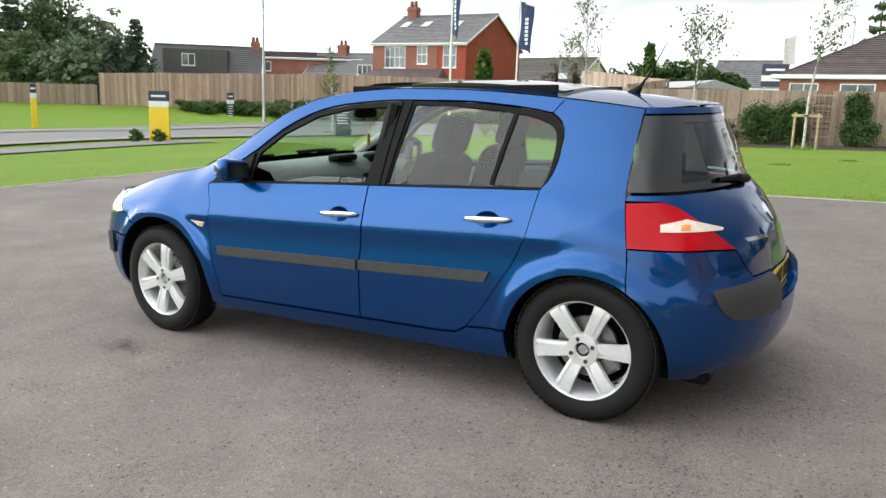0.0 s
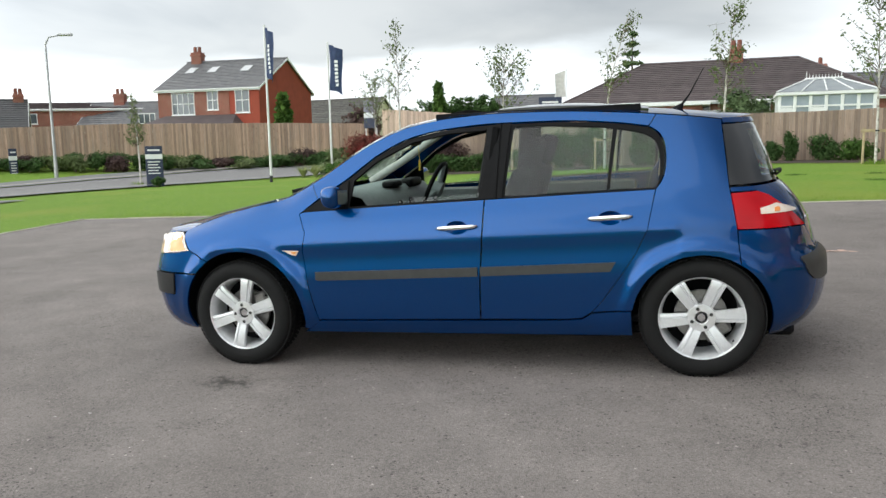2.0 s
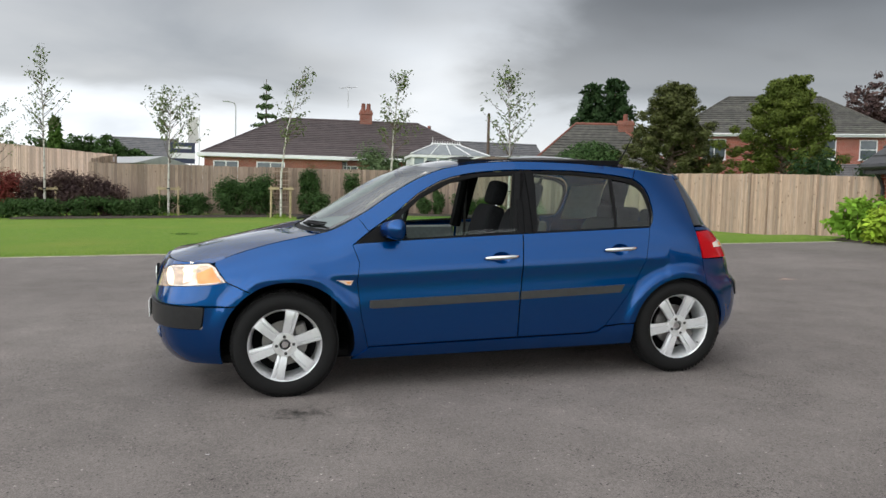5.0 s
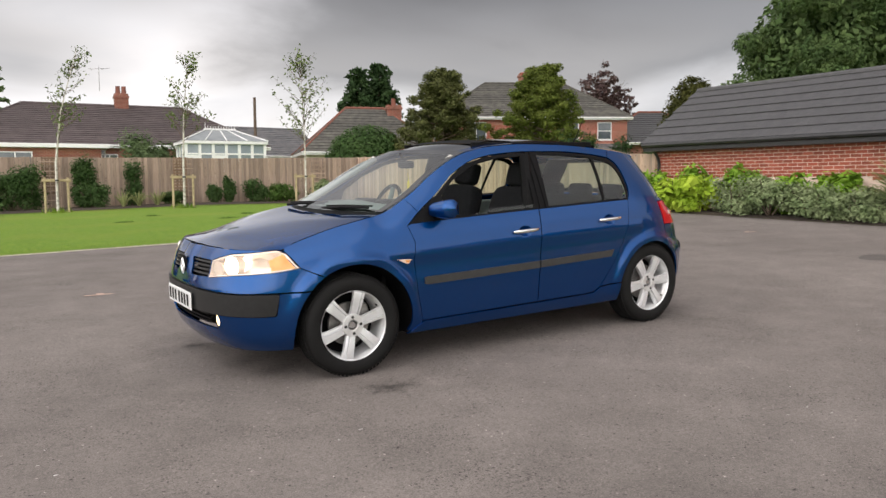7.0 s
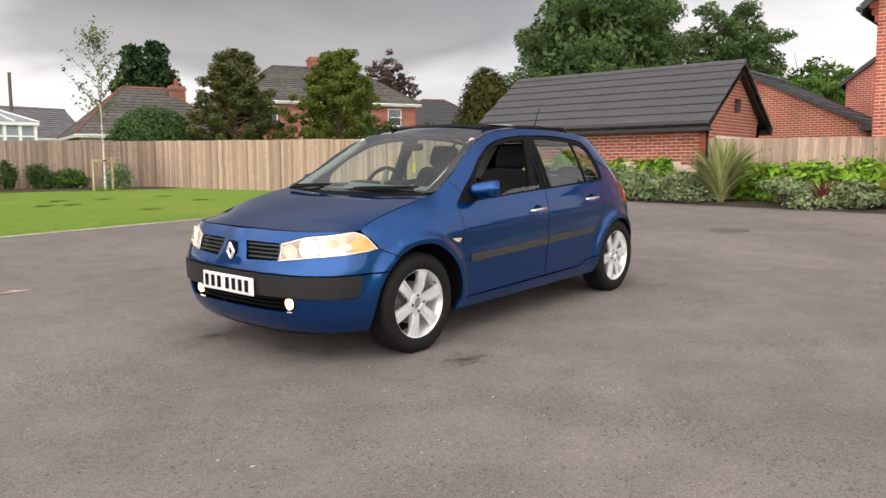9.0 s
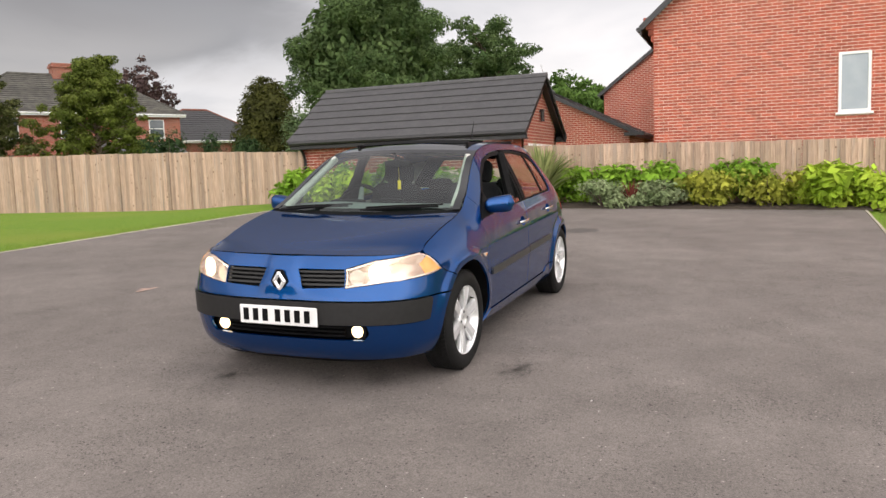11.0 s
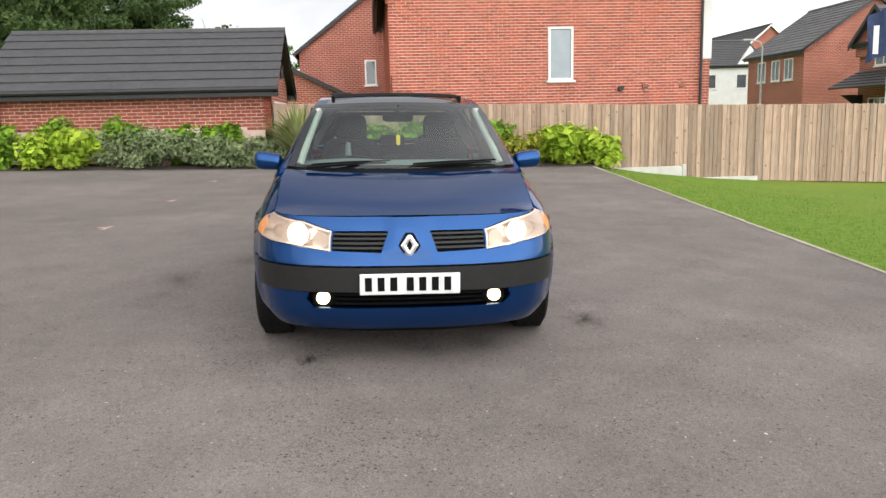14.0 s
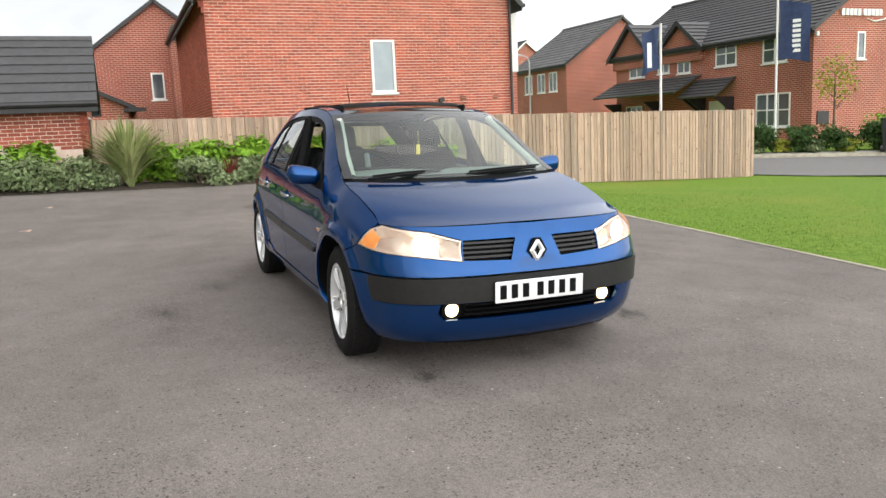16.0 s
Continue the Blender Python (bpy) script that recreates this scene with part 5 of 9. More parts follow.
def spiky_plant(x, y, h, label, seed, blades=90, spread=1.0, leaf=M_BLADE, width=0.035):
    """A clump of long arching sword leaves."""
    rng = random.Random(seed)
    top = thing("spiky_plant", label, "plant", pose(x, y, gz(x, y) + 0.04))
    for name, part_n in (("foliage", blades),):
        g = Geo()
        for _ in range(part_n):
            a = rng.uniform(0, 6.28)
            out, ln = rng.uniform(0.1, spread), h * rng.uniform(0.6, 1.08)
            d, s = Vector((math.cos(a), math.sin(a), 0)), Vector((-math.sin(a), math.cos(a), 0))
            rows = []
            for i in range(6):
                k = i / 5
                p = d * (0.05 + out * k ** 1.7) + Vector((0, 0, ln * (k - 0.28 * out * k ** 3)))
                wv = width * (1 - k ** 2.2) * (0.6 + 0.8 * min(1, k * 3)) * 0.8
                rows.append([p - s * wv, p + Vector((0, 0, -0.012)) * (1 - k), p + s * wv])
            g.grid(rows)
        tagged(part(name, g, leaf, top), kind="stuff")
    return top


def clipped_bush(x, y, w, d, h, leaf, label, seed, count=6000, size=0.08, lumps=(), z=None, base=0.0):
    """A dense bush with a firm rounded outline, from one or a few swelling forms."""
    rng = random.Random(seed)
    top = thing("bush", label, "bush", pose(x, y, gz(x, y) if z is None else z))
    part("stem", Geo().tube([(0, 0, -0.2), (0.03, 0.02, h * 0.5), (0, 0, h * 0.8)], [0.14, 0.1, 0.03], 7), M_BARK, top)
    blobs = [((0, 0, base + (h - base) * 0.42), (w / 2, d / 2, (h - base) * 0.58))] if not lumps else [((a * w, b * d, c * h), (r * w, r * d, q * h)) for a, b, c, r, q in lumps]
    crown = leaves(Geo(), rng, blobs, count, size, q0=0.88, q1=1.03)
    part("foliage", leaves(crown, rng, blobs, count // 2, size * 2.2, q0=0.6, q1=0.92), leaf, top)
    return top


# large trees behind the garages
broad_tree(40.0, 20.4, 15.0, 6.4, "large dense green broadleaf tree behind the garage", 3, leaf=M_LEAF_BIG, count=90000, size=0.10, trunk=0.4, low=0.06)
broad_tree(52.0, 16.5, 13.2, 4.9, "tall airy green broadleaf tree behind the garages", 5, leaf=M_LEAF_BIG, count=22000, size=0.12, trunk=0.3, low=0.15, fill=0.04, clump=0.85)
broad_tree(44.0, 7.5, 5.9, 3.4, "distant rounded green broadleaf tree", 6, count=9000, size=0.14, low=0.2)
broad_tree(50.0, 10.0, 7.0, 5.0, "distant rounded green broadleaf tree", 8, count=5000, size=0.22, low=0.2)
clipped_bush(26.9, 19.6, 3.1, 3.1, 5.6, M_LEAF_GOLD, "rounded golden-green garden conifer", 11, count=9000, size=0.07, lumps=((0, 0, 0.6, 0.45, 0.40), (0.18, -0.1, 0.42, 0.4, 0.3), (-0.2, 0.1, 0.4, 0.38, 0.3), (0.1, 0.2, 0.7, 0.3, 0.2), (-0.12, -0.18, 0.66, 0.32, 0.22), (0, 0, 0.84, 0.26, 0.16), (0.05, -0.2, 0.3, 0.42, 0.25)))
shrub(25.2, 16.4, 2.2, 2.0, 4.0, M_LEAF_FAR, "pale variegated garden bush below the large tree", 12, count=2600, size=0.07, lumps=26)
for i, (x, y, h) in enumerate([(19.6, 19.6, 2.9), (20.9, 18.4, 2.7), (21.8, 17.2, 2.5)]):
    shrub(x, y, 2.0, 1.6, h, M_LEAF_DARK, "dark evergreen garden shrub behind the fence", 13 + i, count=1500, size=0.06, lumps=20)
pine_tree(21.6, 33.4, 6.9, 3.3, "bushy dark green pine behind the fence", 21, count=15000)
pine_tree(26.0, 29.6, 7.1, 3.3, "bushy bright green pine with bare lower trunk", 22, count=15000, low=0.22, leaf=M_LEAF_PINE_BRIGHT)
conifer(23.4, 47.5, 9.5, 2.3, "tall dark evergreen conifer", 23, count=11000, power=0.55, leaf_size=0.15)
conifer(25.6, 48.2, 10.1, 2.4, "tall dark evergreen conifer", 24, count=11000, power=0.5, leaf_size=0.15)
clipped_bush(17.6, 35.0, 5.0, 4.2, 4.0, M_LEAF_HEDGE, "large domed dark green bush", 25, count=12000, size=0.075)
broad_tree(43.5, 42.0, 10.4, 2.8, "sparse purple-leaved garden tree", 26, leaf=M_LEAF_PURPLE, count=3600, size=0.14, low=0.35, clump=0.8, fill=0.03)
conifer(0.28, 54.6, 9.5, 2.3, "open spruce with layered boughs", 27, count=2200, layers=13, open_=1.0, leaf=M_LEAF_FAR, leaf_size=0.13)
shrub(6.0, 38.6, 3.8, 2.2, 3.7, M_LEAF_FAR, "rounded garden bush behind the fence", 28, count=3500, size=0.08, lumps=20)
shrub(9.0, 39.5, 3.0, 2.4, 3.2, M_LEAF_HEDGE, "dark garden bush behind the fence", 29, count=2500, size=0.08, lumps=16)
# north-west woods
# distance haze is mixed into both of these leaf colours
M_LEAF_MIST = leaf_mat("hazed_grey_green_leaves", (0.12, 0.17, 0.10), (0.19, 0.24, 0.14))
M_LEAF_MIST_DARK = leaf_mat("hazed_dark_green_needles", (0.055, 0.085, 0.055), (0.085, 0.12, 0.075))
for i, (x, y, h, s, kind) in enumerate([(-51.4, 34.3, 9.6, 3.5, 0), (-53.5, 32.0, 11.2, 3.4, 1), (-52.4, 29.1, 9.2, 2.4, 2), (-43.1, 32.1, 7.4, 2.2, 2), (-42.6, 29.9, 5.7, 2.2, 2), (-48.7, 27.4, 6.2, 3.0, 1), (-45.2, 28.6, 5.6, 2.6, 0), (-60.0, 30.0, 10.5, 4.2, 1), (-47.5, 31.8, 6.4, 2.6, 0)]):
    if kind == 2:
        conifer(x, y, h, s, "tall dark conifer in the distance", 40 + i, count=5500, z=-1, leaf=M_LEAF_MIST_DARK, power=0.8, layers=20)
    else:
        broad_tree(x, y, h, s, "tall hazy grey-green tree in the distance", 40 + i, leaf=M_LEAF_MIST if kind == 0 else M_LEAF_FAR, count=7000, size=0.13, low=0.1, z=-1, fill=0.05, clump=0.9)
for i, (x, y, h, s) in enumerate([(-16.5, 53.5, 4.6, 2.0), (-14.6, 53.6, 5.0, 2.0), (-13.0, 55.4, 5.4, 1.9), (-11.4, 55.6, 5.2, 2.0), (-10.2, 56.2, 4.9, 1.7), (-8.8, 57.0, 4.4, 1.6)]):
    broad_tree(x, y, h, s, "distant dark green garden tree", 60 + i, count=3200, size=0.13, low=0.06, leaf=M_LEAF_HEDGE)
conifer(-13.4, 51.0, 6.0, 0.8, "slim pale green garden tree", 67, leaf=M_LEAF_TREE, count=1200, power=0.6, open_=1.0)
broad_tree(-16.2, 42.2, 4.2, 1.5, "small maroon-leaved garden tree", 68, leaf=M_LEAF_PURPLE, count=2200, size=0.1, low=0.2)
conifer(-20.6, 40.0, 4.9, 0.75, "slim green garden conifer", 71, leaf=M_LEAF_TREE, count=2200, power=0.5)
broad_tree(13.3, -20.0, 3.3, 0.75, "small garden tree with thin yellow-green leaves", 72, leaf=M_LEAF_YELLOW, count=420, size=0.05, trunk=0.04, low=0.35, fill=0.02, z=0.0)

# staked young birches on the north lawn
young_birch(-0.2, 22.1, 5.2, 0.75, "young birch with pale stem and few leaves", 81, count=40, bare=True, spread=0.95)
young_birch(3.5, 21.2, 5.0, 0.25, "young birch with pale stem and small leaves", 82, count=520, spread=1.2)
young_birch(8.0, 21.6, 5.1, -0.15, "young birch with pale stem and airy leaves", 83, count=700, spread=1.9)
young_birch(-4.1, 24.4, 4.5, 0.1, "young birch with pale stem and airy leaves", 84, count=800, spread=1.9)
young_birch(-8.3, 24.8, 5.9, -0.1, "young birch with pale stem and sparse leaves", 85, count=420, spread=1.3)
young_birch(-12.0, 32.5, 4.6, 0.0, "young birch with airy leaves", 86, count=800, stake=False, spread=2.0)
young_birch(-18.6, 22.5, 3.6, -0.2, "bare young roadside tree", 87, count=60, bare=True, stake=False, spread=0.6)

# hedging along the north fence
HEDGES = [(-9.8, 25.3, 1.7, 1.3, 1.7, M_LEAF_RED), (-8.6, 25.3, 1.6, 1.2, 1.5, M_LEAF_PURPLE), (-7.4, 25.1, 1.7, 1.2, 1.6, M_LEAF_PURPLE), (-6.35, 25.0, 1.3, 1.0, 1.4, M_LEAF_PURPLE), (-9.3, 24.5, 1.2, 0.8, 0.65, M_LEAF_HEDGE), (-8.2, 24.4, 1.3, 0.8, 0.6, M_LEAF_HEDGE), (-7.0, 24.4, 1.3, 0.8, 0.7, M_LEAF_HEDGE), (-5.8, 24.5, 1.4, 0.8, 0.65, M_LEAF_HEDGE), (-4.6, 24.6, 1.4, 0.8, 0.7, M_LEAF_HEDGE), (-3.3, 24.7, 1.3, 0.8, 0.75, M_LEAF_HEDGE),
          (-1.9, 24.6, 1.5, 1.1, 1.3, M_LEAF_HEDGE), (-0.9, 24.5, 1.2, 1.0, 1.45, M_LEAF_HEDGE), (1.0, 25.0, 0.8, 0.35, 1.75, M_LEAF_HEDGE), (1.15, 24.4, 1.1, 0.8, 0.9, M_LEAF_HEDGE), (2.55, 24.7, 0.7, 0.6, 1.45, M_LEAF_HEDGE), (3.9, 24.4, 0.8, 0.6, 0.45, M_LEAF_HEDGE), (5.5, 24.5, 0.65, 0.6, 0.75, M_LEAF_HEDGE), (6.07, 24.5, 0.45, 0.45, 0.95, M_LEAF_HEDGE), (7.0, 24.5, 1.05, 0.8, 0.95, M_LEAF_HEDGE), (8.1, 24.3, 1.2, 0.8, 0.68, M_LEAF_TREE), (9.9, 24.1, 1.1, 0.9, 0.85, M_LEAF_GREY)]
for i, (x, y, w, d, h, leaf) in enumerate(HEDGES):
    what = {M_LEAF_RED: "bushy shrub with bright red leaves by the fence", M_LEAF_PURPLE: "bushy shrub with dark purple-brown leaves by the fence", M_LEAF_HEDGE: "dark green laurel-like shrub by the fence", M_LEAF_TREE: "fresh green low shrub by the fence", M_LEAF_GREY: "low grey-green rounded shrub by the fence"}[leaf]
    shrub(x, y, w * 1.12, d * 1.1, h * 1.1, leaf, what, 100 + i, count=int(700 + 700 * w * h), size=0.045, lumps=22)
for i, (x, y) in enumerate([(2.1, 23.9), (2.6, 23.85), (3.25, 23.9)]):
    spiky_plant(x, y, 0.62, "pale green strappy plant clump by the fence", 120 + i, blades=46, spread=0.6, width=0.02)
# trellis panels on the north fence
for i, x in enumerate((-0.03, 4.53, 9.96)):
    y = 25.2 + (6.5 - x) * 0.4 / 13.5 if x < 6.5 else 25.2 - (x - 6.5) * 0.3 / 5.35
    tr = thing("trellis", "brown timber climbing trellis against the fence", "trellis", pose(x, y - 0.13, gz(x, y), 0, 0, -2), group="fence trellises")
    for k in range(5):
        part("upright", Geo().box(-0.33 + 0.16 * k, -0.305 + 0.16 * k, -0.012, 0.0, -0.05, 1.78), M_WOOD_OLD, tr)
    for k in range(9):
        part("slat", Geo().box(-0.34, 0.34, -0.024, -0.0125, 0.32 + 0.17 * k, 0.35 + 0.17 * k), M_WOOD_OLD, tr)
# roadside beds north-west
for i in range(30):
    k = i / 29
    x, y = -28.6 + 15.6 * k, 23.6 + 9.2 * k + 0.5 * math.sin(i * 2.1)
    leaf = [M_LEAF_HEDGE, M_LEAF_BIRCH, M_LEAF_HEDGE, M_LEAF_HEDGE, M_LEAF_PURPLE, M_LEAF_HEDGE, M_LEAF_BIRCH][i % 7]
    shrub(x, y, 1.5, 1.0, 0.55 + 0.35 * math.sin(i * 3.3) ** 2, leaf, {M_LEAF_HEDGE: "low dark green roadside shrub", M_LEAF_BIRCH: "low yellow-green roadside shrub", M_LEAF_PURPLE: "low reddish-brown roadside shrub"}[leaf], 130 + i, count=800, size=0.055, z=bank_z(x, y) + 0.02)
for i, (x, y, w, h, leaf, what) in enumerate([(-15.6, 31.2, 1.7, 1.35, M_LEAF_PURPLE, "brown-red bushy roadside shrub"), (-14.0, 31.6, 1.4, 1.0, M_LEAF_BIRCH, "yellow-green rounded roadside shrub"), (-12.2, 27.2, 1.3, 0.75, M_LEAF_GREY, "pale dried-flower shrub beside the lawn"), (-11.3, 25.6, 1.2, 0.6, M_LEAF_TREE, "low green shrub beside the lawn"), (-10.4, 25.2, 1.2, 0.55, M_LEAF_HEDGE, "low dark green shrub beside the lawn"), (-11.2, 28.4, 1.5, 0.9, M_LEAF_HEDGE, "low dark green shrub beside the lawn")]):
    shrub(x, y, w, w * 0.7, h, leaf, what, 165 + i, count=900, size=0.05)
for i, (x, y) in enumerate([(-12.9, 25.6), (-12.2, 25.3), (-12.6, 26.2)]):
    spiky_plant(x, y, 0.55, "pale tan sedge clump at the lawn's edge", 124 + i, blades=150, spread=0.5, width=0.009)

# planted bed in front of the east fence and the garage
BED = [(11.0, 8.0, 1.3, 1.1, 0.95, M_LEAF_GREEN, 0.085), (10.95, 7.1, 1.3, 1.1, 0.85, M_LEAF_LIME, 0.085), (10.95, 6.35, 1.1, 1.0, 0.8, M_LEAF_LIME, 0.085), (11.4, 6.9, 1.3, 0.9, 1.1, M_LEAF_GREEN, 0.07), (10.95, 5.5, 1.4, 1.1, 0.85, M_LEAF_GREY, 0.04), (10.95, 4.6, 1.5, 1.1, 0.9, M_LEAF_GREY, 0.04), (10.95, 3.7, 1.3, 1.0, 0.75, M_LEAF_GREY, 0.04),
       (11.4, 5.6, 1.0, 0.7, 1.08, M_LEAF_GREEN, 0.08), (11.4, 4.5, 1.0, 0.7, 1.0, M_LEAF_GREEN, 0.08), (11.4, 3.5, 1.0, 0.7, 0.95, M_LEAF_GREEN, 0.08), (10.9, 3.0, 1.1, 0.9, 0.6, M_LEAF_GREY, 0.04), (10.9, 2.4, 1.2, 0.9, 0.65, M_LEAF_GREY, 0.04), (10.9, 0.4, 1.2, 0.9, 0.6, M_LEAF_GREY, 0.04), (11.6, 1.2, 1.2, 0.7, 0.95, M_LEAF_GREEN, 0.08),
       (11.6, 0.2, 1.2, 0.8, 1.0, M_LEAF_GREEN, 0.08), (11.0, -0.7, 1.2, 0.8, 0.65, M_LEAF_GREY, 0.05), (11.6, -0.8, 1.3, 0.7, 1.0, M_LEAF_GREEN, 0.08), (11.1, -1.8, 1.2, 1.0, 0.8, M_LEAF_YELLOW, 0.06), (11.5, -2.5, 1.3, 0.8, 1.0, M_LEAF_GREEN, 0.08), (11.05, -2.9, 1.2, 0.9, 0.75, M_LEAF_YELLOW, 0.06), (11.1, -3.9, 1.5, 1.1, 0.95, M_LEAF_LIME, 0.11), (11.05, -4.75, 1.0, 0.8, 0.75, M_LEAF_LIME, 0.10)]
BED_WORDS = {M_LEAF_LIME: "lime green large-leaved shrub in the bed", M_LEAF_GREY: "variegated grey-green shrub in the bed", M_LEAF_GREEN: "fresh green leafy shrub in the bed", M_LEAF_YELLOW: "yellow-variegated shrub in the bed"}
for i, (x, y, w, d, h, leaf, size) in enumerate(BED):
    shrub(x, y, d * 1.1, w * 1.1, h, leaf, BED_WORDS[leaf], 170 + i, count=1100 if size < 0.06 else 520, size=size, flat=0.6)
spiky_plant(10.95, 1.75, 1.5, "large spiky flax plant with arching variegated blades", 200, blades=260, spread=1.2, width=0.042)
spiky_plant(11.0, -0.2, 0.6, "small reddish spiky plant in the bed", 201, blades=40, spread=0.35, leaf=M_LEAF_RED, width=0.02)
# front gardens across the south road
for i in range(7):
    shrub(10.2 + i * 0.86, -19.9 + 0.69 * i, 1.4, 1.1, 0.86, M_LEAF_HEDGE, "clipped dark hedge in front of the houses", 210 + i, count=900, size=0.05, z=0.0)
for i in range(5):
    shrub(11.6 + i * 0.7, -18.55 + 0.56 * i, 0.8, 0.6, 0.42, [M_LEAF_YELLOW, M_LEAF_GREY][i % 2], "low yellow-green front garden shrub", 220 + i, count=350, size=0.05, z=-0.02)
shrub(12.0, -21.2, 2.2, 1.6, 1.25, M_LEAF_GREEN, "rounded green front garden shrub", 226, count=900, size=0.06, z=0.0)
bn = thing("wheelie_bin", "black plastic wheelie bin by the hedge", "bin", pose(10.45, -18.95, -0.04, 0, 0, 40))
part("body", Geo().add([(-0.2, -0.22, 0.06), (0.2, -0.22, 0.06), (0.2, 0.22, 0.06), (-0.2, 0.22, 0.06), (-0.27, -0.28, 0.92), (0.27, -0.28, 0.92), (0.27, 0.28, 0.92), (-0.27, 0.28, 0.92)], [(3, 2, 1, 0), (4, 5, 6, 7), (0, 1, 5, 4), (1, 2, 6, 5), (2, 3, 7, 6), (3, 0, 4, 7)]), M_FASCIA, bn)
part("lid", Geo().box(-0.29, 0.29, -0.32, 0.3, 0.925, 0.985, 0.02), M_FASCIA, bn)
for q in (-0.24, 0.24):
    part("wheel", Geo().cyl((q - 0.03, 0.24, 0.1), (q + 0.03, 0.24, 0.1), 0.1, n=14), M_FASCIA, bn)

# ---- street furniture ----
fence("fence_west", "long pale closeboard timber fence beyond the road", [(-32.5, 21.5, 0.5, 2.16), (-24.3, 29.2, 0.5, 2.52), (-17.4, 34.2, 0.5, 2.5), (-13.8, 36.5, 0.4, 2.42)], side=-1)
fence("fence_low_west", "lower brown closeboard timber fence beyond the road", [(-38.5, 13.5, 0.2, 1.45), (-32.6, 21.4, 0.3, 1.58)], boards=BOARDS_OLD, material=M_WOOD_OLD, side=-1)
fence("fence_far", "raised closeboard timber fence", [(-13.8, 39.0, 0.4, 3.3), (-7.0, 31.5, 0.4, 2.6), (-6.9, 25.6, 0.2, 2.2)], joined=True, side=-1, boards=BOARDS_OLD, material=M_WOOD_OLD)
fence("fence_far_west", "distant brown timber fence", [(-60, 30, -0.6, 1.3), (-38.6, 13.6, 0.0, 1.45)], joined=True, side=-1, boards=BOARDS_OLD, material=M_WOOD_OLD)


def lamp_post(x, y, h, label, yaw=0, r=0.07):
    top = thing("street_lamp", label, "street lamp", pose(x, y, gz(x, y), 0, 0, yaw))
    part("pole", Geo().tube([(0, 0, -0.2), (0, 0, 1.2), (0, 0, h - 0.3), (0.15, 0, h), (0.7, 0, h + 0.1)], [r * 1.4, r, r * 0.6, r * 0.5, r * 0.45], 10), M_METAL_GREY, top, smooth=True)
    part("lantern", Geo().box(0.55, 1.15, -0.1, 0.1, h + 0.05, h + 0.16, 0.03), M_METAL_GREY, top)
    return top


lamp_post(-23.9, 24.0, 6.35, "grey steel street lamp post", 20)
lamp_post(-19.5, 58.0, 7.6, "distant grey steel street lamp", 150)
lamp_post(-2.0, 67.5, 8.8, "distant grey steel street lamp", 180, r=0.09)
lamp_post(36.5, -21.5, 5.5, "distant grey steel street lamp", 90)
tp = thing("telegraph_pole", "dark wooden telegraph pole", "pole", pose(16.2, 49.7, 0))
part("pole", Geo().cyl((0, 0, -0.2), (0, 0, 7.3), 0.13, 0.1, 10), M_BARK, tp)


def flag_pole(x, y, h, label, yaw, flag_w=0.75, flag_h=2.0, cloth=M_NAVY_CLOTH, base=None, bars=True, top_flag=True):
    z = gz(x, y) if base is None else base
    top = thing("flag_pole", label, "flagpole", pose(x, y, z, 0, 0, yaw))
    part("pole", Geo().cyl((0, 0, -0.1), (0, 0, h), 0.05, 0.035, 12), M_POLE_WHITE, top, smooth=True, angle=40)
    part("foot", Geo().cyl((0, 0, -0.1), (0, 0, 0.25), 0.06, n=12), M_FASCIA, top)
    rows = []
    for i in range(13):
        k = i / 12
        rows.append([(0.05 + flag_w * j / 8 * (0.9 + 0.1 * k) + 0.05 * math.sin(4 * k + j), 0.07 * math.sin(j * 0.9 + 3 * k) * j / 8, h - 0.1 - flag_h * k - 0.22 * (j / 8) ** 1.4) for j in range(9)])
    fl = part("flag", Geo().grid(rows), cloth, top, "hanging banner flag", smooth=True)
    if bars:
        for i in range(7):
            g = Geo()
            k = 0.30 + 0.085 * i
            y0 = 0.02 + 0.07 * math.sin(3.6 + 3 * k) * 0.5
            for s in (-1, 1):
                g.box(0.05 + flag_w * 0.42, 0.05 + flag_w * 0.66, y0 + s * 0.02 - 0.004, y0 + s * 0.02 + 0.004, h - 0.22 - flag_h * k - 0.08, h - 0.22 - flag_h * k + 0.03)
            part("letter_bar", g, M_WHITE, fl, "white letter as a plain bar")
    return top


flag_pole(-12.48, 21.8, 5.75, "white flagpole with navy banner flag on the lawn", -38, flag_w=0.55, flag_h=1.8)
flag_pole(-11.7, 25.9, 5.55, "white flagpole with navy banner flag by the shrubs", -5, flag_w=0.62, flag_h=1.85)
flag_pole(-4.5, 54.5, 6.4, "distant pole with pale grey flag", 180, flag_w=0.8, flag_h=1.9, cloth=M_CONC, bars=False)
flag_pole(14.9, -14.2, 4.75, "white flagpole with navy flag behind the fence", 70, flag_w=0.58, flag_h=1.3, base=-0.6)
flag_pole(16.05, -20.2, 5.2, "tall white flagpole with navy banner", 215, flag_w=1.1, flag_h=2.0, base=0.02)


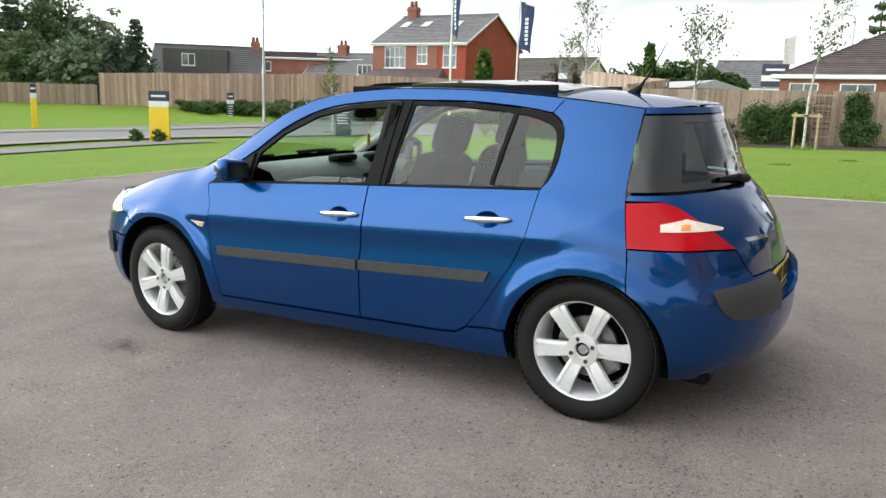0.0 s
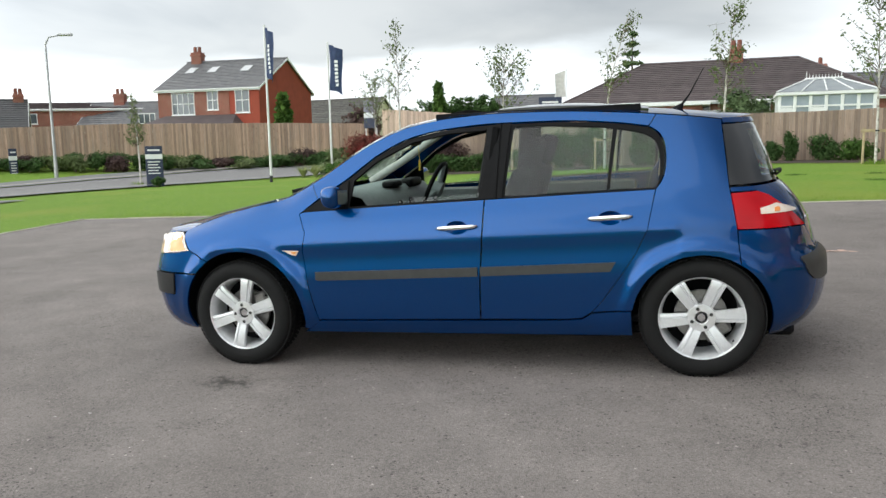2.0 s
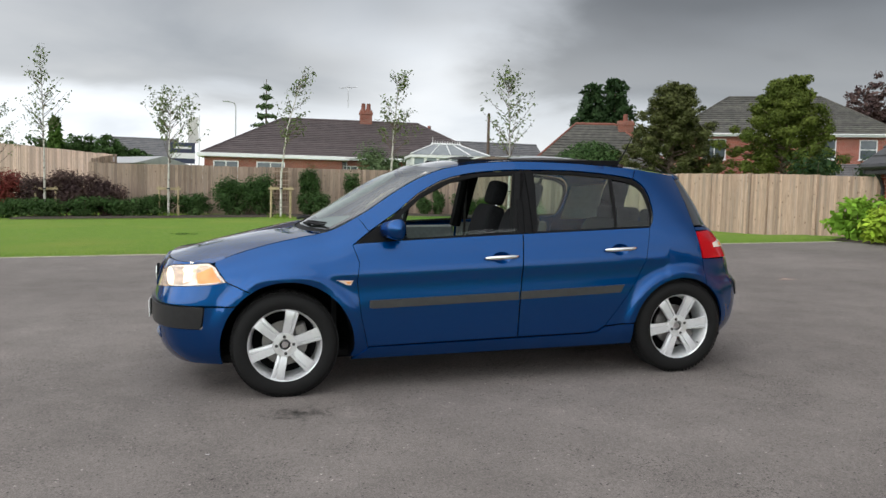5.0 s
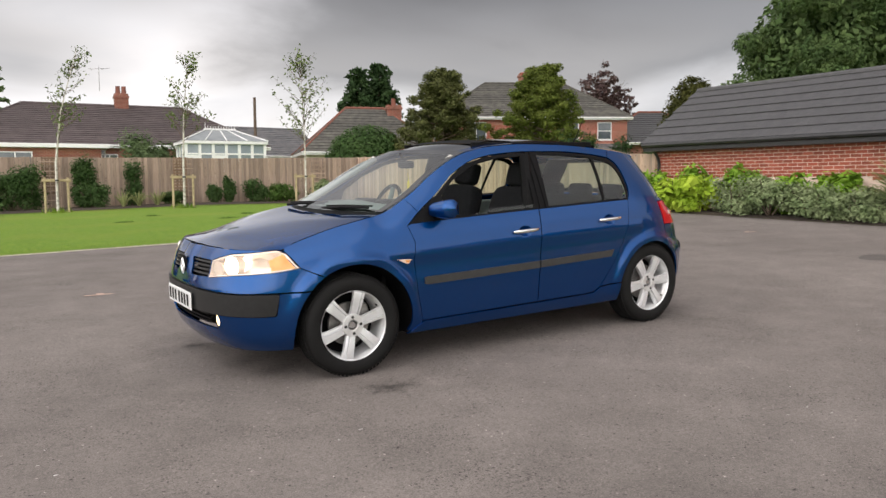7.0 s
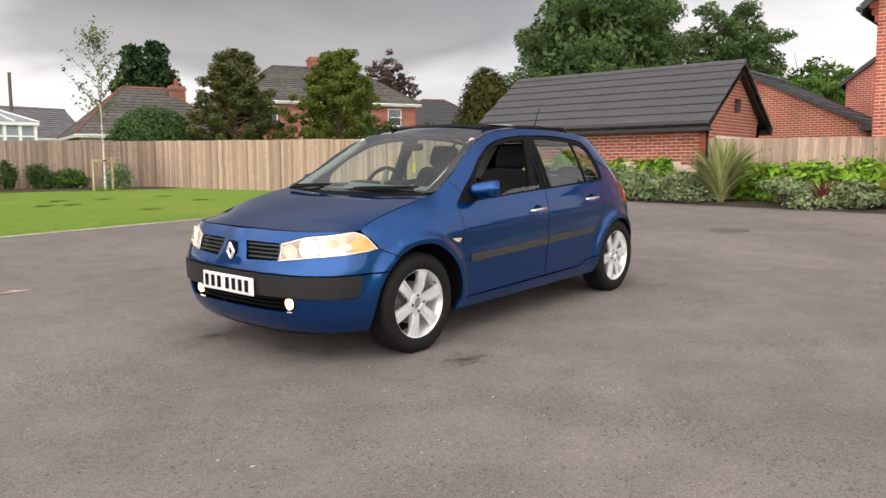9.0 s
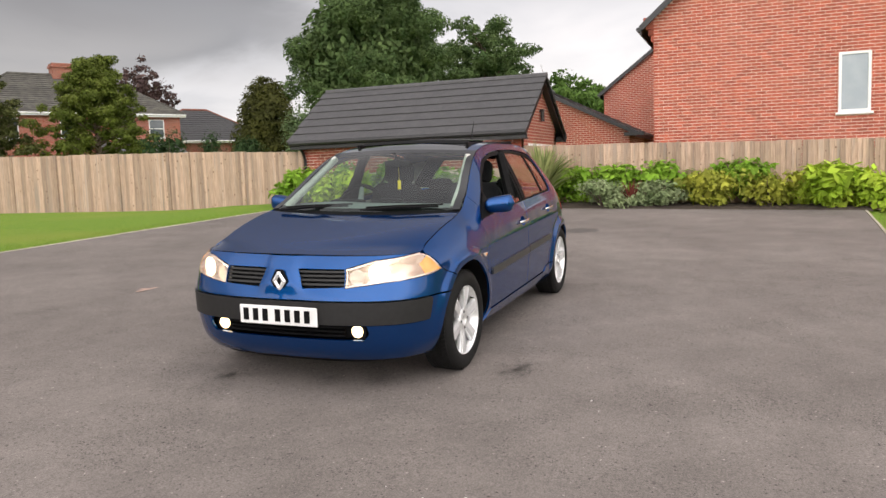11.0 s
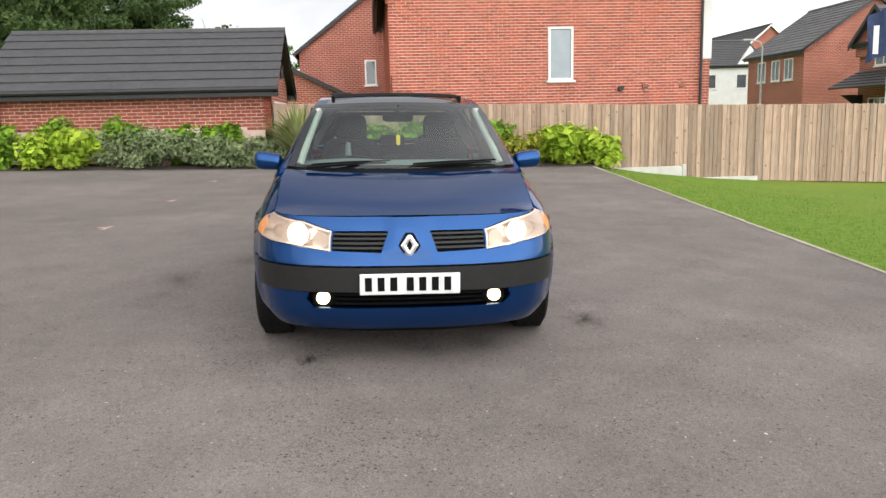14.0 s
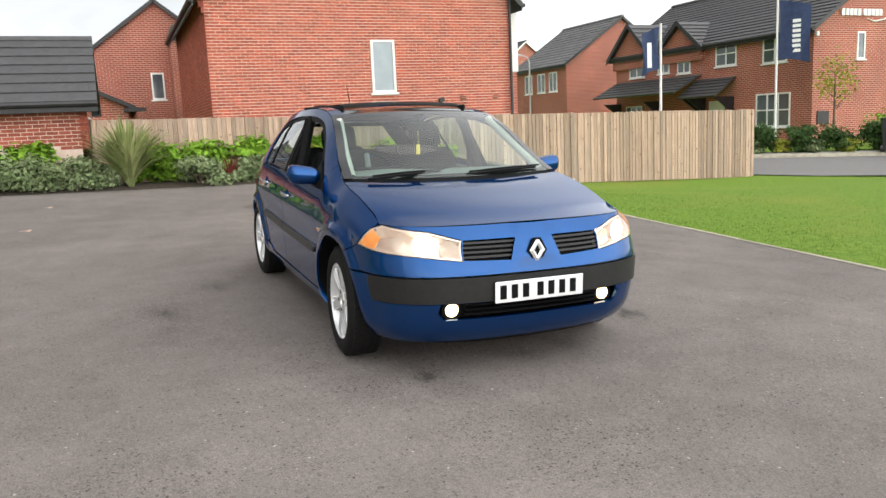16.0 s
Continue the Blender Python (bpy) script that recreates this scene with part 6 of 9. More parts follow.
def totem(x, y, h, w, yaw, label, low, name="totem_sign", depth=0.12, bars=True):
    """A slim upright sign: dark head, white band, lower panel, with writing as bars."""
    z = gz(x, y)
    top = thing(name, label, "sign", pose(x, y, z, 0, 0, yaw))
    part("panel", Geo().box(-w / 2, w / 2, -depth / 2, depth / 2, -0.05, h * 0.68, 0.01), low, top)
    part("head", Geo().box(-w / 2, w / 2, -depth / 2 - 0.004, depth / 2 + 0.004, h * 0.8, h, 0.01), M_NAVY, top)
    part("band", Geo().box(-w / 2, w / 2, -depth / 2 - 0.003, depth / 2 + 0.003, h * 0.68 + 0.002, h * 0.8 - 0.002, 0.006), M_WHITE, top, "white band")
    for s in (-1, 1):
        yb = s * (depth / 2 + 0.008)
        part("letter_bar", Geo().box(-w * 0.36, w * 0.36, yb - 0.003, yb + 0.003, h * 0.88, h * 0.92), M_WHITE, top, "white lettering as a plain bar")
        if bars:
            for i in range(5):
                part("letter_bar", Geo().box(-w * 0.38, w * (0.35 - 0.12 * (i % 2)), yb - 0.003, yb + 0.003, h * (0.60 - 0.07 * i), h * (0.625 - 0.07 * i)), M_WHITE, top, "white lettering as a plain bar")
    return top


totem(-18.1, 13.1, 1.58, 0.62, 35, "yellow, white and navy totem sign by the path", M_YELLOW, bars=False)
totem(-17.1, 21.3, 1.55, 0.62, 28, "navy totem sign with white text bars", M_NAVY)
totem(-26.3, 24.2, 1.65, 0.32, 60, "slim dark totem sign across the road", M_NAVY)
totem(-27.3, 14.7, 1.75, 0.22, 60, "slim yellow marker sign across the road", M_YELLOW, bars=False)
for x, y in ((-17.6, 12.7), (-18.3, 12.4), (-16.7, 20.8)):
    shrub(x, y, 0.55, 0.55, 0.4, M_LEAF_HEDGE, "small clipped round shrub at the sign's foot", 240 + int(x * 10) % 7, count=500, size=0.035)
sg = thing("site_sign", "white and navy site sign board on posts", "sign", pose(-5.6, 53.8, 0))
part("board", Geo().box(-0.85, 0.85, -0.05, 0.05, 3.36, 3.75, 0.01), M_WHITE, sg)
part("foot_board", Geo().box(-0.85, 0.85, -0.05, 0.05, 3.0, 3.356, 0.01), M_NAVY, sg)
part("head", Geo().box(-0.85, 0.85, -0.06, 0.06, 3.752, 4.5, 0.01), M_NAVY, sg)
part("lettering", Geo().box(-0.6, 0.6, -0.075, -0.062, 4.05, 4.2), M_WHITE, sg)
for s in (-0.6, 0.6):
    part("post", Geo().cyl((s, 0.06, -0.3), (s, 0.06, 3.1), 0.05), M_METAL_GREY, sg)
rs = thing("notice_board", "grey, white and navy notice board on two posts", "sign", pose(-12.6, 33.5, 0, 0, 0, -8))
part("panel", Geo().box(-0.36, 0.36, -0.04, 0.04, 2.1, 2.62, 0.01), M_NAVY, rs, "navy panel")
part("band", Geo().box(-0.36, 0.36, -0.045, 0.045, 2.625, 2.9, 0.01), M_WHITE, rs, "white band")
part("head", Geo().box(-0.36, 0.36, -0.04, 0.04, 2.905, 3.55, 0.01), mat("grey_board_print", (0.16, 0.16, 0.20), (0.26, 0.26, 0.31), rough=0.5, scale=3), rs, "grey printed panel")
for s in (-0.31, 0.31):
    part("post", Geo().cyl((s, 0.08, -0.2), (s, 0.08, 3.4), 0.035), M_POLE_WHITE, rs)

# ---- the car ----
def paint(name, pigment, flake):
    """Metallic car paint: pigment and fine flakes under a glossy clear coat whose mirror grows at grazing angles."""
    m = bpy.data.materials.new(name)
    m.use_nodes = True
    n, l = m.node_tree.nodes, m.node_tree.links
    n.remove(n["Principled BSDF"])
    tc, grain, tone = n.new("ShaderNodeTexCoord"), n.new("ShaderNodeTexNoise"), n.new("ShaderNodeMapRange")
    grain.inputs["Scale"].default_value, grain.inputs["Detail"].default_value = 900.0, 2.0
    tone.inputs[1].default_value, tone.inputs[2].default_value, tone.inputs[3].default_value, tone.inputs[4].default_value = 0.3, 0.7, 0.85, 1.15
    hv = n.new("ShaderNodeHueSaturation")
    hv.inputs["Color"].default_value = (*flake, 1)
    l.new(tc.outputs["Object"], grain.inputs["Vector"]), l.new(grain.outputs[0], tone.inputs[0]), l.new(tone.outputs[0], hv.inputs["Value"])
    dif, met, base = n.new("ShaderNodeBsdfDiffuse"), n.new("ShaderNodeBsdfGlossy"), n.new("ShaderNodeMixShader")
    dif.inputs[0].default_value = (*pigment, 1)
    l.new(hv.outputs[0], met.inputs[0])
    met.inputs["Roughness"].default_value = 0.30
    base.inputs[0].default_value = 0.78
    l.new(dif.outputs[0], base.inputs[1]), l.new(met.outputs[0], base.inputs[2])
    coat, fr, mx, film, pw, gain_ = (n.new(k) for k in ("ShaderNodeBsdfGlossy", "ShaderNodeLayerWeight", "ShaderNodeMixShader", "ShaderNodeTexNoise", "ShaderNodeMath", "ShaderNodeMapRange"))
    coat.inputs[0].default_value, coat.inputs["Roughness"].default_value = (1, 1, 1, 1), 0.02
    fr.inputs[0].default_value = 0.5
    pw.operation, pw.inputs[1].default_value = "POWER", 4.4
    gain_.inputs[3].default_value, gain_.inputs[4].default_value = 0.030, 0.98
    l.new(fr.outputs["Facing"], pw.inputs[0]), l.new(pw.outputs[0], gain_.inputs[0])
    dust = n.new("ShaderNodeMapRange")  # a thin uneven film of dust dulls the gloss here and there
    film.inputs["Scale"].default_value, film.inputs["Detail"].default_value = 2.2, 6.0
    dust.inputs[1].default_value, dust.inputs[2].default_value, dust.inputs[3].default_value, dust.inputs[4].default_value = 0.35, 0.7, 0.012, 0.06
    l.new(tc.outputs["Object"], film.inputs["Vector"]), l.new(film.outputs[0], dust.inputs[0]), l.new(dust.outputs[0], coat.inputs["Roughness"])
    l.new(gain_.outputs[0], mx.inputs[0]), l.new(base.outputs[0], mx.inputs[1]), l.new(coat.outputs[0], mx.inputs[2]), l.new(mx.outputs[0], n["Material Output"].inputs[0])
    return m


M_BLUE = paint("metallic_blue_paint", (0.0004, 0.028, 0.146), (0.0010, 0.062, 0.224))
M_TRIM = mat("grey_bumper_plastic", (0.030, 0.0305, 0.030), (0.038, 0.0385, 0.038), rough=0.42, spec=0.4, scale=30, bump=0.04, bscale=400)
M_TRIM_DARK = mat("dark_bumper_plastic", (0.0125, 0.0125, 0.013), (0.017, 0.017, 0.0175), rough=0.42, spec=0.35, scale=30, bump=0.04, bscale=400)
M_BLACK = mat("black_plastic", (0.004, 0.004, 0.0045), (0.006, 0.006, 0.0065), spec=0.1, rough=0.55, scale=30, bump=0.05, bscale=300)
M_GLOSSBLACK = mat("gloss_black_glass", (0.006, 0.006, 0.007), (0.009, 0.009, 0.01), rough=0.05, scale=3, coat=1.0)
M_RUBBER = mat("tyre_rubber", (0.006, 0.006, 0.006), (0.007, 0.007, 0.0068), spec=0.25, rough=0.75, scale=25, bump=0.15, bscale=200)
M_ALLOY = mat("silver_alloy", (0.80, 0.81, 0.82), (0.73, 0.74, 0.75), rough=0.30, metal=0.5, scale=40, c3=(0.6, 0.59, 0.57), s3=5)
M_CHROME = mat("satin_chrome", (0.85, 0.86, 0.87), (0.8, 0.81, 0.82), rough=0.12, metal=1.0, scale=5)
M_DISC = mat("brake_disc_steel", (0.2, 0.19, 0.18), (0.26, 0.25, 0.24), rough=0.4, metal=0.8, scale=60)
M_GLASS = glass_mat("car_window_glass", (0.83, 0.97, 0.90), 0.90)
M_GLASS_DARK = glass_mat("tinted_rear_glass", (0.84, 0.93, 0.89), 0.80)


def tint_film(m, color, amount):
    """A share of plain diffuse colour mixed over clear glazing."""
    n, l = m.node_tree.nodes, m.node_tree.links
    dif, mx = n.new("ShaderNodeBsdfDiffuse"), n.new("ShaderNodeMixShader")
    dif.inputs[0].default_value, mx.inputs[0].default_value = (*color, 1), amount
    out_ = n["Material Output"].inputs[0]
    src = out_.links[0].from_socket
    l.new(src, mx.inputs[1]), l.new(dif.outputs[0], mx.inputs[2]), l.new(mx.outputs[0], out_)


M_RED = mat("red_lamp_lens", (0.44, 0.002, 0.008), (0.34, 0.0015, 0.006), rough=0.1, scale=4, coat=0.12, spec=0.2)
M_AMBER = mat("amber_lamp_lens", (0.83, 0.26, 0.05), (0.86, 0.36, 0.10), rough=0.1, scale=10, coat=0.6)
M_CLEARLENS = mat("clear_lamp_lens", (0.75, 0.6, 0.5), (0.8, 0.72, 0.62), rough=0.1, scale=30, coat=0.8)
M_LENS = glass_mat("headlamp_lens", (0.97, 0.97, 0.95), 0.97)
# peach film paints the lit lamp's warm glow into the clear lens
tint_film(M_LENS, (0.86, 0.63, 0.49), 0.19)
M_REFLECTOR = mat("lamp_reflector", (0.93, 0.87, 0.81), (0.87, 0.79, 0.71), rough=0.22, metal=0.65, scale=14, bump=0.5, bscale=18)
M_PLATE_W = mat("white_plate", (0.75, 0.76, 0.76), (0.7, 0.71, 0.71), rough=0.35, scale=3)
M_PLATE_Y = mat("yellow_plate", (0.75, 0.5, 0.02), (0.7, 0.47, 0.02), rough=0.35, scale=3)
M_CLOTH = mat("dark_seat_cloth", (0.010, 0.010, 0.012), (0.016, 0.016, 0.018), spec=0.2, rough=0.9, scale=60, bump=0.3, bscale=300)
M_DASH = mat("grey_dash_plastic", (0.145, 0.168, 0.165), (0.18, 0.20, 0.197), rough=0.6, scale=40, bump=0.1, bscale=400)
M_HEADLINER = mat("pale_headlining", (0.42, 0.41, 0.39), (0.48, 0.47, 0.45), rough=0.95, scale=30)
M_BEAM = glow_mat("lit_headlamp_bulb", (1.0, 0.86, 0.64), 9.0)
M_FOG = glow_mat("lit_fog_lamp", (1.0, 0.74, 0.40), 2.8)


def curve(xs, ys):
    """A smooth interpolant through points, with no overshoot (monotone cubic)."""
    xs, ys = np.array(xs, float), np.array(ys, float)
    h, d = np.diff(xs), np.diff(ys) / np.diff(xs)
    m = np.r_[d[0], [(0 if a * b <= 0 else 2 * a * b / (a + b)) for a, b in zip(d, d[1:])], d[-1]]

    def at(v):
        v = min(max(v, xs[0]), xs[-1])
        i = min(max(int(np.searchsorted(xs, v)) - 1, 0), len(h) - 1)
        t = (v - xs[i]) / h[i]
        a, b, c, e = (1 + 2 * t) * (1 - t) ** 2, t * (1 - t) ** 2, t * t * (3 - 2 * t), t * t * (t - 1)
        return float(a * ys[i] + b * h[i] * m[i] + c * ys[i + 1] + e * h[i] * m[i + 1])

    return at


# plan outline at bumper height: from the nose round the side to the tail
PLAN_X = [-2.115, -2.105, -2.065, -1.985, -1.87, -1.74, -1.6, -1.45, -1.3, 0.0, 1.3, 1.45, 1.6, 1.75, 1.85, 1.93, 1.99, 2.027, 2.04]
PLAN_Y = [0.0, 0.26, 0.50, 0.675, 0.775, 0.825, 0.848, 0.862, 0.872, 0.874, 0.872, 0.862, 0.835, 0.775, 0.69, 0.56, 0.40, 0.2, 0.0]
_t = np.r_[0, np.cumsum(np.hypot(np.diff(PLAN_X), np.diff(PLAN_Y)))]
_px, _py = curve(_t, PLAN_X), curve(_t, PLAN_Y)
_s = np.linspace(0, _t[-1], 900)
_plan = np.array([(_px(t), _py(t)) for t in _s])
_arc = np.r_[0, np.cumsum(np.hypot(*np.diff(_plan, axis=0).T))]
ARC = float(_arc[-1])


def plan(a):
    """Plan point at arc length a from the nose."""
    return float(np.interp(a, _arc, _plan[:, 0])), float(np.interp(a, _arc, _plan[:, 1]))


def plan_y(x):
    return float(np.interp(x, _plan[:, 0], _plan[:, 1]))


nose_in = curve([0.18, 0.22, 0.28, 0.36, 0.44, 0.56, 0.62, 0.67, 0.72, 0.76, 0.81, 0.86, 1.5], [0.12, 0.075, 0.035, 0.012, 0, 0.0, 0.018, 0.036, 0.05, 0.068, 0.105, 0.165, 0.17])
tail_in = curve([0.18, 0.22, 0.28, 0.36, 0.46, 0.58, 0.63, 0.70, 0.76, 0.85, 0.90, 0.95, 0.985, 1.03, 1.1, 1.2, 1.31, 1.38, 1.5], [0.15, 0.10, 0.045, 0.012, 0, 0.008, 0.055, 0.075, 0.095, 0.14, 0.175, 0.215, 0.255, 0.275, 0.295, 0.335, 0.385, 0.425, 0.5])
low_y = curve([0.15, 0.20, 0.24, 0.30, 0.45, 0.55, 0.66], [0.76, 0.81, 0.835, 0.855, 0.868, 0.874, 0.873])
# the shoulder and roof rail: height and half-width along the car
EDGE_X = [-2.0, -1.76, -1.6, -1.4, -1.2, -1.05, -0.813, -0.633, -0.455, -0.28, -0.05, 0.23, 0.56, 0.9, 1.22, 1.475, 1.7]
edge_z = curve(EDGE_X, [0.76, 0.80, 0.853, 0.912, 0.955, 0.984, 1.10, 1.215, 1.312, 1.375, 1.412, 1.426, 1.420, 1.398, 1.366, 1.332, 1.305])
edge_y = curve(EDGE_X, [0.83, 0.80, 0.765, 0.748, 0.74, 0.73, 0.695, 0.655, 0.62, 0.592, 0.575, 0.57, 0.57, 0.57, 0.57, 0.57, 0.57])


def belt_z(x):
    return 0.953 + 0.034 * max(-1.1, min(1.5, x))


ARCH = ((-1.297, 0.305, 0.392), (1.3125, 0.30, 0.352))


def section(x, z):
    """Half-width of the body at x and height z, before the plan's corners."""
    if z <= 0.66:
        y = low_y(z)
    else:
        ze, ye, zb, yb = edge_z(x), edge_y(x), belt_z(x), 0.82
        if z <= zb:
            cab = 0.873 - (0.873 - yb) * ((z - 0.66) / (zb - 0.66)) ** 2.2
        else:
            t = (z - zb) / max(0.05, ze - zb)
            cab = yb + (ye - yb) * t + 0.05 * t * (1 - t)
        t = min(1.0, (z - 0.66) / max(0.05, ze - 0.66))
        fend = ye + (0.873 - ye) * (1 - t ** 2.8)
        w = smoothstep(-1.1, -0.8, x)
        y = cab * w + fend * (1 - w)
    for cx, cz, r in ARCH:
        q = math.hypot(x - cx, z - cz)
        y += (0.011 * smoothstep(r + 0.105, r + 0.04, q) + 0.012 * smoothstep(r + 0.066, r + 0.044, q)) * smoothstep(0.2, 0.4, z)
    # waist crease along the doors
    if -1.5 < x < 1.2 and z < 0.95:
        c = 0.755 + 0.028 * x
        y += 0.006 * math.exp(-(((z - c) / 0.028) ** 2)) - 0.005 * math.exp(-(((z - c + 0.09) / 0.06) ** 2))
    return y


def shrink(x, z):
    return (2.115 - nose_in(z)) / 2.115 if x < 0 else (2.04 - tail_in(z)) / 2.04


def side_point(x, z):
    """A point of the left-hand skin, y counted outwards."""
    return x, plan_y(x / shrink(x, z)) / 0.874 * section(x, z), z


def end_point(v, z, front=True):
    """A point of the front or tail skin: v is the arc length from the centre line, to either side."""
    px, py = plan(abs(v) if front else ARC - abs(v))
    x = px * shrink(px, z)
    return x, math.copysign(py / 0.874 * section(x, z), v), z


def v_at_x(x, z, front=True):
    """The arc length from the centre line at which the skin reaches x."""
    a = float(np.interp(x / shrink(x, z), _plan[:, 0], _arc))
    return a if front else ARC - a


def v_at_y(y, z, front=True):
    lo, hi = 0.0, 0.95
    for _ in range(30):
        m = (lo + hi) / 2
        lo, hi = (m, hi) if end_point(m, z, front)[1] < y else (lo, m)
    return lo


from mathutils.geometry import delaunay_2d_cdt


def inside(p, poly):
    x, y = p
    hit = False
    for (x0, y0), (x1, y1) in zip(poly, poly[1:] + poly[:1]):
        if (y0 > y) != (y1 > y) and x < (x1 - x0) * (y - y0) / (y1 - y0) + x0:
            hit = not hit
    return hit


def dense(poly, step):
    out = []
    for (x0, y0), (x1, y1) in zip(poly, poly[1:] + poly[:1]):
        n = max(1, math.ceil(math.hypot(x1 - x0, y1 - y0) / step))
        out += [(x0 + (x1 - x0) * i / n, y0 + (y1 - y0) * i / n) for i in range(n)]
    return out


def inset(poly, by):
    n = len(poly)
    area = sum(a[0] * b[1] - b[0] * a[1] for a, b in zip(poly, poly[1:] + poly[:1]))
    s = 1 if area > 0 else -1
    out = []
    for i in range(n):
        (ax, ay), (bx, by_), (cx, cy) = poly[i - 1], poly[i], poly[(i + 1) % n]
        d = Vector((cx - ax, cy - ay))
        d = d.normalized() if d.length else Vector((1, 0))
        out.append((bx - d.y * by * s, by_ + d.x * by * s))
    return out


def panel(poly, skin, step=0.035, gap=0.002, thick=0.014, holes=(), lift=0.0):
    """A curved sheet: a flat outline laid on a skin function, with folded edges. lift: how far it stands proud."""
    rings = [inset(dense(poly, step * 0.8), gap)] + [inset(dense(list(h), step * 0.8), -gap) for h in holes]
    pts, edges = [], []
    for ring in rings:
        k = len(pts)
        pts += ring
        edges += [(k + i, k + (i + 1) % len(ring)) for i in range(len(ring))]
    xs, ys = [p[0] for p in rings[0]], [p[1] for p in rings[0]]
    border = np.array(pts)
    y, row = min(ys) + step / 2, 0
    while y < max(ys):
        x = min(xs) + (step / 2 if row % 2 else step * 0.02)
        while x < max(xs):
            if inside((x, y), rings[0]) and not any(inside((x, y), h) for h in rings[1:]) and np.min(np.hypot(*(border - (x, y)).T)) > step * 0.45:
                pts.append((x, y))
            x += step
        y, row = y + step * 0.87, row + 1
    vs, _, fs, origs, _, _ = delaunay_2d_cdt([Vector(p) for p in pts], edges, [], 0, 1e-6)
    g = Geo()

    def at(p, depth=0.0):
        a = Vector(skin(p[0], p[1]))
        e = 0.004
        n = (Vector(skin(p[0] + e, p[1])) - Vector(skin(p[0] - e, p[1]))).cross(Vector(skin(p[0], p[1] + e)) - Vector(skin(p[0], p[1] - e)))
        n = n.normalized() if n.length else Vector((0, 0, 1))
        if n.dot(a - Vector((a.x * 0.8, 0, 0.6))) < 0:
            n = -n
        return a + n * (lift - depth)

    keep = []
    for f in fs:
        c = (sum(vs[i].x for i in f) / 3, sum(vs[i].y for i in f) / 3)
        if inside(c, rings[0]) and not any(inside(c, h) for h in rings[1:]):
            keep.append(f)
    g.v = [tuple(at(p)) for p in vs]
    g.f = [tuple(f) for f in keep]
    if thick:
        for ring in rings:
            k, n = len(g.v), len(ring)
            g.v += [tuple(at(p)) for p in ring] + [tuple(at(p, thick)) for p in ring]
            g.f += [(k + i, k + (i + 1) % n, k + n + (i + 1) % n, k + n + i) for i in range(n)]
    return g


def mirrored(skin, s):
    return lambda a, b: (lambda p: (p[0], p[1] * s, p[2]))(skin(a, b))


CAR = Matrix.Rotation(-math.atan(0.026), 4, "Y") @ Matrix.Rotation(math.atan(0.021), 4, "X")
car = thing("car", "metallic blue five-door hatchback with lit headlamps and open sunroof", "car", Matrix.Translation((0, 0, 0.014)) @ CAR)


def arc_pts(c, r, a0, a1, n=16):
    return [(c[0] + r * math.cos(radians(a0 + (a1 - a0) * i / n)), c[1] + r * math.sin(radians(a0 + (a1 - a0) * i / n))) for i in range(n + 1)]


def along(fn, x0, x1, n=14, dz=0.0):
    return [(x0 + (x1 - x0) * i / n, fn(x0 + (x1 - x0) * i / n) + dz) for i in range(n + 1)]


# outlines on the side, as x and height
A_POST = [(-0.905, 0.905), (-0.80, 0.985), (-0.62, 1.10), (-0.455, 1.222), (-0.25, 1.315), (-0.04, 1.352), (0.23, 1.368)]
roof_line = curve([p[0] for p in A_POST] + [0.55, 0.85, 1.05, 1.13], [p[1] for p in A_POST] + [1.366, 1.345, 1.315, 1.29])
WING = [(-1.643, 0.70), (-1.712, 0.80)] + along(edge_z, -1.70, -1.05, 12, -0.001) + along(edge_z, -1.0, -0.86, 4, -0.001) + [(-0.80, 0.985), (-0.905, 0.905), (-0.868, 0.80), (-0.885, 0.69), (-0.862, 0.48), (-0.82, 0.285), (-0.81, 0.225), (-0.925, 0.225)] + arc_pts(ARCH[0], ARCH[0][2], -5, 122, 20)
FRONT_DOOR = [(-0.905, 0.905)] + along(belt_z, -0.86, 0.186, 10) + [(0.184, 0.914), (0.172, 0.75), (0.152, 0.5), (0.146, 0.30), (-0.82, 0.285), (-0.862, 0.48), (-0.885, 0.69), (-0.868, 0.80)]
REAR_DOOR = along(belt_z, 0.19, 1.088, 8) + [(1.078, 0.941), (1.045, 0.785), (0.985, 0.66), (0.905, 0.54), (0.82, 0.42), (0.755, 0.345), (0.70, 0.312), (0.62, 0.305), (0.15, 0.30), (0.156, 0.5), (0.176, 0.75), (0.188, 0.914)]
SILL = [(-0.925, 0.205), (-0.81, 0.285), (0.15, 0.296), (0.62, 0.303), (0.70, 0.310), (0.755, 0.343), (0.96, 0.36), (0.965, 0.215)]
CORNER = [(1.088, 0.993), (1.116, 1.027), (1.131, 1.062), (1.139, 1.10), (1.1425, 1.15), (1.140, 1.205), (1.130, 1.245), (1.112, 1.275), (1.085, 1.297)]  # round end of the side windows
QUARTER = [(x + 0.002, z) for x, z in CORNER] + [(1.06, 1.313)] + along(edge_z, 1.1, 1.437, 6, -0.004) + [(1.440, 1.25), (1.446, 1.10), (1.452, 0.985), (1.457, 0.955), (1.485, 0.775), (1.492, 0.69), (1.499, 0.607)] + arc_pts(ARCH[1], ARCH[1][2], 57.5, 170, 22) + [(0.755, 0.345), (0.82, 0.42), (0.905, 0.54), (0.985, 0.66), (1.045, 0.785), (1.078, 0.941)]
RAIL = along(edge_z, -0.86, 1.1, 26, -0.003) + [(1.06, 1.315)] + along(roof_line, 1.05, -0.62, 22) + [(-0.80, 0.985)]
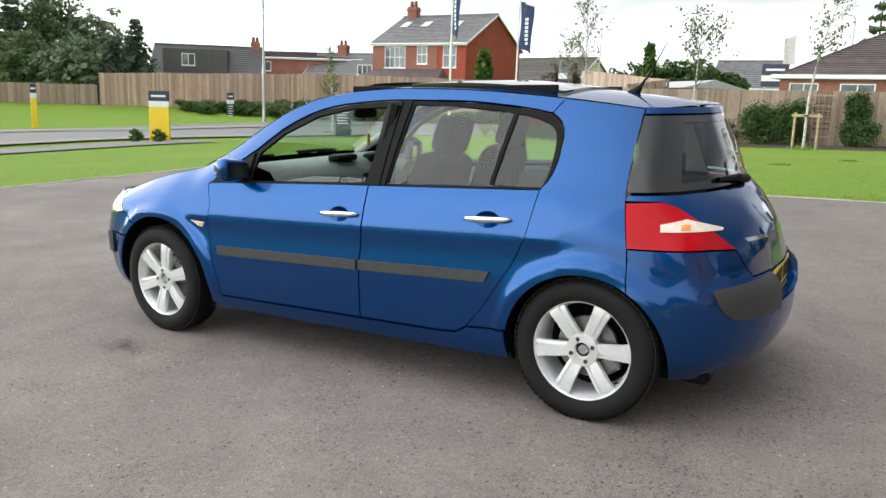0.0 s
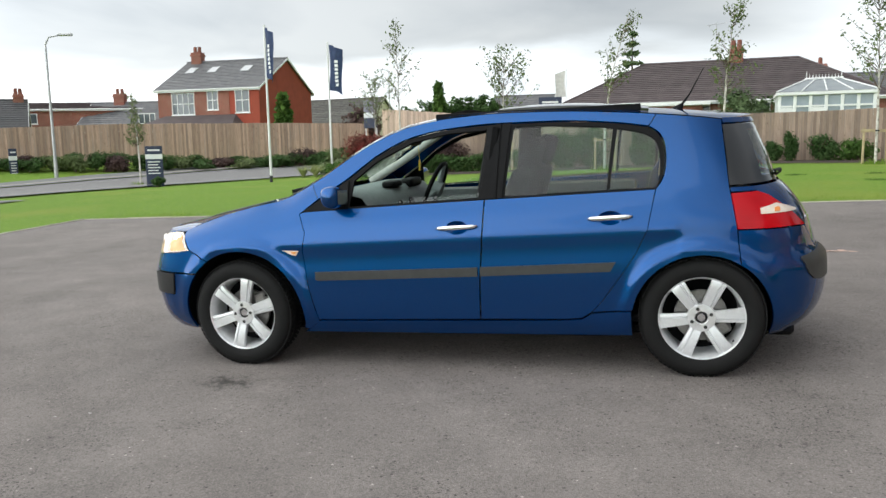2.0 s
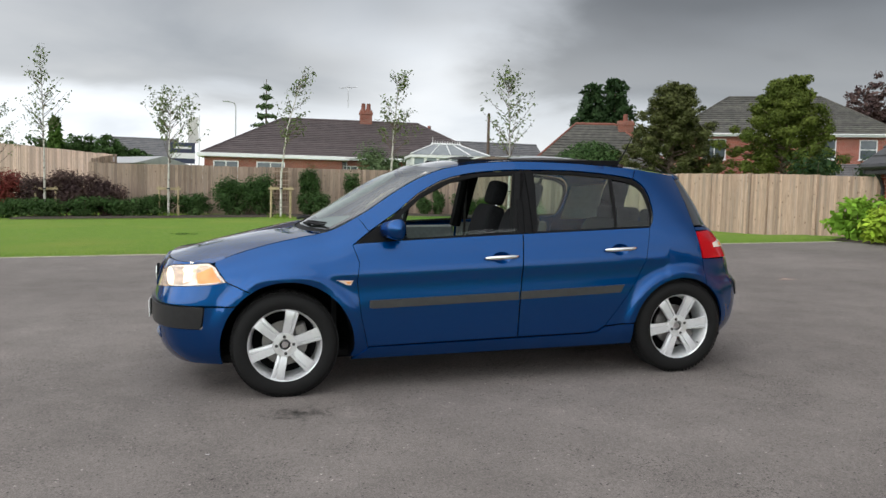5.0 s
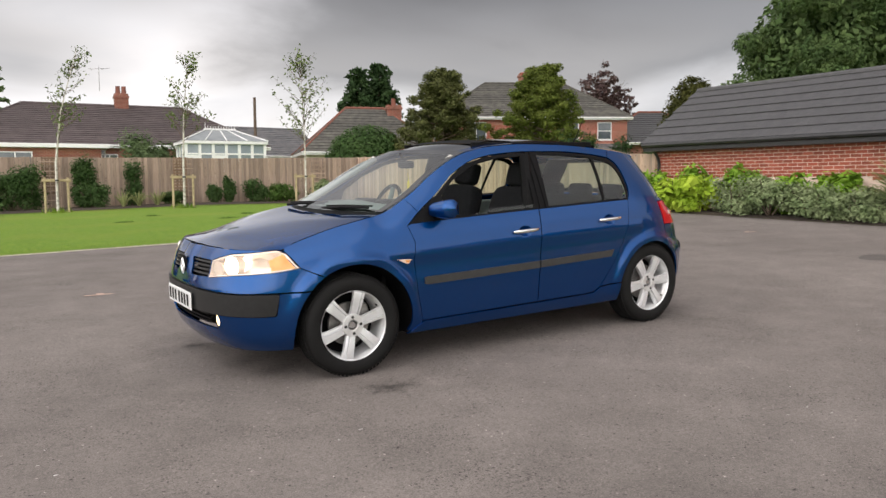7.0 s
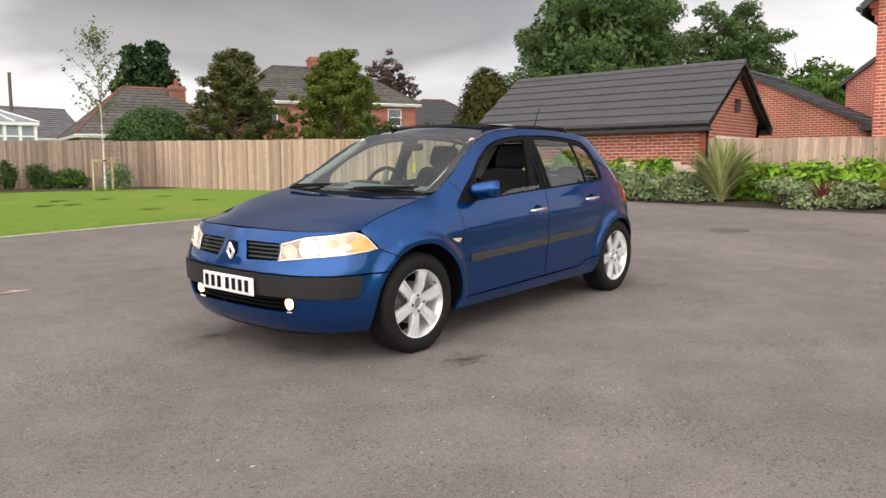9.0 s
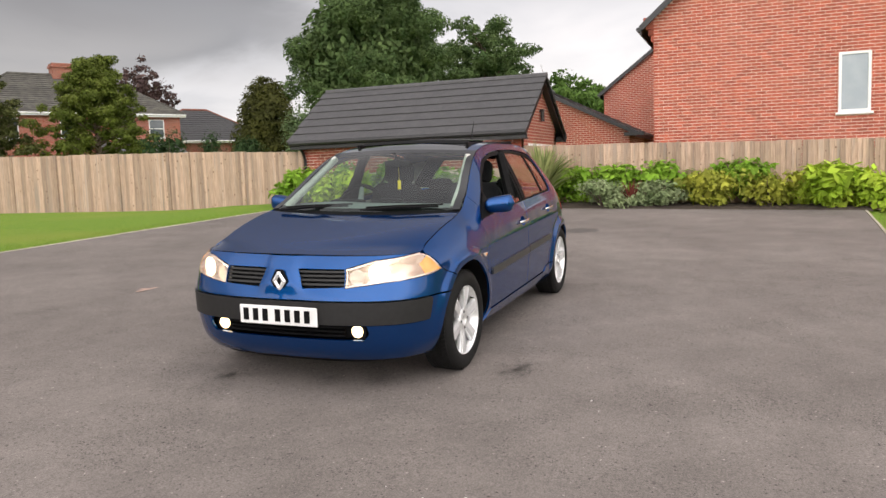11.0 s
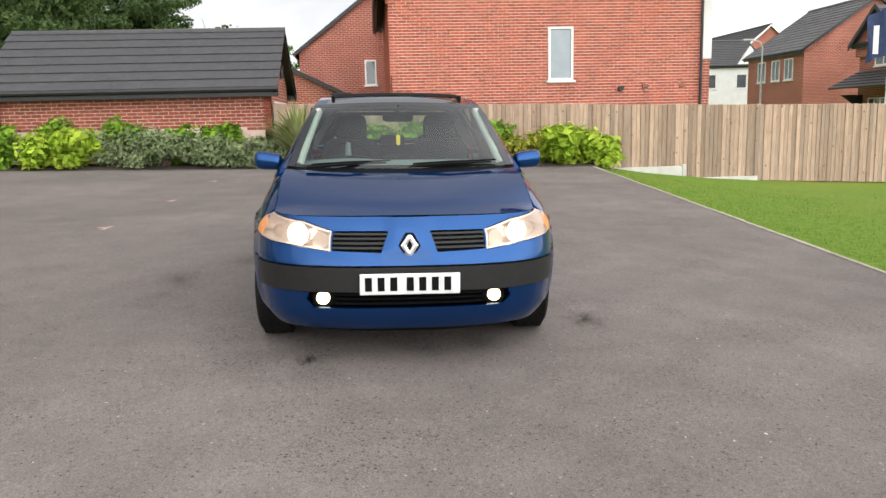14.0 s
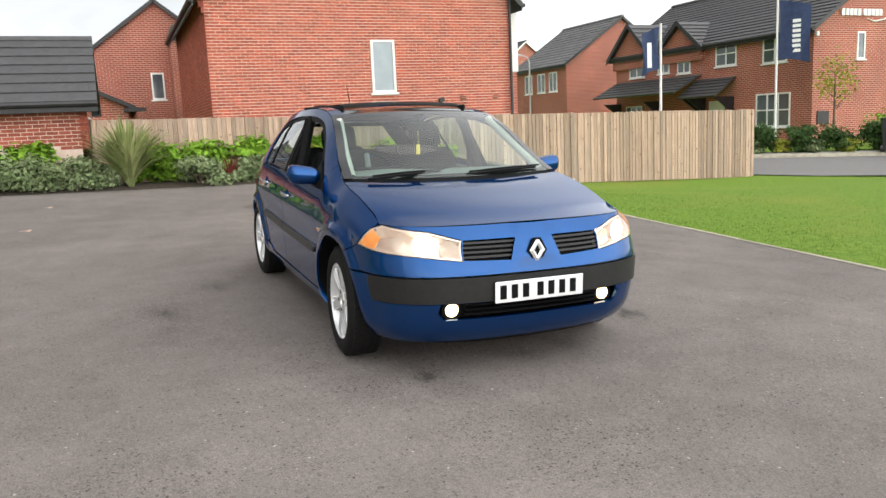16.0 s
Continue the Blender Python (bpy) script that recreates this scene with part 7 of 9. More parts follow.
DLO_FRONT = [(-0.60, 0.935), (-0.585, 1.085), (-0.455, 1.188), (-0.25, 1.285), (-0.04, 1.325), (0.195, 1.335), (0.165, 1.0), (0.155, 0.97)]
DLO_REAR = [(0.295, 0.978), (0.335, 1.347), (0.55, 1.342), (0.82, 1.322), (0.98, 1.295), (1.04, 1.276), (1.077, 1.255), (1.098, 1.228), (1.109, 1.19), (1.113, 1.14), (1.111, 1.08), (1.104, 1.04), (1.09, 1.005)]
FRAME_OUT = [(-0.905, 0.908)] + [(-0.80, 0.982)] + along(roof_line, -0.62, 1.05, 22, -0.003) + [(x - 0.003, z) for x, z in CORNER[::-1]] + along(lambda x: belt_z(x) + 0.002, 1.08, -0.86, 14)

for s, word in ((-1, "left"), (1, "right")):
    sk = mirrored(side_point, s)
    part("front_wing", panel(WING, sk, step=0.02), M_BLUE, car, smooth=True)
    cups = [[(hx + 0.060 * math.cos(a), hz - 0.004 + 0.035 * math.sin(a)) for a in (2 * math.pi * i / 20 for i in range(20))] for hx, hz in ((0.035, 0.817), (0.858, 0.853))]
    door = part("front_door", panel(FRONT_DOOR, sk, holes=(cups[0],)), M_BLUE, car, smooth=True)
    door2 = part("rear_door", panel(REAR_DOOR, sk, holes=(cups[1],)), M_BLUE, car, smooth=True)
    part("sill", panel(SILL, sk, lift=0.007, gap=0.004), M_BLUE, car, smooth=True)
    part("rear_quarter", panel(QUARTER, sk, step=0.02), M_BLUE, car, smooth=True)
    part("roof_rail", panel(RAIL, sk), M_BLUE, car, smooth=True)
    part("window_frame", panel(FRAME_OUT, sk, lift=-0.006, holes=(DLO_FRONT, DLO_REAR)), M_BLACK, car, "black window surround", smooth=True)
    part("belt_seal", panel([(-0.60, 0.926), (0.16, 0.957), (0.16, 0.972), (-0.60, 0.94)], sk, lift=0.004), M_BLACK, car, smooth=True)
    part("pillar_cover", panel([(0.20, 0.962), (0.232, 1.366), (0.262, 1.366), (0.252, 0.962)], sk, lift=0.002), M_BLACK, car, smooth=True)
    part("pillar_cover", panel([(0.258, 0.962), (0.267, 1.366), (0.318, 1.365), (0.285, 0.965)], sk, lift=0.002), M_BLACK, car, smooth=True)
    glass = part("rear_door_glass", panel(DLO_REAR, sk, lift=-0.012, thick=0, gap=-0.006), M_GLASS, car, smooth=True)
    part("front_door_glass", panel([(-0.42, 0.945), (0.155, 0.962), (0.157, 1.0), (-0.2, 0.988)], sk, lift=-0.014, thick=0.003), M_GLASS, car, "front window wound almost down", smooth=True)
    part("glass_bar", panel([(0.838, 1.0), (0.872, 1.325), (0.898, 1.322), (0.858, 1.0)], sk, lift=-0.004), M_BLACK, car, smooth=True)
    for dd, x0, x1, z0, z1 in ((door, -0.812, 0.146, 0.521, 0.574), (door2, 0.158, 0.885, 0.545, 0.598)):
        sl = (0.595 - 0.572) / 0.98 if dd is door else (0.62 - 0.598) / 0.73
        mould = [(x0, z0 + 0.006), (x0 + 0.02, z0), (x1, z0 + (x1 - x0) * sl), (x1 - (0.03 if dd is door2 else 0), z1 + (x1 - x0) * sl), (x0, z1)]
        if dd is door2:
            mould = [(x0, z0), (x1 - 0.03, z0 + (x1 - x0) * sl), (x1, z1 + (x1 - x0) * sl), (x0, z1)]
        part("side_moulding", panel(mould, sk, lift=0.012, thick=0.018, step=0.03), M_TRIM, dd, "dark grey rubbing strip", smooth=True)
    for dd, hx, hz in ((door, 0.035, 0.817), (door2, 0.858, 0.853)):
        p = side_point(hx, hz)
        cup = cups[0] if dd is door else cups[1]

        def bowl(x, z, hx=hx, hz=hz):
            q = side_point(x, z)
            r = min(1.0, ((x - hx) / 0.062) ** 2 + ((z - hz + 0.004) / 0.037) ** 2)
            return q[0], s * (q[1] - 0.032 * (1 - r)), q[2]

        part("handle_recess", panel(cup, bowl, lift=-0.001, gap=-0.003, thick=0.0, step=0.012), M_BLUE, dd, "hollow behind the handle", smooth=True)
        g = Geo()
        rows = []
        for i in range(11):
            k = i / 10
            x = hx - 0.117 + 0.234 * k
            q = side_point(x, hz + 0.009 * (k - 0.5))
            r = 0.0135 * (0.75 + 0.25 * math.sin(math.pi * k)) * (0.55 if i in (0, 10) else 1)
            out = 0.012 + 0.022 * math.sin(math.pi * k) ** 0.5
            rows.append([(q[0], s * (q[1] + out + 0.6 * r * math.cos(a)), q[2] + r * math.sin(a)) for a in (2 * math.pi * j / 10 for j in range(10))])
        g.grid(rows, close=True)
        g.f += [tuple(range(10)), tuple(range(100, 110))]
        part("handle", g, M_CHROME, dd, "chrome door handle", smooth=True, angle=60)
    # indicator repeater on the wing
    part("side_repeater", panel([(-1.012, 0.702), (-0.905, 0.698), (-0.925, 0.668), (-0.95, 0.670)], sk, lift=0.006, step=0.02), M_CLEARLENS, car, "amber side indicator", smooth=True)
    part("repeater_lens", panel([(-0.96, 0.696), (-0.915, 0.694), (-0.93, 0.675), (-0.945, 0.677)], sk, lift=0.009, step=0.02), M_AMBER, car, smooth=True)
    # mirror: arm, shell, glass
    mp = side_point(-0.72, 0.945)
    base = Vector((mp[0], s * mp[1], mp[2]))
    part("mirror_foot", panel([(-0.895, 0.912), (-0.79, 0.978), (-0.615, 1.085), (-0.605, 0.925)], sk, lift=0.006), M_BLACK, car, "black corner trim", smooth=True)
    rows = []
    for i in range(13):
        k = i / 12
        w = min(1.0, (max(0.0, 1 - (2 * k - 1) ** 6)) ** 0.5 + 0.03)
        cx, cy, cz = -0.66 + 0.02 * k, s * (0.785 + 0.205 * k), 0.992 + 0.018 * k
        ry, rz = 0.072 * w * (1.05 - 0.25 * k), (0.050 + 0.012 * math.sin(2.2 * k)) * w
        rows.append([(cx - ry * math.cos(a) * (1.15 if math.cos(a) > 0 else 0.62), cy, cz + rz * math.copysign(abs(math.sin(a)) ** 0.65, math.sin(a))) for a in (2 * math.pi * j / 18 for j in range(18))])
    mir = part("door_mirror", Geo().grid(rows, close=True), M_BLUE, car, "blue door mirror", smooth=True)
    part("mirror_arm", Geo().tube([(-0.70, s * 0.775, 0.945), (-0.675, s * 0.83, 0.965)], [0.03, 0.026], 10), M_BLACK, mir, smooth=True)
    part("mirror_glass", Geo().add([(-0.606, s * 0.81, 0.955), (-0.604, s * 0.97, 0.968), (-0.604, s * 0.965, 1.045), (-0.606, s * 0.82, 1.035)], [(0, 1, 2, 3)]), M_CHROME, mir)


# top skins: rows of edge x and height, and centre x and height
def top_skin(rows, cols=18, power=2.0, lift=0.0, q0=-1.0, q1=1.0):
    out = []
    for xe, ze, xc, zc in rows:
        _, ye, _ = side_point(xe, ze)
        out.append([(xc + (xe - xc) * abs(q) ** power, ye * q, zc + (ze - zc) * abs(q) ** power + lift) for q in (q0 + (q1 - q0) * j / cols for j in range(cols + 1))])
    return out


def between(rows, n):
    cols = [curve(range(len(rows)), [r[i] for r in rows]) for i in range(4)]
    return [tuple(c((len(rows) - 1) * k / n) for c in cols) for k in range(n + 1)]


BONNET = [(-1.735, 0.805, -1.975, 0.812), (-1.6, 0.853, -1.80, 0.862), (-1.4, 0.912, -1.57, 0.908), (-1.2, 0.955, -1.36, 0.944), (-1.06, 0.979, -1.19, 0.965)]
bonnet_rows = top_skin(between(BONNET, 24), 28)
for row_i, blend in ((0, 1.0), (1, 0.75), (2, 0.5), (3, 0.25)):  # the leading edge follows the nose
    for col_i, (bx_, by_, bz_) in enumerate(bonnet_rows[row_i]):
        nose = end_point(v_at_y(min(abs(by_), 0.79), 0.809), 0.809)
        target = nose[0] + 0.004 + 0.036 * row_i
        bonnet_rows[row_i][col_i] = (bx_ + (target - bx_) * blend if abs(by_) < 0.74 else bx_, by_, bz_)
part("bonnet", Geo().grid(bonnet_rows), M_BLUE, car, smooth=True)
SCREEN = [(-1.03, 0.994, -1.155, 0.985), (-0.813, 1.10, -0.95, 1.107), (-0.633, 1.215, -0.76, 1.226), (-0.455, 1.312, -0.57, 1.325), (-0.29, 1.372, -0.40, 1.392)]
part("windscreen", Geo().grid(top_skin(between(SCREEN, 16), 20)), M_GLASS, car, "clear raked windscreen", smooth=True)
part("windscreen_band", Geo().grid(top_skin(between([SCREEN[3], SCREEN[4]], 8)[5:], 20, lift=0.001)), M_GLOSSBLACK, car, "dark band at the windscreen top", smooth=True)
for q0, q1 in ((-1.0, -0.93), (0.93, 1.0)):
    part("windscreen_seal", Geo().grid(top_skin(between(SCREEN, 16), 3, lift=0.002, q0=q0, q1=q1)), M_GLOSSBLACK, car, smooth=True)
part("scuttle", Geo().grid(top_skin([(-1.075, 0.97, -1.215, 0.955), (-1.04, 0.972, -1.17, 0.962), (-1.02, 0.99, -1.145, 0.983), (-0.99, 1.005, -1.11, 1.003)], 20)), M_BLACK, car, "black scuttle panel", smooth=True)
ROOF = [(-0.29, 1.372, -0.40, 1.392), (-0.05, 1.412, -0.12, 1.436), (0.23, 1.426, 0.2, 1.452), (0.56, 1.420, 0.56, 1.450), (0.9, 1.398, 0.95, 1.430), (1.22, 1.366, 1.32, 1.393), (1.46, 1.332, 1.65, 1.352)]
roof_rows = between(ROOF, 40)
front_roof = [r for r in roof_rows if r[2] < -0.13]
part("roof_front", Geo().grid(top_skin(front_roof, 20, q0=-0.86, q1=0.86)), M_GLOSSBLACK, car, "black glass roof front", smooth=True)
mid_roof = [r for r in roof_rows if front_roof[-1][2] <= r[2] < 1.06]
for q0, q1 in ((-1.0, -0.80), (0.80, 1.0)):
    part("roof_side", Geo().grid(top_skin(mid_roof, 5, q0=q0, q1=q1)), M_BLUE, car, smooth=True)
for q0, q1 in ((-1.0, -0.86), (0.86, 1.0)):
    part("roof_side", Geo().grid(top_skin(front_roof, 4, q0=q0, q1=q1)), M_BLUE, car, smooth=True)
part("roof_rear", Geo().grid(top_skin([r for r in roof_rows if r[2] >= mid_roof[-1][2]], 20)), M_BLUE, car, "blue roof rear", smooth=True)
part("sunroof_lining", Geo().grid(top_skin([r for r in mid_roof if r[2] > 0.18], 14, lift=-0.05, q0=-0.81, q1=0.81)), M_HEADLINER, car, "pale blind behind the open sunroof", smooth=True)
for q0, q1 in ((-0.81, -0.70), (0.70, 0.81)):
    part("sunroof_channel", Geo().grid(top_skin(mid_roof, 3, lift=-0.045, q0=q0, q1=q1)), M_BLACK, car, smooth=True)
rows = []
for k in range(13):
    x = 0.22 + 0.84 * k / 12
    z = 1.450 + 0.026 * math.sin(math.pi * min(1.0, 0.22 + 0.72 * k / 12)) - 0.024 * (k / 12) ** 2
    rows.append([(x, 0.475 * q, z - 0.022 * q * q) for q in (-1 + 2 * j / 14 for j in range(15))])
sun_panel = Geo().grid(rows).grid([[(p[0], p[1], p[2] - 0.026) for p in r] for r in rows])
nr, nc = 13, 15
ring = [(0, j) for j in range(nc)] + [(i, nc - 1) for i in range(1, nr)] + [(nr - 1, j) for j in range(nc - 2, -1, -1)] + [(i, 0) for i in range(nr - 2, 0, -1)]
for (i, j), (a, b) in zip(ring, ring[1:] + ring[:1]):
    sun_panel.f.append((i * nc + j, a * nc + b, nr * nc + a * nc + b, nr * nc + i * nc + j))
part("sunroof_panel", sun_panel, M_GLOSSBLACK, car, "raised dark glass sunroof panel", smooth=True, angle=35)
rows = [[(-0.12 + 0.1 * k / 3, 0.46 * q, 1.442 + 0.022 * k / 3 - 0.015 * q * q) for q in (-1 + 2 * j / 10 for j in range(11))] for k in range(4)]
part("wind_deflector", Geo().grid(rows), M_BLACK, car, "raised black wind deflector", smooth=True)
for s in (-1, 1):
    part("sunroof_rail", Geo().box(-0.15, 1.02, s * 0.47 - 0.012, s * 0.47 + 0.012, 1.40, 1.438, 0.004), M_BLACK, car)



def mapped(pts, to_v, n=6):
    """An outline given as x and height, laid densely into arc length and height."""
    out = []
    for (x0, z0), (x1, z1) in zip(pts, pts[1:]):
        out += [(to_v(x0 + (x1 - x0) * i / n, z0 + (z1 - z0) * i / n), z0 + (z1 - z0) * i / n) for i in range(n)]
    return out + [(to_v(*pts[-1]), pts[-1][1])]


# ---- front end ----
fr = lambda v, z: end_point(v, z, True)
V_WING = v_at_x(-1.645, 0.69)
vin, vtop = v_at_y(0.405, 0.69), v_at_x(-1.745, 0.80)
HEAD = [(vin, 0.634), (vin + 0.002, 0.738), (v_at_y(0.55, 0.77), 0.782), (vtop, 0.806), (vtop + 0.06, 0.785), (V_WING - 0.004, 0.70), (V_WING - 0.10, 0.686), (v_at_y(0.62, 0.66), 0.662)]
GRILLE = [(0.112, 0.736), (0.40, 0.736), (0.40, 0.640), (0.148, 0.630)]
flip = lambda poly: [(-a, b) for a, b in poly][::-1]
NW = [(v_at_x(x, z), z) for x, z in arc_pts(ARCH[0], ARCH[0][2], 139, 122, 6)] + mapped([(-1.52, 0.642), (-1.643, 0.698)], v_at_x)
NOSE = [(-a, b) for a, b in NW[::-1]] + NW + [(V_WING, 0.70), (V_WING - 0.05, 0.735), (vtop, 0.806)] + [(vtop * (1 - 2 * i / 10), 0.808) for i in range(1, 10)] + [(-vtop, 0.806), (-V_WING + 0.05, 0.735), (-V_WING, 0.70)]


def nose_skin(v, z):
    """The front with its V-shaped raised centre."""
    x, y, zz = fr(v, z)
    t = smoothstep(0.60, 0.72, z)
    w = 0.10 + 0.05 * (1 - t)
    return x - 0.016 * smoothstep(w + 0.05, w - 0.04, abs(v)) * smoothstep(0.58, 0.66, z), y, zz


part("front_bumper", panel(NOSE, nose_skin, holes=(HEAD, flip(HEAD), GRILLE, flip(GRILLE)), step=0.03), M_BLUE, car, "blue front bumper and nose", smooth=True)
VS = v_at_x(-1.80, 0.5)
part("bumper_strip", panel([(-VS, 0.425), (VS, 0.425), (VS + 0.012, 0.44), (VS + 0.03, 0.545), (VS + 0.02, 0.557), (-VS - 0.02, 0.557), (-VS - 0.03, 0.545), (-VS - 0.012, 0.44)], fr, lift=0.010, thick=0.03, step=0.03), M_TRIM_DARK, car, "dark grey bumper strip", smooth=True)
LOWG = [(-0.535, 0.42), (0.535, 0.42), (0.55, 0.375), (0.52, 0.335), (-0.52, 0.335), (-0.55, 0.375)]
LOW_EDGE = [(v_at_x(x, z), z) for x, z in arc_pts(ARCH[0], ARCH[0][2], 195.5, 140, 14)]
LOW_HALF = LOW_EDGE + [(VS + 0.03, 0.556), (VS + 0.012, 0.427)]
LOWER = LOW_HALF + [(VS * (1 - 2 * i / 8), 0.423) for i in range(9)] + [(-a, b) for a, b in LOW_HALF[::-1]]
part("lower_bumper", panel(LOWER, fr, holes=(LOWG,), step=0.035), M_BLUE, car, smooth=True)
part("valance", panel([(-0.9, 0.17), (0.9, 0.17), (0.95, 0.203), (-0.95, 0.203)], fr, lift=-0.03), M_BLACK, car, smooth=True)
part("grille_back", panel([(-0.57, 0.32), (0.57, 0.32), (0.57, 0.43), (-0.57, 0.43)], fr, lift=-0.055, thick=0), M_BLACK, car)
for z in (0.352, 0.378, 0.404):
    part("lower_slat", panel([(-0.40, z - 0.005), (0.40, z - 0.005), (0.40, z + 0.005), (-0.40, z + 0.005)], fr, lift=-0.02, thick=0.03, gap=0), M_BLACK, car)
part("lower_trim", panel([(-0.562, 0.405), (-0.559, 0.373), (-0.525, 0.3285), (0.525, 0.3285), (0.559, 0.373), (0.562, 0.405), (0.556, 0.405), (0.552, 0.3755), (0.521, 0.3345), (-0.521, 0.3345), (-0.552, 0.3755), (-0.556, 0.405)], fr, lift=0.003, gap=0), M_BLUE, car, "blue opening lip", smooth=True)
for s in (-1, 1):
    gp = GRILLE if s > 0 else flip(GRILLE)
    part("grille_backing", panel(gp, nose_skin, lift=-0.045, gap=-0.01, thick=0), M_BLACK, car)
    for i in range(4):
        z = 0.652 + 0.0235 * i
        a = 0.142 - 0.30 * (z - 0.63)
        slat = [(a, z - 0.005), (0.40, z - 0.003), (0.40, z + 0.008), (a, z + 0.006)]
        part("grille_slat", panel(slat if s > 0 else flip(slat), fr, lift=-0.006, thick=0.03, gap=0), M_TRIM_DARK, car)
    # headlamp
    hp = HEAD if s > 0 else flip(HEAD)
    lamp = part("headlamp", panel(hp, fr, lift=0.0, thick=0, step=0.03), M_LENS, car, "clear headlamp with lit bulb and amber corner", smooth=True)
    part("lamp_bowl", panel(hp, fr, lift=-0.085, gap=-0.002, thick=0, step=0.04), M_REFLECTOR, lamp, smooth=True)
    part("lamp_rim", panel(inset(dense(hp, 0.03), 0.001), fr, lift=-0.002, holes=(inset(dense(hp, 0.03), 0.012),), thick=0.08, step=0.03), M_REFLECTOR, lamp, smooth=True)
    amber = [(V_WING - 0.03, 0.702), (V_WING - 0.17, 0.688), (V_WING - 0.20, 0.748), (vtop + 0.04, 0.785)]
    part("indicator", panel(amber if s > 0 else flip(amber), fr, lift=0.002, thick=0.004, step=0.03), M_AMBER, lamp, "amber indicator lens", smooth=True)
    hv = v_at_y(0.585, 0.72)
    c = Vector(fr(s * hv, 0.715))
    d = (c - Vector((-1.2, s * 0.25, 0.70))).normalized()
    part("bulb", Geo().cyl(c - d * 0.078, c - d * 0.066, 0.050, 0.047, 24), M_BEAM, lamp, "lit headlamp beam")
    part("bulb_ring", Geo().cyl(c - d * 0.08, c - d * 0.014, 0.052, 0.060, 24, caps=False), M_REFLECTOR, lamp, smooth=True)
    c2 = Vector(fr(s * (v_at_y(0.47, 0.69)), 0.69))
    part("side_reflector", Geo().cyl(c2 - d * 0.04, c2 - d * 0.02, 0.04, 0.045, 20), M_REFLECTOR, lamp)
    # fog lamp
    f = Vector(fr(s * v_at_y(0.455, 0.380), 0.380)) + Vector((0.045, 0, 0))
    part("fog_bezel", Geo().cyl(f + Vector((0.03, 0, 0)), f + Vector((-0.004, 0, 0)), 0.053, 0.056, 24), M_BLACK, car)
    part("fog_lamp", Geo().cyl(f + Vector((0.02, 0, 0)), f + Vector((-0.007, 0, 0)), 0.040, 0.036, 24), M_FOG, car, "lit round fog lamp")
# badge: a plain diamond
bx = fr(0, 0.668)[0] - 0.020
part("badge_plinth", Geo().prism([(0.020, 0.733), (0.057, 0.668), (0.020, 0.603), (-0.020, 0.603), (-0.057, 0.668), (-0.020, 0.733)], "x", bx + 0.012, bx - 0.004), M_BLACK, car, "black badge plinth")
outer, inner = [(0.009, 0.723), (0.046, 0.668), (0.009, 0.613), (-0.009, 0.613), (-0.046, 0.668), (-0.009, 0.723)], [(0.002, 0.694), (0.016, 0.668), (0.002, 0.642), (-0.002, 0.642), (-0.016, 0.668), (-0.002, 0.694)]
g = Geo()
for i in range(6):
    a, b, c, d = outer[i], outer[(i + 1) % 6], inner[(i + 1) % 6], inner[i]
    mid_ab, mid_cd = ((a[0] + d[0]) / 2, (a[1] + d[1]) / 2), ((b[0] + c[0]) / 2, (b[1] + c[1]) / 2)
    g.add([(bx - 0.004, *a), (bx - 0.004, *b), (bx - 0.012, *mid_cd), (bx - 0.012, *mid_ab), (bx - 0.004, *c), (bx - 0.004, *d)], [(0, 1, 2, 3), (3, 2, 4, 5)])
part("badge", g, M_ALLOY, car, "plain chrome diamond badge")
px = fr(0, 0.47)[0] - 0.014
plate = part("number_plate", Geo().box(px - 0.008, px, -0.26, 0.26, 0.416, 0.527, 0.004), M_PLATE_W, car, "white number plate with plain dark bars")
for y in (-0.195, -0.13, -0.065, 0.0, 0.085, 0.15, 0.215):
    part("plate_bar", Geo().box(px - 0.0105, px - 0.0085, y - 0.018, y + 0.018, 0.436, 0.508), M_BLACK, plate)

# wipers
for y0, y1, x0 in ((-0.58, -0.02, -1.09), (0.10, 0.62, -1.12)):
    pts = [(-1.13, y1 - 0.02, 0.992), (-1.12, (y0 + y1) / 2, 1.012), (-1.05, y0, 1.015)]
    part("wiper", Geo().tube(pts, [0.012, 0.010, 0.007], 6).tube([(-1.112, y1 - 0.05, 1.010), (-1.10, (y0 + y1) / 2, 1.022), (-1.04, y0 - 0.03, 1.028)], [0.006] * 3, 5), M_BLACK, car, "black wiper arm and blade")

# ---- tail ----
tl = lambda v, z: end_point(v, z, False)
tv = lambda x, z: v_at_x(x, z, False)
TAIL = mapped([(1.457, 0.955), (1.485, 0.775)], tv) + [(v_at_y(0.66, 0.765, False), 0.768), (v_at_y(0.525, 0.76, False), 0.757), (v_at_y(0.60, 0.82, False), 0.825), (v_at_y(0.69, 0.92, False), 0.935), (v_at_y(0.72, 0.95, False), 0.958)]
hatch_v = [(tv(1.457, 0.985), 0.985), (tv(1.459, 0.962), 0.962), (v_at_y(0.72, 0.95, False), 0.96), (v_at_y(0.69, 0.92, False), 0.935), (v_at_y(0.60, 0.82, False), 0.825), (v_at_y(0.525, 0.76, False), 0.757), (v_at_y(0.49, 0.70, False), 0.68), (v_at_y(0.45, 0.64, False), 0.635)]
HATCH = hatch_v + [(-a, b) for a, b in hatch_v[::-1]]
part("tailgate", panel(HATCH, tl, step=0.035), M_BLUE, car, "blue tailgate", smooth=True)
gl_v = [(tv(1.455, 0.995), 0.995), (tv(1.449, 1.10), 1.10), (tv(1.443, 1.22), 1.22), (tv(1.440, 1.305), 1.305)]
REAR_GLASS = gl_v + [(-a, b) for a, b in gl_v[::-1]]
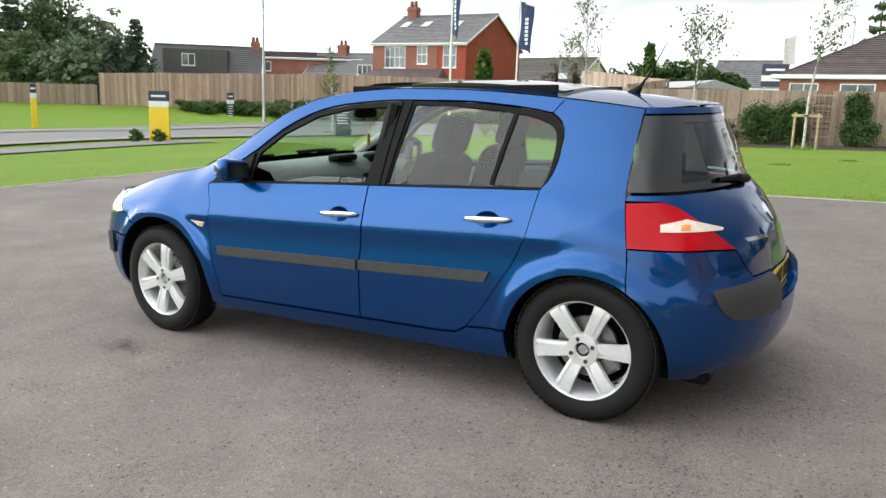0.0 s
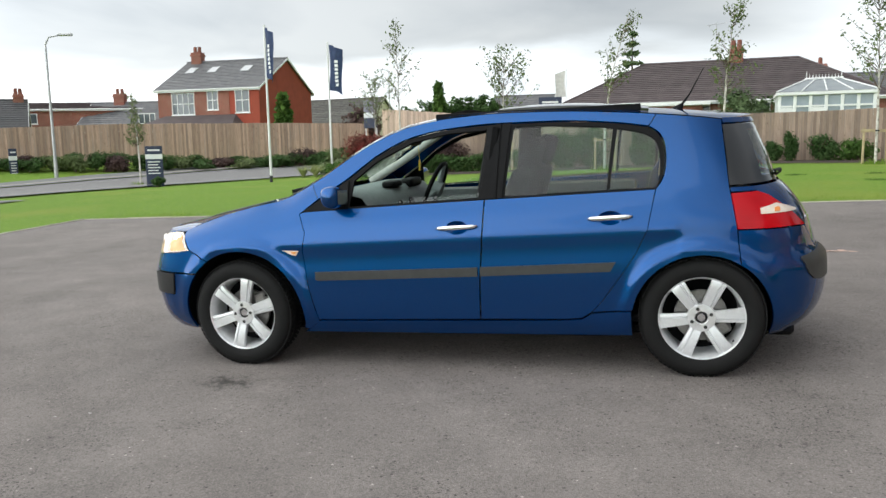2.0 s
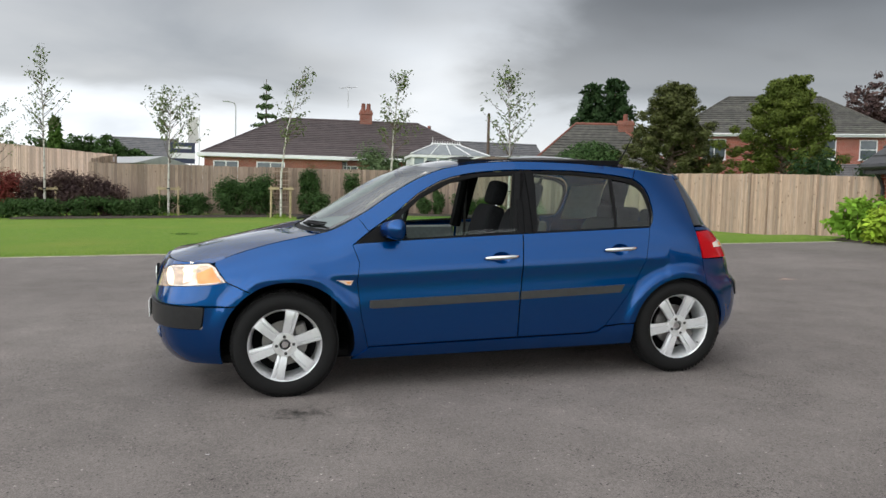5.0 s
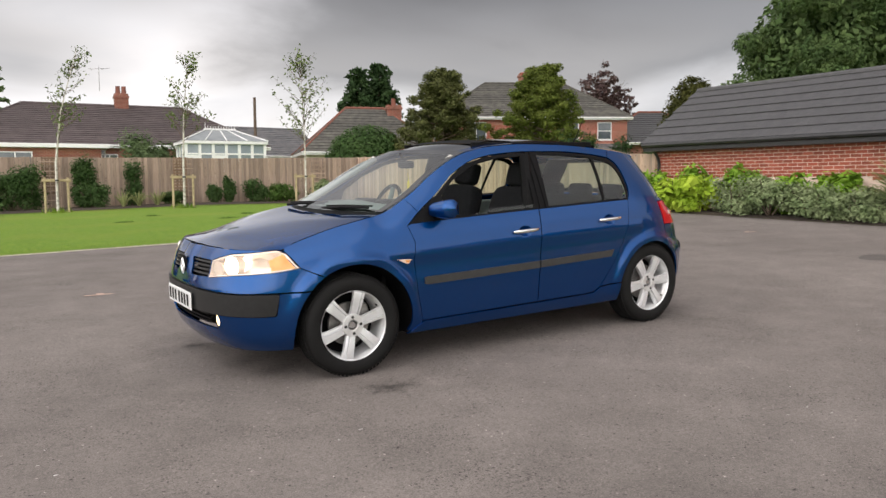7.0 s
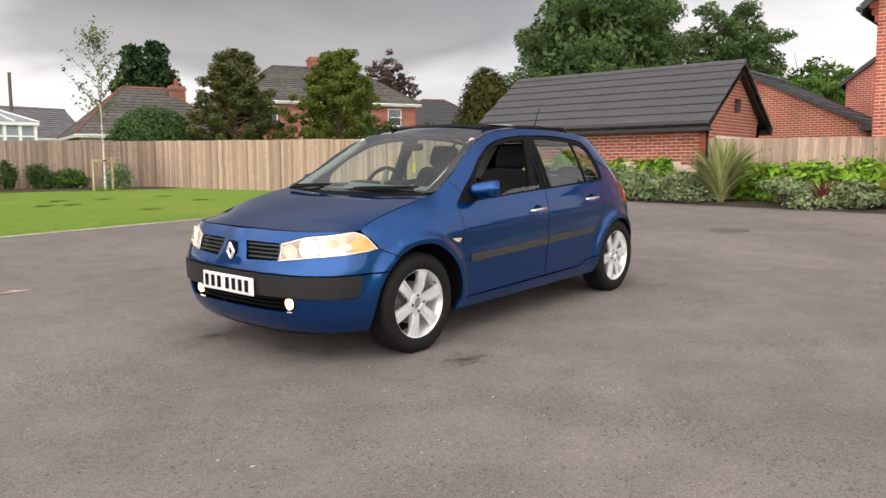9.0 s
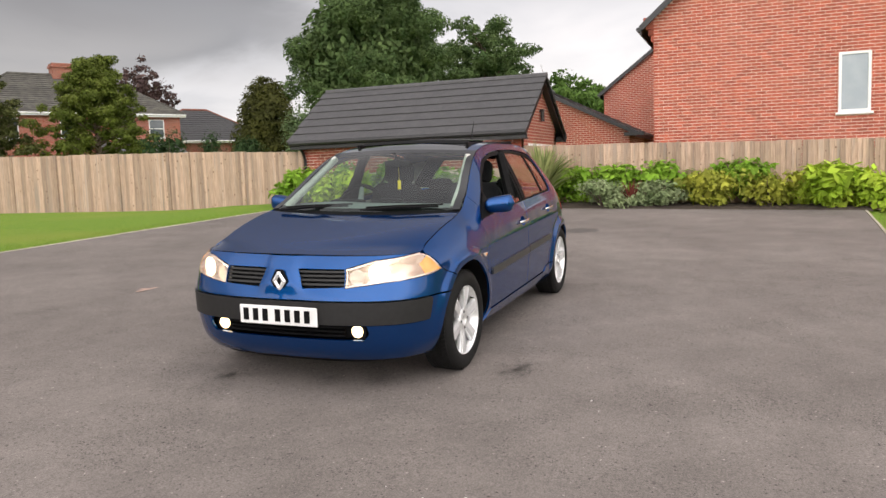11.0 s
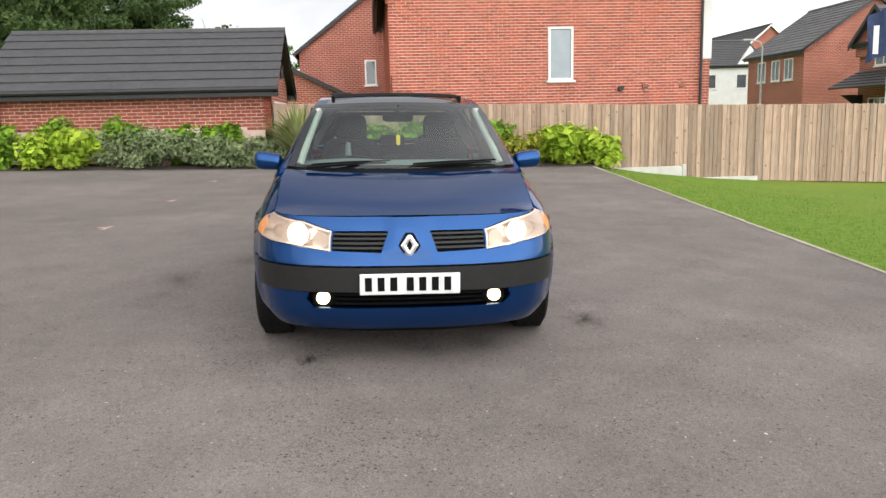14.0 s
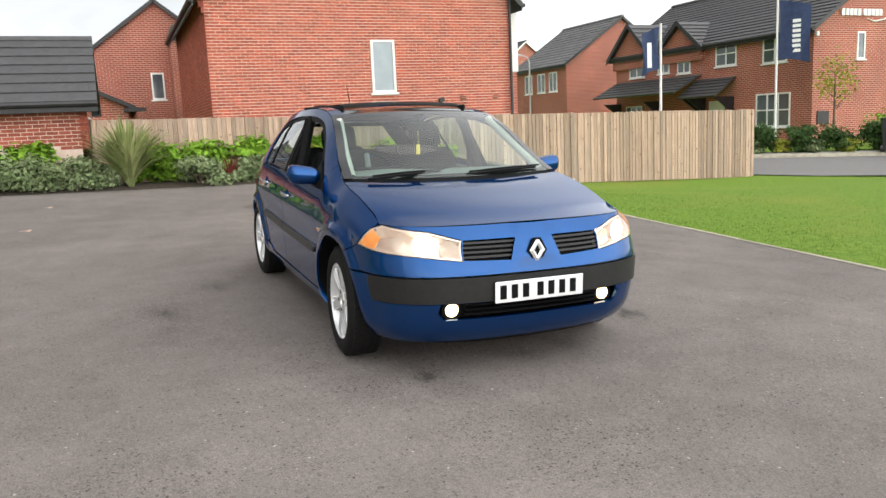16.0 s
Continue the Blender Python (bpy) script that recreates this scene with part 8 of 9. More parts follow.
inner_glass = [(a * 0.70, b + (0.035 if b < 1.15 else -0.035)) for a, b in (gl_v[0], gl_v[1], gl_v[2], gl_v[3])]
INNER = inner_glass + [(-a, b) for a, b in inner_glass[::-1]]
part("rear_window", panel(INNER, tl, lift=-0.004, gap=-0.004, thick=0), M_GLASS_DARK, car, "tinted rear window", smooth=True)
part("rear_window_border", panel(REAR_GLASS, tl, lift=-0.002, holes=(INNER,)), M_GLOSSBLACK, car, "gloss black rear window border", smooth=True)
sp = [(tv(1.441, 1.308), 1.308), (tv(1.438, 1.335), 1.335)]
part("roof_spoiler", panel([(sp[0][0], 1.307), (sp[1][0], 1.337), (-sp[1][0], 1.337), (-sp[0][0], 1.307)], tl, lift=0.004), M_BLUE, car, "blue roof edge spoiler", smooth=True)
bz = [(tv(x, z), z) for x, z in arc_pts(ARCH[1], ARCH[1][2], -16, 57, 14)] + mapped([(1.501, 0.602), (1.493, 0.69), (1.487, 0.772)], tv) + [ (v_at_y(0.66, 0.765, False), 0.765), (v_at_y(0.527, 0.76, False), 0.754), (v_at_y(0.492, 0.70, False), 0.68), (v_at_y(0.452, 0.64, False), 0.632)]
NOTCH = [(-0.28, 0.498), (0.28, 0.498), (0.28, 0.626), (-0.28, 0.626)]
part("rear_bumper", panel(bz + [(-a, b) for a, b in bz[::-1]], tl, step=0.04, holes=(NOTCH,)), M_BLUE, car, "blue rear bumper", smooth=True)
rs_v = tv(1.83, 0.55)
for s in (-1, 1):
    half = [(0.285, 0.468), (rs_v - 0.16, 0.47), (rs_v - 0.08, 0.485), (rs_v - 0.03, 0.515), (rs_v, 0.555), (rs_v + 0.012, 0.60), (rs_v - 0.01, 0.612), (0.285, 0.626)]
    part("rear_strip", panel(half if s > 0 else flip(half), tl, lift=0.008, thick=0.03, step=0.035), M_TRIM, car, "grey rear bumper strip", smooth=True)
rim_ = [(-0.278, 0.50), (0.0, 0.50), (0.278, 0.50), (0.278, 0.624), (0.0, 0.624), (-0.278, 0.624), (-0.278, 0.50)]
part("plate_recess", Geo().grid([[(1.955, *tl(v, z)[1:]), (tl(v, z)[0] - 0.004, *tl(v, z)[1:])] for v, z in rim_]).add([(1.956, tl(v, z)[1] * 1.01, z) for v, z in rim_[:6]], [(0, 1, 2, 3, 4, 5)]), M_BLUE, car, "hollow for the plate")
for s in (-1, 1):
    tp_ = TAIL if s > 0 else flip(TAIL)
    lamp = part("tail_lamp", panel(tp_, tl, lift=0.004, thick=0.02, step=0.03), M_RED, car, "red tail lamp with clear insert", smooth=True)
    for nm, ins, mt, word in (("reverse_lens", [(1.60, 0.842), (1.595, 0.874), (1.68, 0.892), (1.80, 0.848), (1.80, 0.836)], M_CLEARLENS, "clear ribbed insert"), ("indicator_lens", [(1.668, 0.848), (1.668, 0.870), (1.685, 0.873), (1.70, 0.866), (1.70, 0.847)], M_AMBER, "amber bulb behind the clear insert")):
        ins = [(tv(x, z), z) for x, z in ins]
        part(nm, panel(ins if s > 0 else flip(ins), tl, lift=0.008 if mt is M_CLEARLENS else 0.011, thick=0.01, step=0.02), mt, lamp, word, smooth=True)
tpx = 1.965
rplate = part("rear_plate", Geo().box(tpx, tpx + 0.012, -0.26, 0.26, 0.506, 0.619, 0.004), M_PLATE_Y, car, "yellow number plate with plain dark bars")
for y in (-0.195, -0.13, -0.065, 0.0, 0.085, 0.15, 0.215):
    part("plate_bar", Geo().box(tpx + 0.0125, tpx + 0.0145, y - 0.018, y + 0.018, 0.525, 0.60), M_BLACK, rplate)
part("tail_badge", panel([(0, 0.90), (0.035, 0.855), (0, 0.81), (-0.035, 0.855)], tl, lift=0.006, thick=0.008, step=0.02), M_CHROME, car, "plain chrome diamond badge", smooth=True)
part("tail_lettering", panel([(-0.44, 0.775), (-0.20, 0.765), (-0.20, 0.785), (-0.44, 0.795)], tl, lift=0.003, thick=0.004, step=0.02), M_CHROME, car, "model lettering as a plain bar", smooth=True)
wp = [(tl(0.02, 0.995)[0] + 0.012, 0.0, 1.005), (tl(-0.2, 1.03)[0] + 0.03, -0.16, 1.025), (tl(-0.42, 1.05)[0] + 0.022, -0.37, 1.03)]
part("rear_wiper", Geo().tube(wp, [0.022, 0.016, 0.010], 8), M_BLACK, car, "black rear wiper", smooth=True)
part("antenna", Geo().cyl((1.22, 0, 1.385), (1.265, 0, 1.43), 0.034, 0.012, 10).tube([(1.25, 0, 1.415), (1.305, 0, 1.49), (1.385, 0, 1.64)], [0.009, 0.005, 0.0022], 6), M_BLACK, car, "short black roof aerial")

# underbody, arches, floor
part("underbody", Geo().box(-1.75, 1.80, -0.62, 0.62, 0.17, 0.24, 0.02).box(-0.86, 0.92, -0.78, 0.78, 0.19, 0.26, 0.02), M_BLACK, car, "black underbody")
for cx, cz, r in ARCH:
    for s in (-1, 1):
        ring = [(cx + (r + 0.003) * math.cos(radians(a)), cz + (r + 0.003) * math.sin(radians(a))) for a in range(-14, 197, 6)]
        rows = [[(x, s * (y if y < 0.8 else side_point(x, z)[1] - 0.012), z) for x, z in ring] for y in (0.855, 0.7, 0.5)] + [[(cx, s * 0.49, cz)] * len(ring)]
        g = Geo().grid(rows)
        part("wheel_arch_liner", g, M_BLACK, car, smooth=True)


# ---- wheels ----
def lathe(profile, n=48, y0=0.0):
    return [[(r * math.cos(2 * math.pi * i / n), y, r * math.sin(2 * math.pi * i / n)) for i in range(n)] for r, y in profile]


def wheel_parts(parent):
    """A wheel about the origin, its face towards -y."""
    tyre = part("tyre", Geo().grid(lathe([(0.214, -0.085), (0.225, -0.098), (0.262, -0.104), (0.290, -0.098), (0.306, -0.083), (0.314, -0.06), (0.316, 0.0), (0.314, 0.06), (0.306, 0.083), (0.29, 0.098), (0.24, 0.1), (0.222, 0.085)], 64), close=True), M_RUBBER, parent, "black tyre", smooth=True)
    g = Geo()
    for i in range(72):
        a = 2 * math.pi * i / 72
        for y0, y1, sk in ((-0.078, -0.045, 0.03), (-0.035, -0.008, -0.03), (0.008, 0.035, 0.03), (0.045, 0.078, -0.03)):
            m = Matrix.Rotation(-a, 4, "Y")
            w = 0.0095
            g.add([m @ Vector(p) for p in ((-w + sk * 0.3, y0, 0.312), (w + sk * 0.3, y0, 0.312), (w - sk * 0.3, y1, 0.312), (-w - sk * 0.3, y1, 0.312), (-w + sk * 0.3, y0, 0.3195), (w + sk * 0.3, y0, 0.3195), (w - sk * 0.3, y1, 0.3195), (-w - sk * 0.3, y1, 0.3195))], [(4, 5, 6, 7), (0, 1, 5, 4), (1, 2, 6, 5), (2, 3, 7, 6), (3, 0, 4, 7)])
    tagged(part("tread", g, M_RUBBER, tyre), kind="stuff")
    rim = part("rim", Geo().grid(lathe([(0.206, -0.06), (0.211, -0.084), (0.218, -0.092), (0.221, -0.088), (0.218, -0.078), (0.208, -0.07), (0.197, -0.02), (0.193, 0.06)], 64), close=True), M_ALLOY, parent, "silver alloy rim", smooth=True, angle=50)
    part("barrel", Geo().grid(lathe([(0.205, -0.03), (0.20, 0.06), (0.03, 0.055)], 40), close=True), M_BLACK, parent, smooth=True)
    part("brake_disc", Geo().cyl((0, -0.01, 0), (0, 0.012, 0), 0.135, n=40).cyl((0, -0.02, 0), (0, 0.0, 0), 0.07, n=30), M_DISC, parent)
    part("brake_caliper", Geo().box(0.07, 0.15, -0.03, 0.04, -0.05, 0.09, 0.012), M_DISC, parent)
    # each spoke: a broad flat slab and a narrow rib with a groove between them
    g = Geo()
    prof = [(-0.5, 0.012), (-0.46, 0.0), (0.12, 0.0), (0.16, 0.011), (0.24, 0.011), (0.28, 0.001), (0.46, 0.003), (0.5, 0.014)]
    rows = []
    for r, w, y in ((0.045, 0.058, -0.070), (0.075, 0.064, -0.076), (0.12, 0.070, -0.082), (0.17, 0.075, -0.086), (0.200, 0.082, -0.086), (0.212, 0.090, -0.083)):
        rows.append([(q * w, y + d, r) for q, d in prof] + [(0.42 * w, y + 0.034, r), (-0.42 * w, y + 0.034, r)])
    g.grid(rows, close=True)
    shared = g.mesh("spoke", M_ALLOY, True, 30)
    for i in range(6):
        part("spoke", shared, None, rim, m=Matrix.Rotation(2 * math.pi * (i + 0.5) / 6, 4, "Y"))
    part("hub", Geo().grid(lathe([(0.074, -0.05), (0.074, -0.070), (0.069, -0.0785), (0.036, -0.0795), (0.033, -0.074), (0.031, -0.062)], 36), close=True), M_ALLOY, rim, smooth=True, angle=40)
    part("hub_cap", Geo().cyl((0, -0.05, 0), (0, -0.066, 0), 0.032, 0.020, 20), M_CHROME, rim, "polished centre cap")
    for i in range(4):
        a = radians(77) + math.pi / 2 * i
        p = Vector((0.051 * math.cos(a), 0, 0.051 * math.sin(a)))
        part("wheel_bolt", Geo().cyl(p + Vector((0, -0.06, 0)), p + Vector((0, -0.0815, 0)), 0.0115, 0.0095, 10), M_TRIM, rim)
    part("valve", Geo().cyl((0.19, -0.06, 0.06), (0.185, -0.085, 0.058), 0.004, n=6), M_BLACK, rim)


for x, spin in ((-1.3125, -17), (1.3125, 55)):
    for s in (-1, 1):
        w = new("wheel")
        w.empty_display_size = 0.1
        w.parent = car
        steer = -2 if x < 0 else 0
        w.matrix_basis = Matrix.Translation((x, s * 0.765, 0.316)) @ Matrix.Rotation(radians(steer) + (math.pi if s > 0 else 0), 4, "Z") @ Matrix.Rotation(radians(spin), 4, "Y")
        wheel_parts(w)


# ---- interior ----
def soft_box(cx, cy, cz, sx, sy, sz, r=0.35, m=None):
    """A cushion: a box rounded to a superellipsoid."""
    rows = []
    for i in range(13):
        b = -math.pi / 2 + math.pi * i / 12
        row = []
        for j in range(20):
            a = 2 * math.pi * j / 20
            f = lambda v: math.copysign(abs(v) ** r, v)
            p = Vector((sx / 2 * f(math.cos(b)) * f(math.cos(a)), sy / 2 * f(math.cos(b)) * f(math.sin(a)), sz / 2 * f(math.sin(b))))
            p = (m @ p if m is not None else p) + Vector((cx, cy, cz))
            row.append(p)
        rows.append(row)
    return Geo().grid(rows, close=True)


tilt = Matrix.Rotation(radians(18), 4, "Y")
for s in (-1, 1):
    seat = part("front_seat", soft_box(-0.02, s * 0.36, 0.50, 0.52, 0.48, 0.16), M_CLOTH, car, "dark cloth front seat", smooth=True)
    part("seat_back", soft_box(0.27, s * 0.36, 0.80, 0.15, 0.47, 0.62, 0.35, tilt), M_CLOTH, seat, smooth=True)
    part("headrest", soft_box(0.40, s * 0.36, 1.19, 0.11, 0.26, 0.19, 0.4, tilt), M_CLOTH, seat, smooth=True)
    for q in (-0.06, 0.06):
        part("headrest_post", Geo().cyl((0.37, s * 0.36 + q, 1.04), (0.39, s * 0.36 + q, 1.13), 0.007, n=8), M_CHROME, seat)
    part("door_lining", Geo().box(-0.80, 0.15, s * 0.735 - 0.02, s * 0.735 + 0.02, 0.32, 0.92, 0.015).box(0.18, 0.98, s * 0.735 - 0.02, s * 0.735 + 0.02, 0.36, 0.94, 0.015), M_DASH, car, "dark grey door lining")
    part("inner_pillar", Geo().tube([(0.17, s * 0.74, 0.92), (0.22, s * 0.62, 1.34)], [0.05, 0.04], 8), M_BLACK, car)
    part("seat_belt", Geo().tube([(0.24, s * 0.66, 1.22), (0.23, s * 0.70, 0.7)], [0.012, 0.012], 4), M_TRIM, car)
bench = part("rear_seat", soft_box(0.92, 0, 0.46, 0.52, 1.24, 0.18), M_CLOTH, car, "dark cloth rear bench", smooth=True)
part("seat_back", soft_box(1.24, 0, 0.71, 0.16, 1.24, 0.58, 0.3, Matrix.Rotation(radians(20), 4, "Y")), M_CLOTH, bench, smooth=True)
for y in (-0.36, 0, 0.36):
    part("headrest", soft_box(1.36, y, 1.025, 0.09, 0.24, 0.13, 0.4), M_CLOTH, bench, smooth=True)
dash = part("dashboard", Geo().grid([[(-1.06, y, 0.965), (-0.86, y, 1.0), (-0.68, y, 1.005 + 0.012 * math.exp(-((y - 0.36) / 0.2) ** 2)), (-0.57, y, 0.975 + 0.03 * math.exp(-((y - 0.36) / 0.2) ** 2)), (-0.52, y, 0.91), (-0.50, y, 0.78), (-0.56, y, 0.62), (-0.62, y, 0.45)] for y in (-0.69 + 1.38 * i / 24 for i in range(25))]), M_DASH, car, "grey plastic dashboard", smooth=True)
part("instrument_binnacle", soft_box(-0.575, 0.36, 0.995, 0.10, 0.30, 0.065, 0.5), M_BLACK, dash, smooth=True)
part("centre_screen", soft_box(-0.60, 0.0, 1.01, 0.10, 0.22, 0.045, 0.5), M_BLACK, dash, smooth=True)
for y in (-0.58, -0.12, 0.12):
    part("air_vent", Geo().cyl((-0.52, y, 0.86), (-0.497, y, 0.865), 0.045, n=20), M_BLACK, dash)
part("centre_console", Geo().box(-0.58, 0.30, -0.11, 0.11, 0.25, 0.55, 0.03), M_DASH, car)
part("gear_lever", Geo().tube([(-0.25, 0, 0.53), (-0.28, 0, 0.68)], [0.012, 0.012], 8).cyl((-0.28, 0, 0.68), (-0.285, 0, 0.74), 0.026, 0.022, 12), M_BLACK, car)
wm = Matrix.Translation((-0.40, 0.36, 0.945)) @ Matrix.Rotation(radians(-66), 4, "Y")
sw = part("steering_wheel", Geo().grid([[wm @ Vector(((0.185 + 0.016 * math.cos(b)) * math.cos(a), (0.185 + 0.016 * math.cos(b)) * math.sin(a), 0.016 * math.sin(b))) for b in (2 * math.pi * j / 8 for j in range(8))] for a in (2 * math.pi * i / 36 for i in range(37))], close=True), M_BLACK, car, "black steering wheel", smooth=True)
g = Geo()
for a in (0.0, 2.1, 4.2):
    g.tube([wm @ Vector((0, 0, -0.02)), wm @ Vector((0.175 * math.cos(a), 0.175 * math.sin(a), 0))], [0.026, 0.018], 8)
part("wheel_spokes", g, M_DASH, sw)
part("wheel_boss", Geo().cyl(wm @ Vector((0, 0, -0.05)), wm @ Vector((0, 0, 0.02)), 0.06, 0.05, 16), M_DASH, sw)
part("cabin_floor", Geo().box(-0.9, 1.55, -0.72, 0.72, 0.26, 0.30, 0.01), M_CLOTH, car)
part("parcel_shelf", Geo().box(1.30, 1.62, -0.62, 0.62, 0.93, 0.95, 0.006), M_CLOTH, car)
part("bulkhead", Geo().box(-1.02, -0.99, -0.68, 0.68, 0.3, 0.95), M_BLACK, car)
lin = [r for r in roof_rows if r[2] < -0.12] 
part("headlining_front", Geo().grid(top_skin(lin, 12, lift=-0.03, q0=-0.97, q1=0.97)), M_HEADLINER, car, smooth=True)
part("headlining_rear", Geo().grid(top_skin([r for r in roof_rows if r[2] > 0.98], 12, lift=-0.03, q0=-0.95, q1=0.95)), M_HEADLINER, car, smooth=True)
for s in (-1, 1):
    part("pillar_lining", Geo().tube([(-0.98, s * 0.66, 0.99), (-0.70, s * 0.62, 1.14), (-0.38, s * 0.56, 1.33)], [0.03, 0.028, 0.028], 8), M_HEADLINER, car, smooth=True)
    part("rear_lining", panel([(1.13, 0.97), (1.16, 1.27), (1.42, 1.30), (1.48, 0.98)], mirrored(side_point, s), lift=-0.05, thick=0), M_HEADLINER, car, smooth=True)
rvm = part("interior_mirror", soft_box(-0.42, 0, 1.285, 0.03, 0.22, 0.06, 0.5), M_BLACK, car, "interior mirror with hanging air freshener", smooth=True)
part("mirror_stem", Geo().tube([(-0.42, 0, 1.30), (-0.47, 0, 1.365)], [0.01, 0.012], 6), M_BLACK, rvm)
part("air_freshener", Geo().tube([(-0.405, 0, 1.26), (-0.40, 0.0, 1.16)], [0.0015, 0.0015], 4).box(-0.405, -0.397, -0.014, 0.014, 1.09, 1.16, 0.003), M_YELLOW, rvm, "small yellow hanging tag")

# ---- bricks and tiles, piece by piece ----
def brick_row(x, y0, y1, z, shift, cells):
    """Stretcher positions of one course along y; cells says what to leave out."""
    out, y = [], y0 - shift
    while y < y1:
        a, b = max(y, y0), min(y + 0.215, y1)
        if b - a > 0.03 and not cells(a, b, z):
            out.append((a, b))
        y += 0.225
    return out


# garage front wall: the nearest bricks are single pieces
gar_wall = [o for o in ga.children if o.name.startswith("wall")][0]
FULL_BRICK = Geo().box(0, 0.012, 0, 0.215, 0, 0.065, 0.003).mesh("brick", M_BRICK_PIECE)
count, z, k = 0, 2.04, 0
while z > 0.2:
    for a, b in brick_row(GW0, GY0, GY1, z, 0.1125 * (k % 2), lambda *_: False):
        m = Matrix.Translation((GW0 - 0.003 - RNG.uniform(0, 0.002), a, z - 0.065)) @ Matrix.Diagonal((1, (b - a) / 0.215, 1, 1))
        if count < 300:
            part("brick", FULL_BRICK, None, gar_wall, m=m)
            count += 1
        else:
            break
    z, k = z - 0.075, k + 1
g, z1 = Geo(), z
while z > -0.4:
    for a, b in brick_row(GW0, GY0, GY1, z, 0.1125 * (k % 2), lambda *_: False):
        g.box(GW0 - 0.004, GW0 + 0.005, a, b, z - 0.065, z)
    z, k = z - 0.075, k + 1
tagged(part("brick_courses", g, M_BRICK_PIECE, gar_wall), kind="stuff")

# big house: brick gable facing the car park and the return wall
house_wall = [o for o in eh.children if o.name.startswith("wall")][0]
inv = eh.matrix_basis.inverted()
g, z, k = Geo(), -0.55, 0
while z < 8.2:
    half = 4.1 if z < 4.7 else 4.1 * (8.35 - z) / (8.35 - 4.7)
    at_window = 2.15 < z + 0.05 < 3.60
    cut = [(-4.42 - half, -5.10), (-4.42, -4.42 + half)] if at_window else [(-4.42 - half, -4.42 + half)]
    for a, b in (ab for c0, c1 in cut for ab in brick_row(14.3, c0, c1, z, (0.1125 * (k % 2) + (c0 + 20)) % 0.225, lambda *_: False)):
        o = RNG.uniform(0, 0.003)
        g.box(14.2965 - o, 14.303, a, b, z, z + 0.061)
    if z < 4.7:
        x = 14.3 - 0.1125 * (k % 2)
        while x < 22.9:
            g.box(max(14.2965, x), x + 0.215, -0.3235, -0.309, z, z + 0.065)
            g.box(max(14.2965, x), x + 0.215, -8.5235, -8.509, z, z + 0.065)
            x += 0.225
    z, k = z + 0.075, k + 1
bricks = tagged(part("bricks", g, M_BRICK_PIECE, house_wall), kind="stuff")
bricks.matrix_basis = inv
# corbelled eaves course at the north corner
for i in range(4):
    ob = part("corbel", Geo().box(14.285, 14.6, -0.31, -0.25 + 0.06 * i, 4.2 + 0.15 * i, 4.34 + 0.15 * i, 0.004), M_BRICK_PIECE, house_wall)
    ob.matrix_basis = inv

# garage roof: large flat tiles, laid broken-bonded
TILE = Geo().box(0, 0.325, 0, 0.42, -0.016, 0.020, 0.0015).mesh("roof_tile", M_SLATE)
sl = math.atan2(GAZ - GEZ, GA - GE0)
run = math.hypot(GAZ - GEZ, GA - GE0)
for s in (1, -1):
    for i in range(7):
        up_ = run * i / 7
        y = 2.2 - (0.16 if i % 2 else 0)
        while y < 8.57:
            y0, y1 = max(2.2, y), min(8.58, y + 0.325)
            if y1 - y0 > 0.04:
                x0 = GE0 - 0.02 if s > 0 else GE1 + 0.02
                m = Matrix.Translation((x0, y0 if s > 0 else y1, GEZ + 0.005)) @ Matrix.Rotation(0 if s > 0 else math.pi, 4, "Z") @ Matrix.Rotation(-sl, 4, "Y") @ Matrix.Translation((up_, 0, 0.012)) @ Matrix.Rotation(radians(4.2), 4, "Y") @ Matrix.Rotation(radians(-90), 4, "Z") @ Matrix.Translation((-(y1 - y0), 0, 0)) @ Matrix.Diagonal(((y1 - y0 - 0.0008) / 0.325, (run / 7 + 0.03) / 0.42, 1, 1))
                part("roof_tile", TILE, None, ga, m=m)
            y += 0.3255

# concrete gravel boards at the fence foot where the lawn falls away
fe = thing("gravel_boards", "pale concrete gravel boards at the fence foot", "board", kind="structure")
for y0, y1, z0, z1 in ((-5.25, -6.93, -0.25, 0.09), (-6.97, -8.72, -0.45, -0.19)):
    part("gravel_board", Geo().box(11.33, 11.38, y1, y0, z0, z1, 0.008), M_CONC, fe)
part("gravel_board", Geo().box(11.31, 11.40, -6.99, -6.90, -0.4, 0.13, 0.008), M_CONC, fe)

# painted bay marks, flakes and a drain stain on the tarmac
M_MARK = mat("worn_pink_paint", (0.42, 0.27, 0.22), (0.5, 0.36, 0.3), rough=0.85, scale=30, c3=(0.14, 0.125, 0.12), s3=9)
for i, (x, y, yaw) in enumerate([(-4.64, 3.5, 0), (-2.05, 3.35, 5), (0.47, 3.32, 0), (2.92, 3.18, 0), (5.34, 3.06, 0), (8.1, 3.0, 0)]):
    m = pose(x, y, gz(x, y) + 0.0165, 0, 0, yaw)
    tagged(part("bay_mark", Geo().add([m @ Vector(p) for p in ((-0.2, -0.025, 0), (0.16, -0.03, 0), (0.2, 0.02, 0), (0.02, 0.028, 0), (0.01, 0.11, 0), (-0.05, 0.11, 0), (-0.05, 0.03, 0), (-0.18, 0.03, 0))], [(0, 1, 2, 3, 4, 5, 6, 7)]), M_MARK), "worn pinkish painted bay mark on the asphalt", "road marking", "bay marks")
M_OIL = mat("oil_stain", (0.074, 0.066, 0.060), (0.115, 0.102, 0.094), rough=0.7, scale=60)
STAINS = [(-1.27, -1.19, 0.17, 30), (-1.9, 0.55, 0.15, 24), (-1.75, -0.1, 0.14, 16), (0.16, 1.75, 0.42, 50), (-1.68, -0.42, 0.16, 16), (0.9, 1.3, 0.25, 16)]
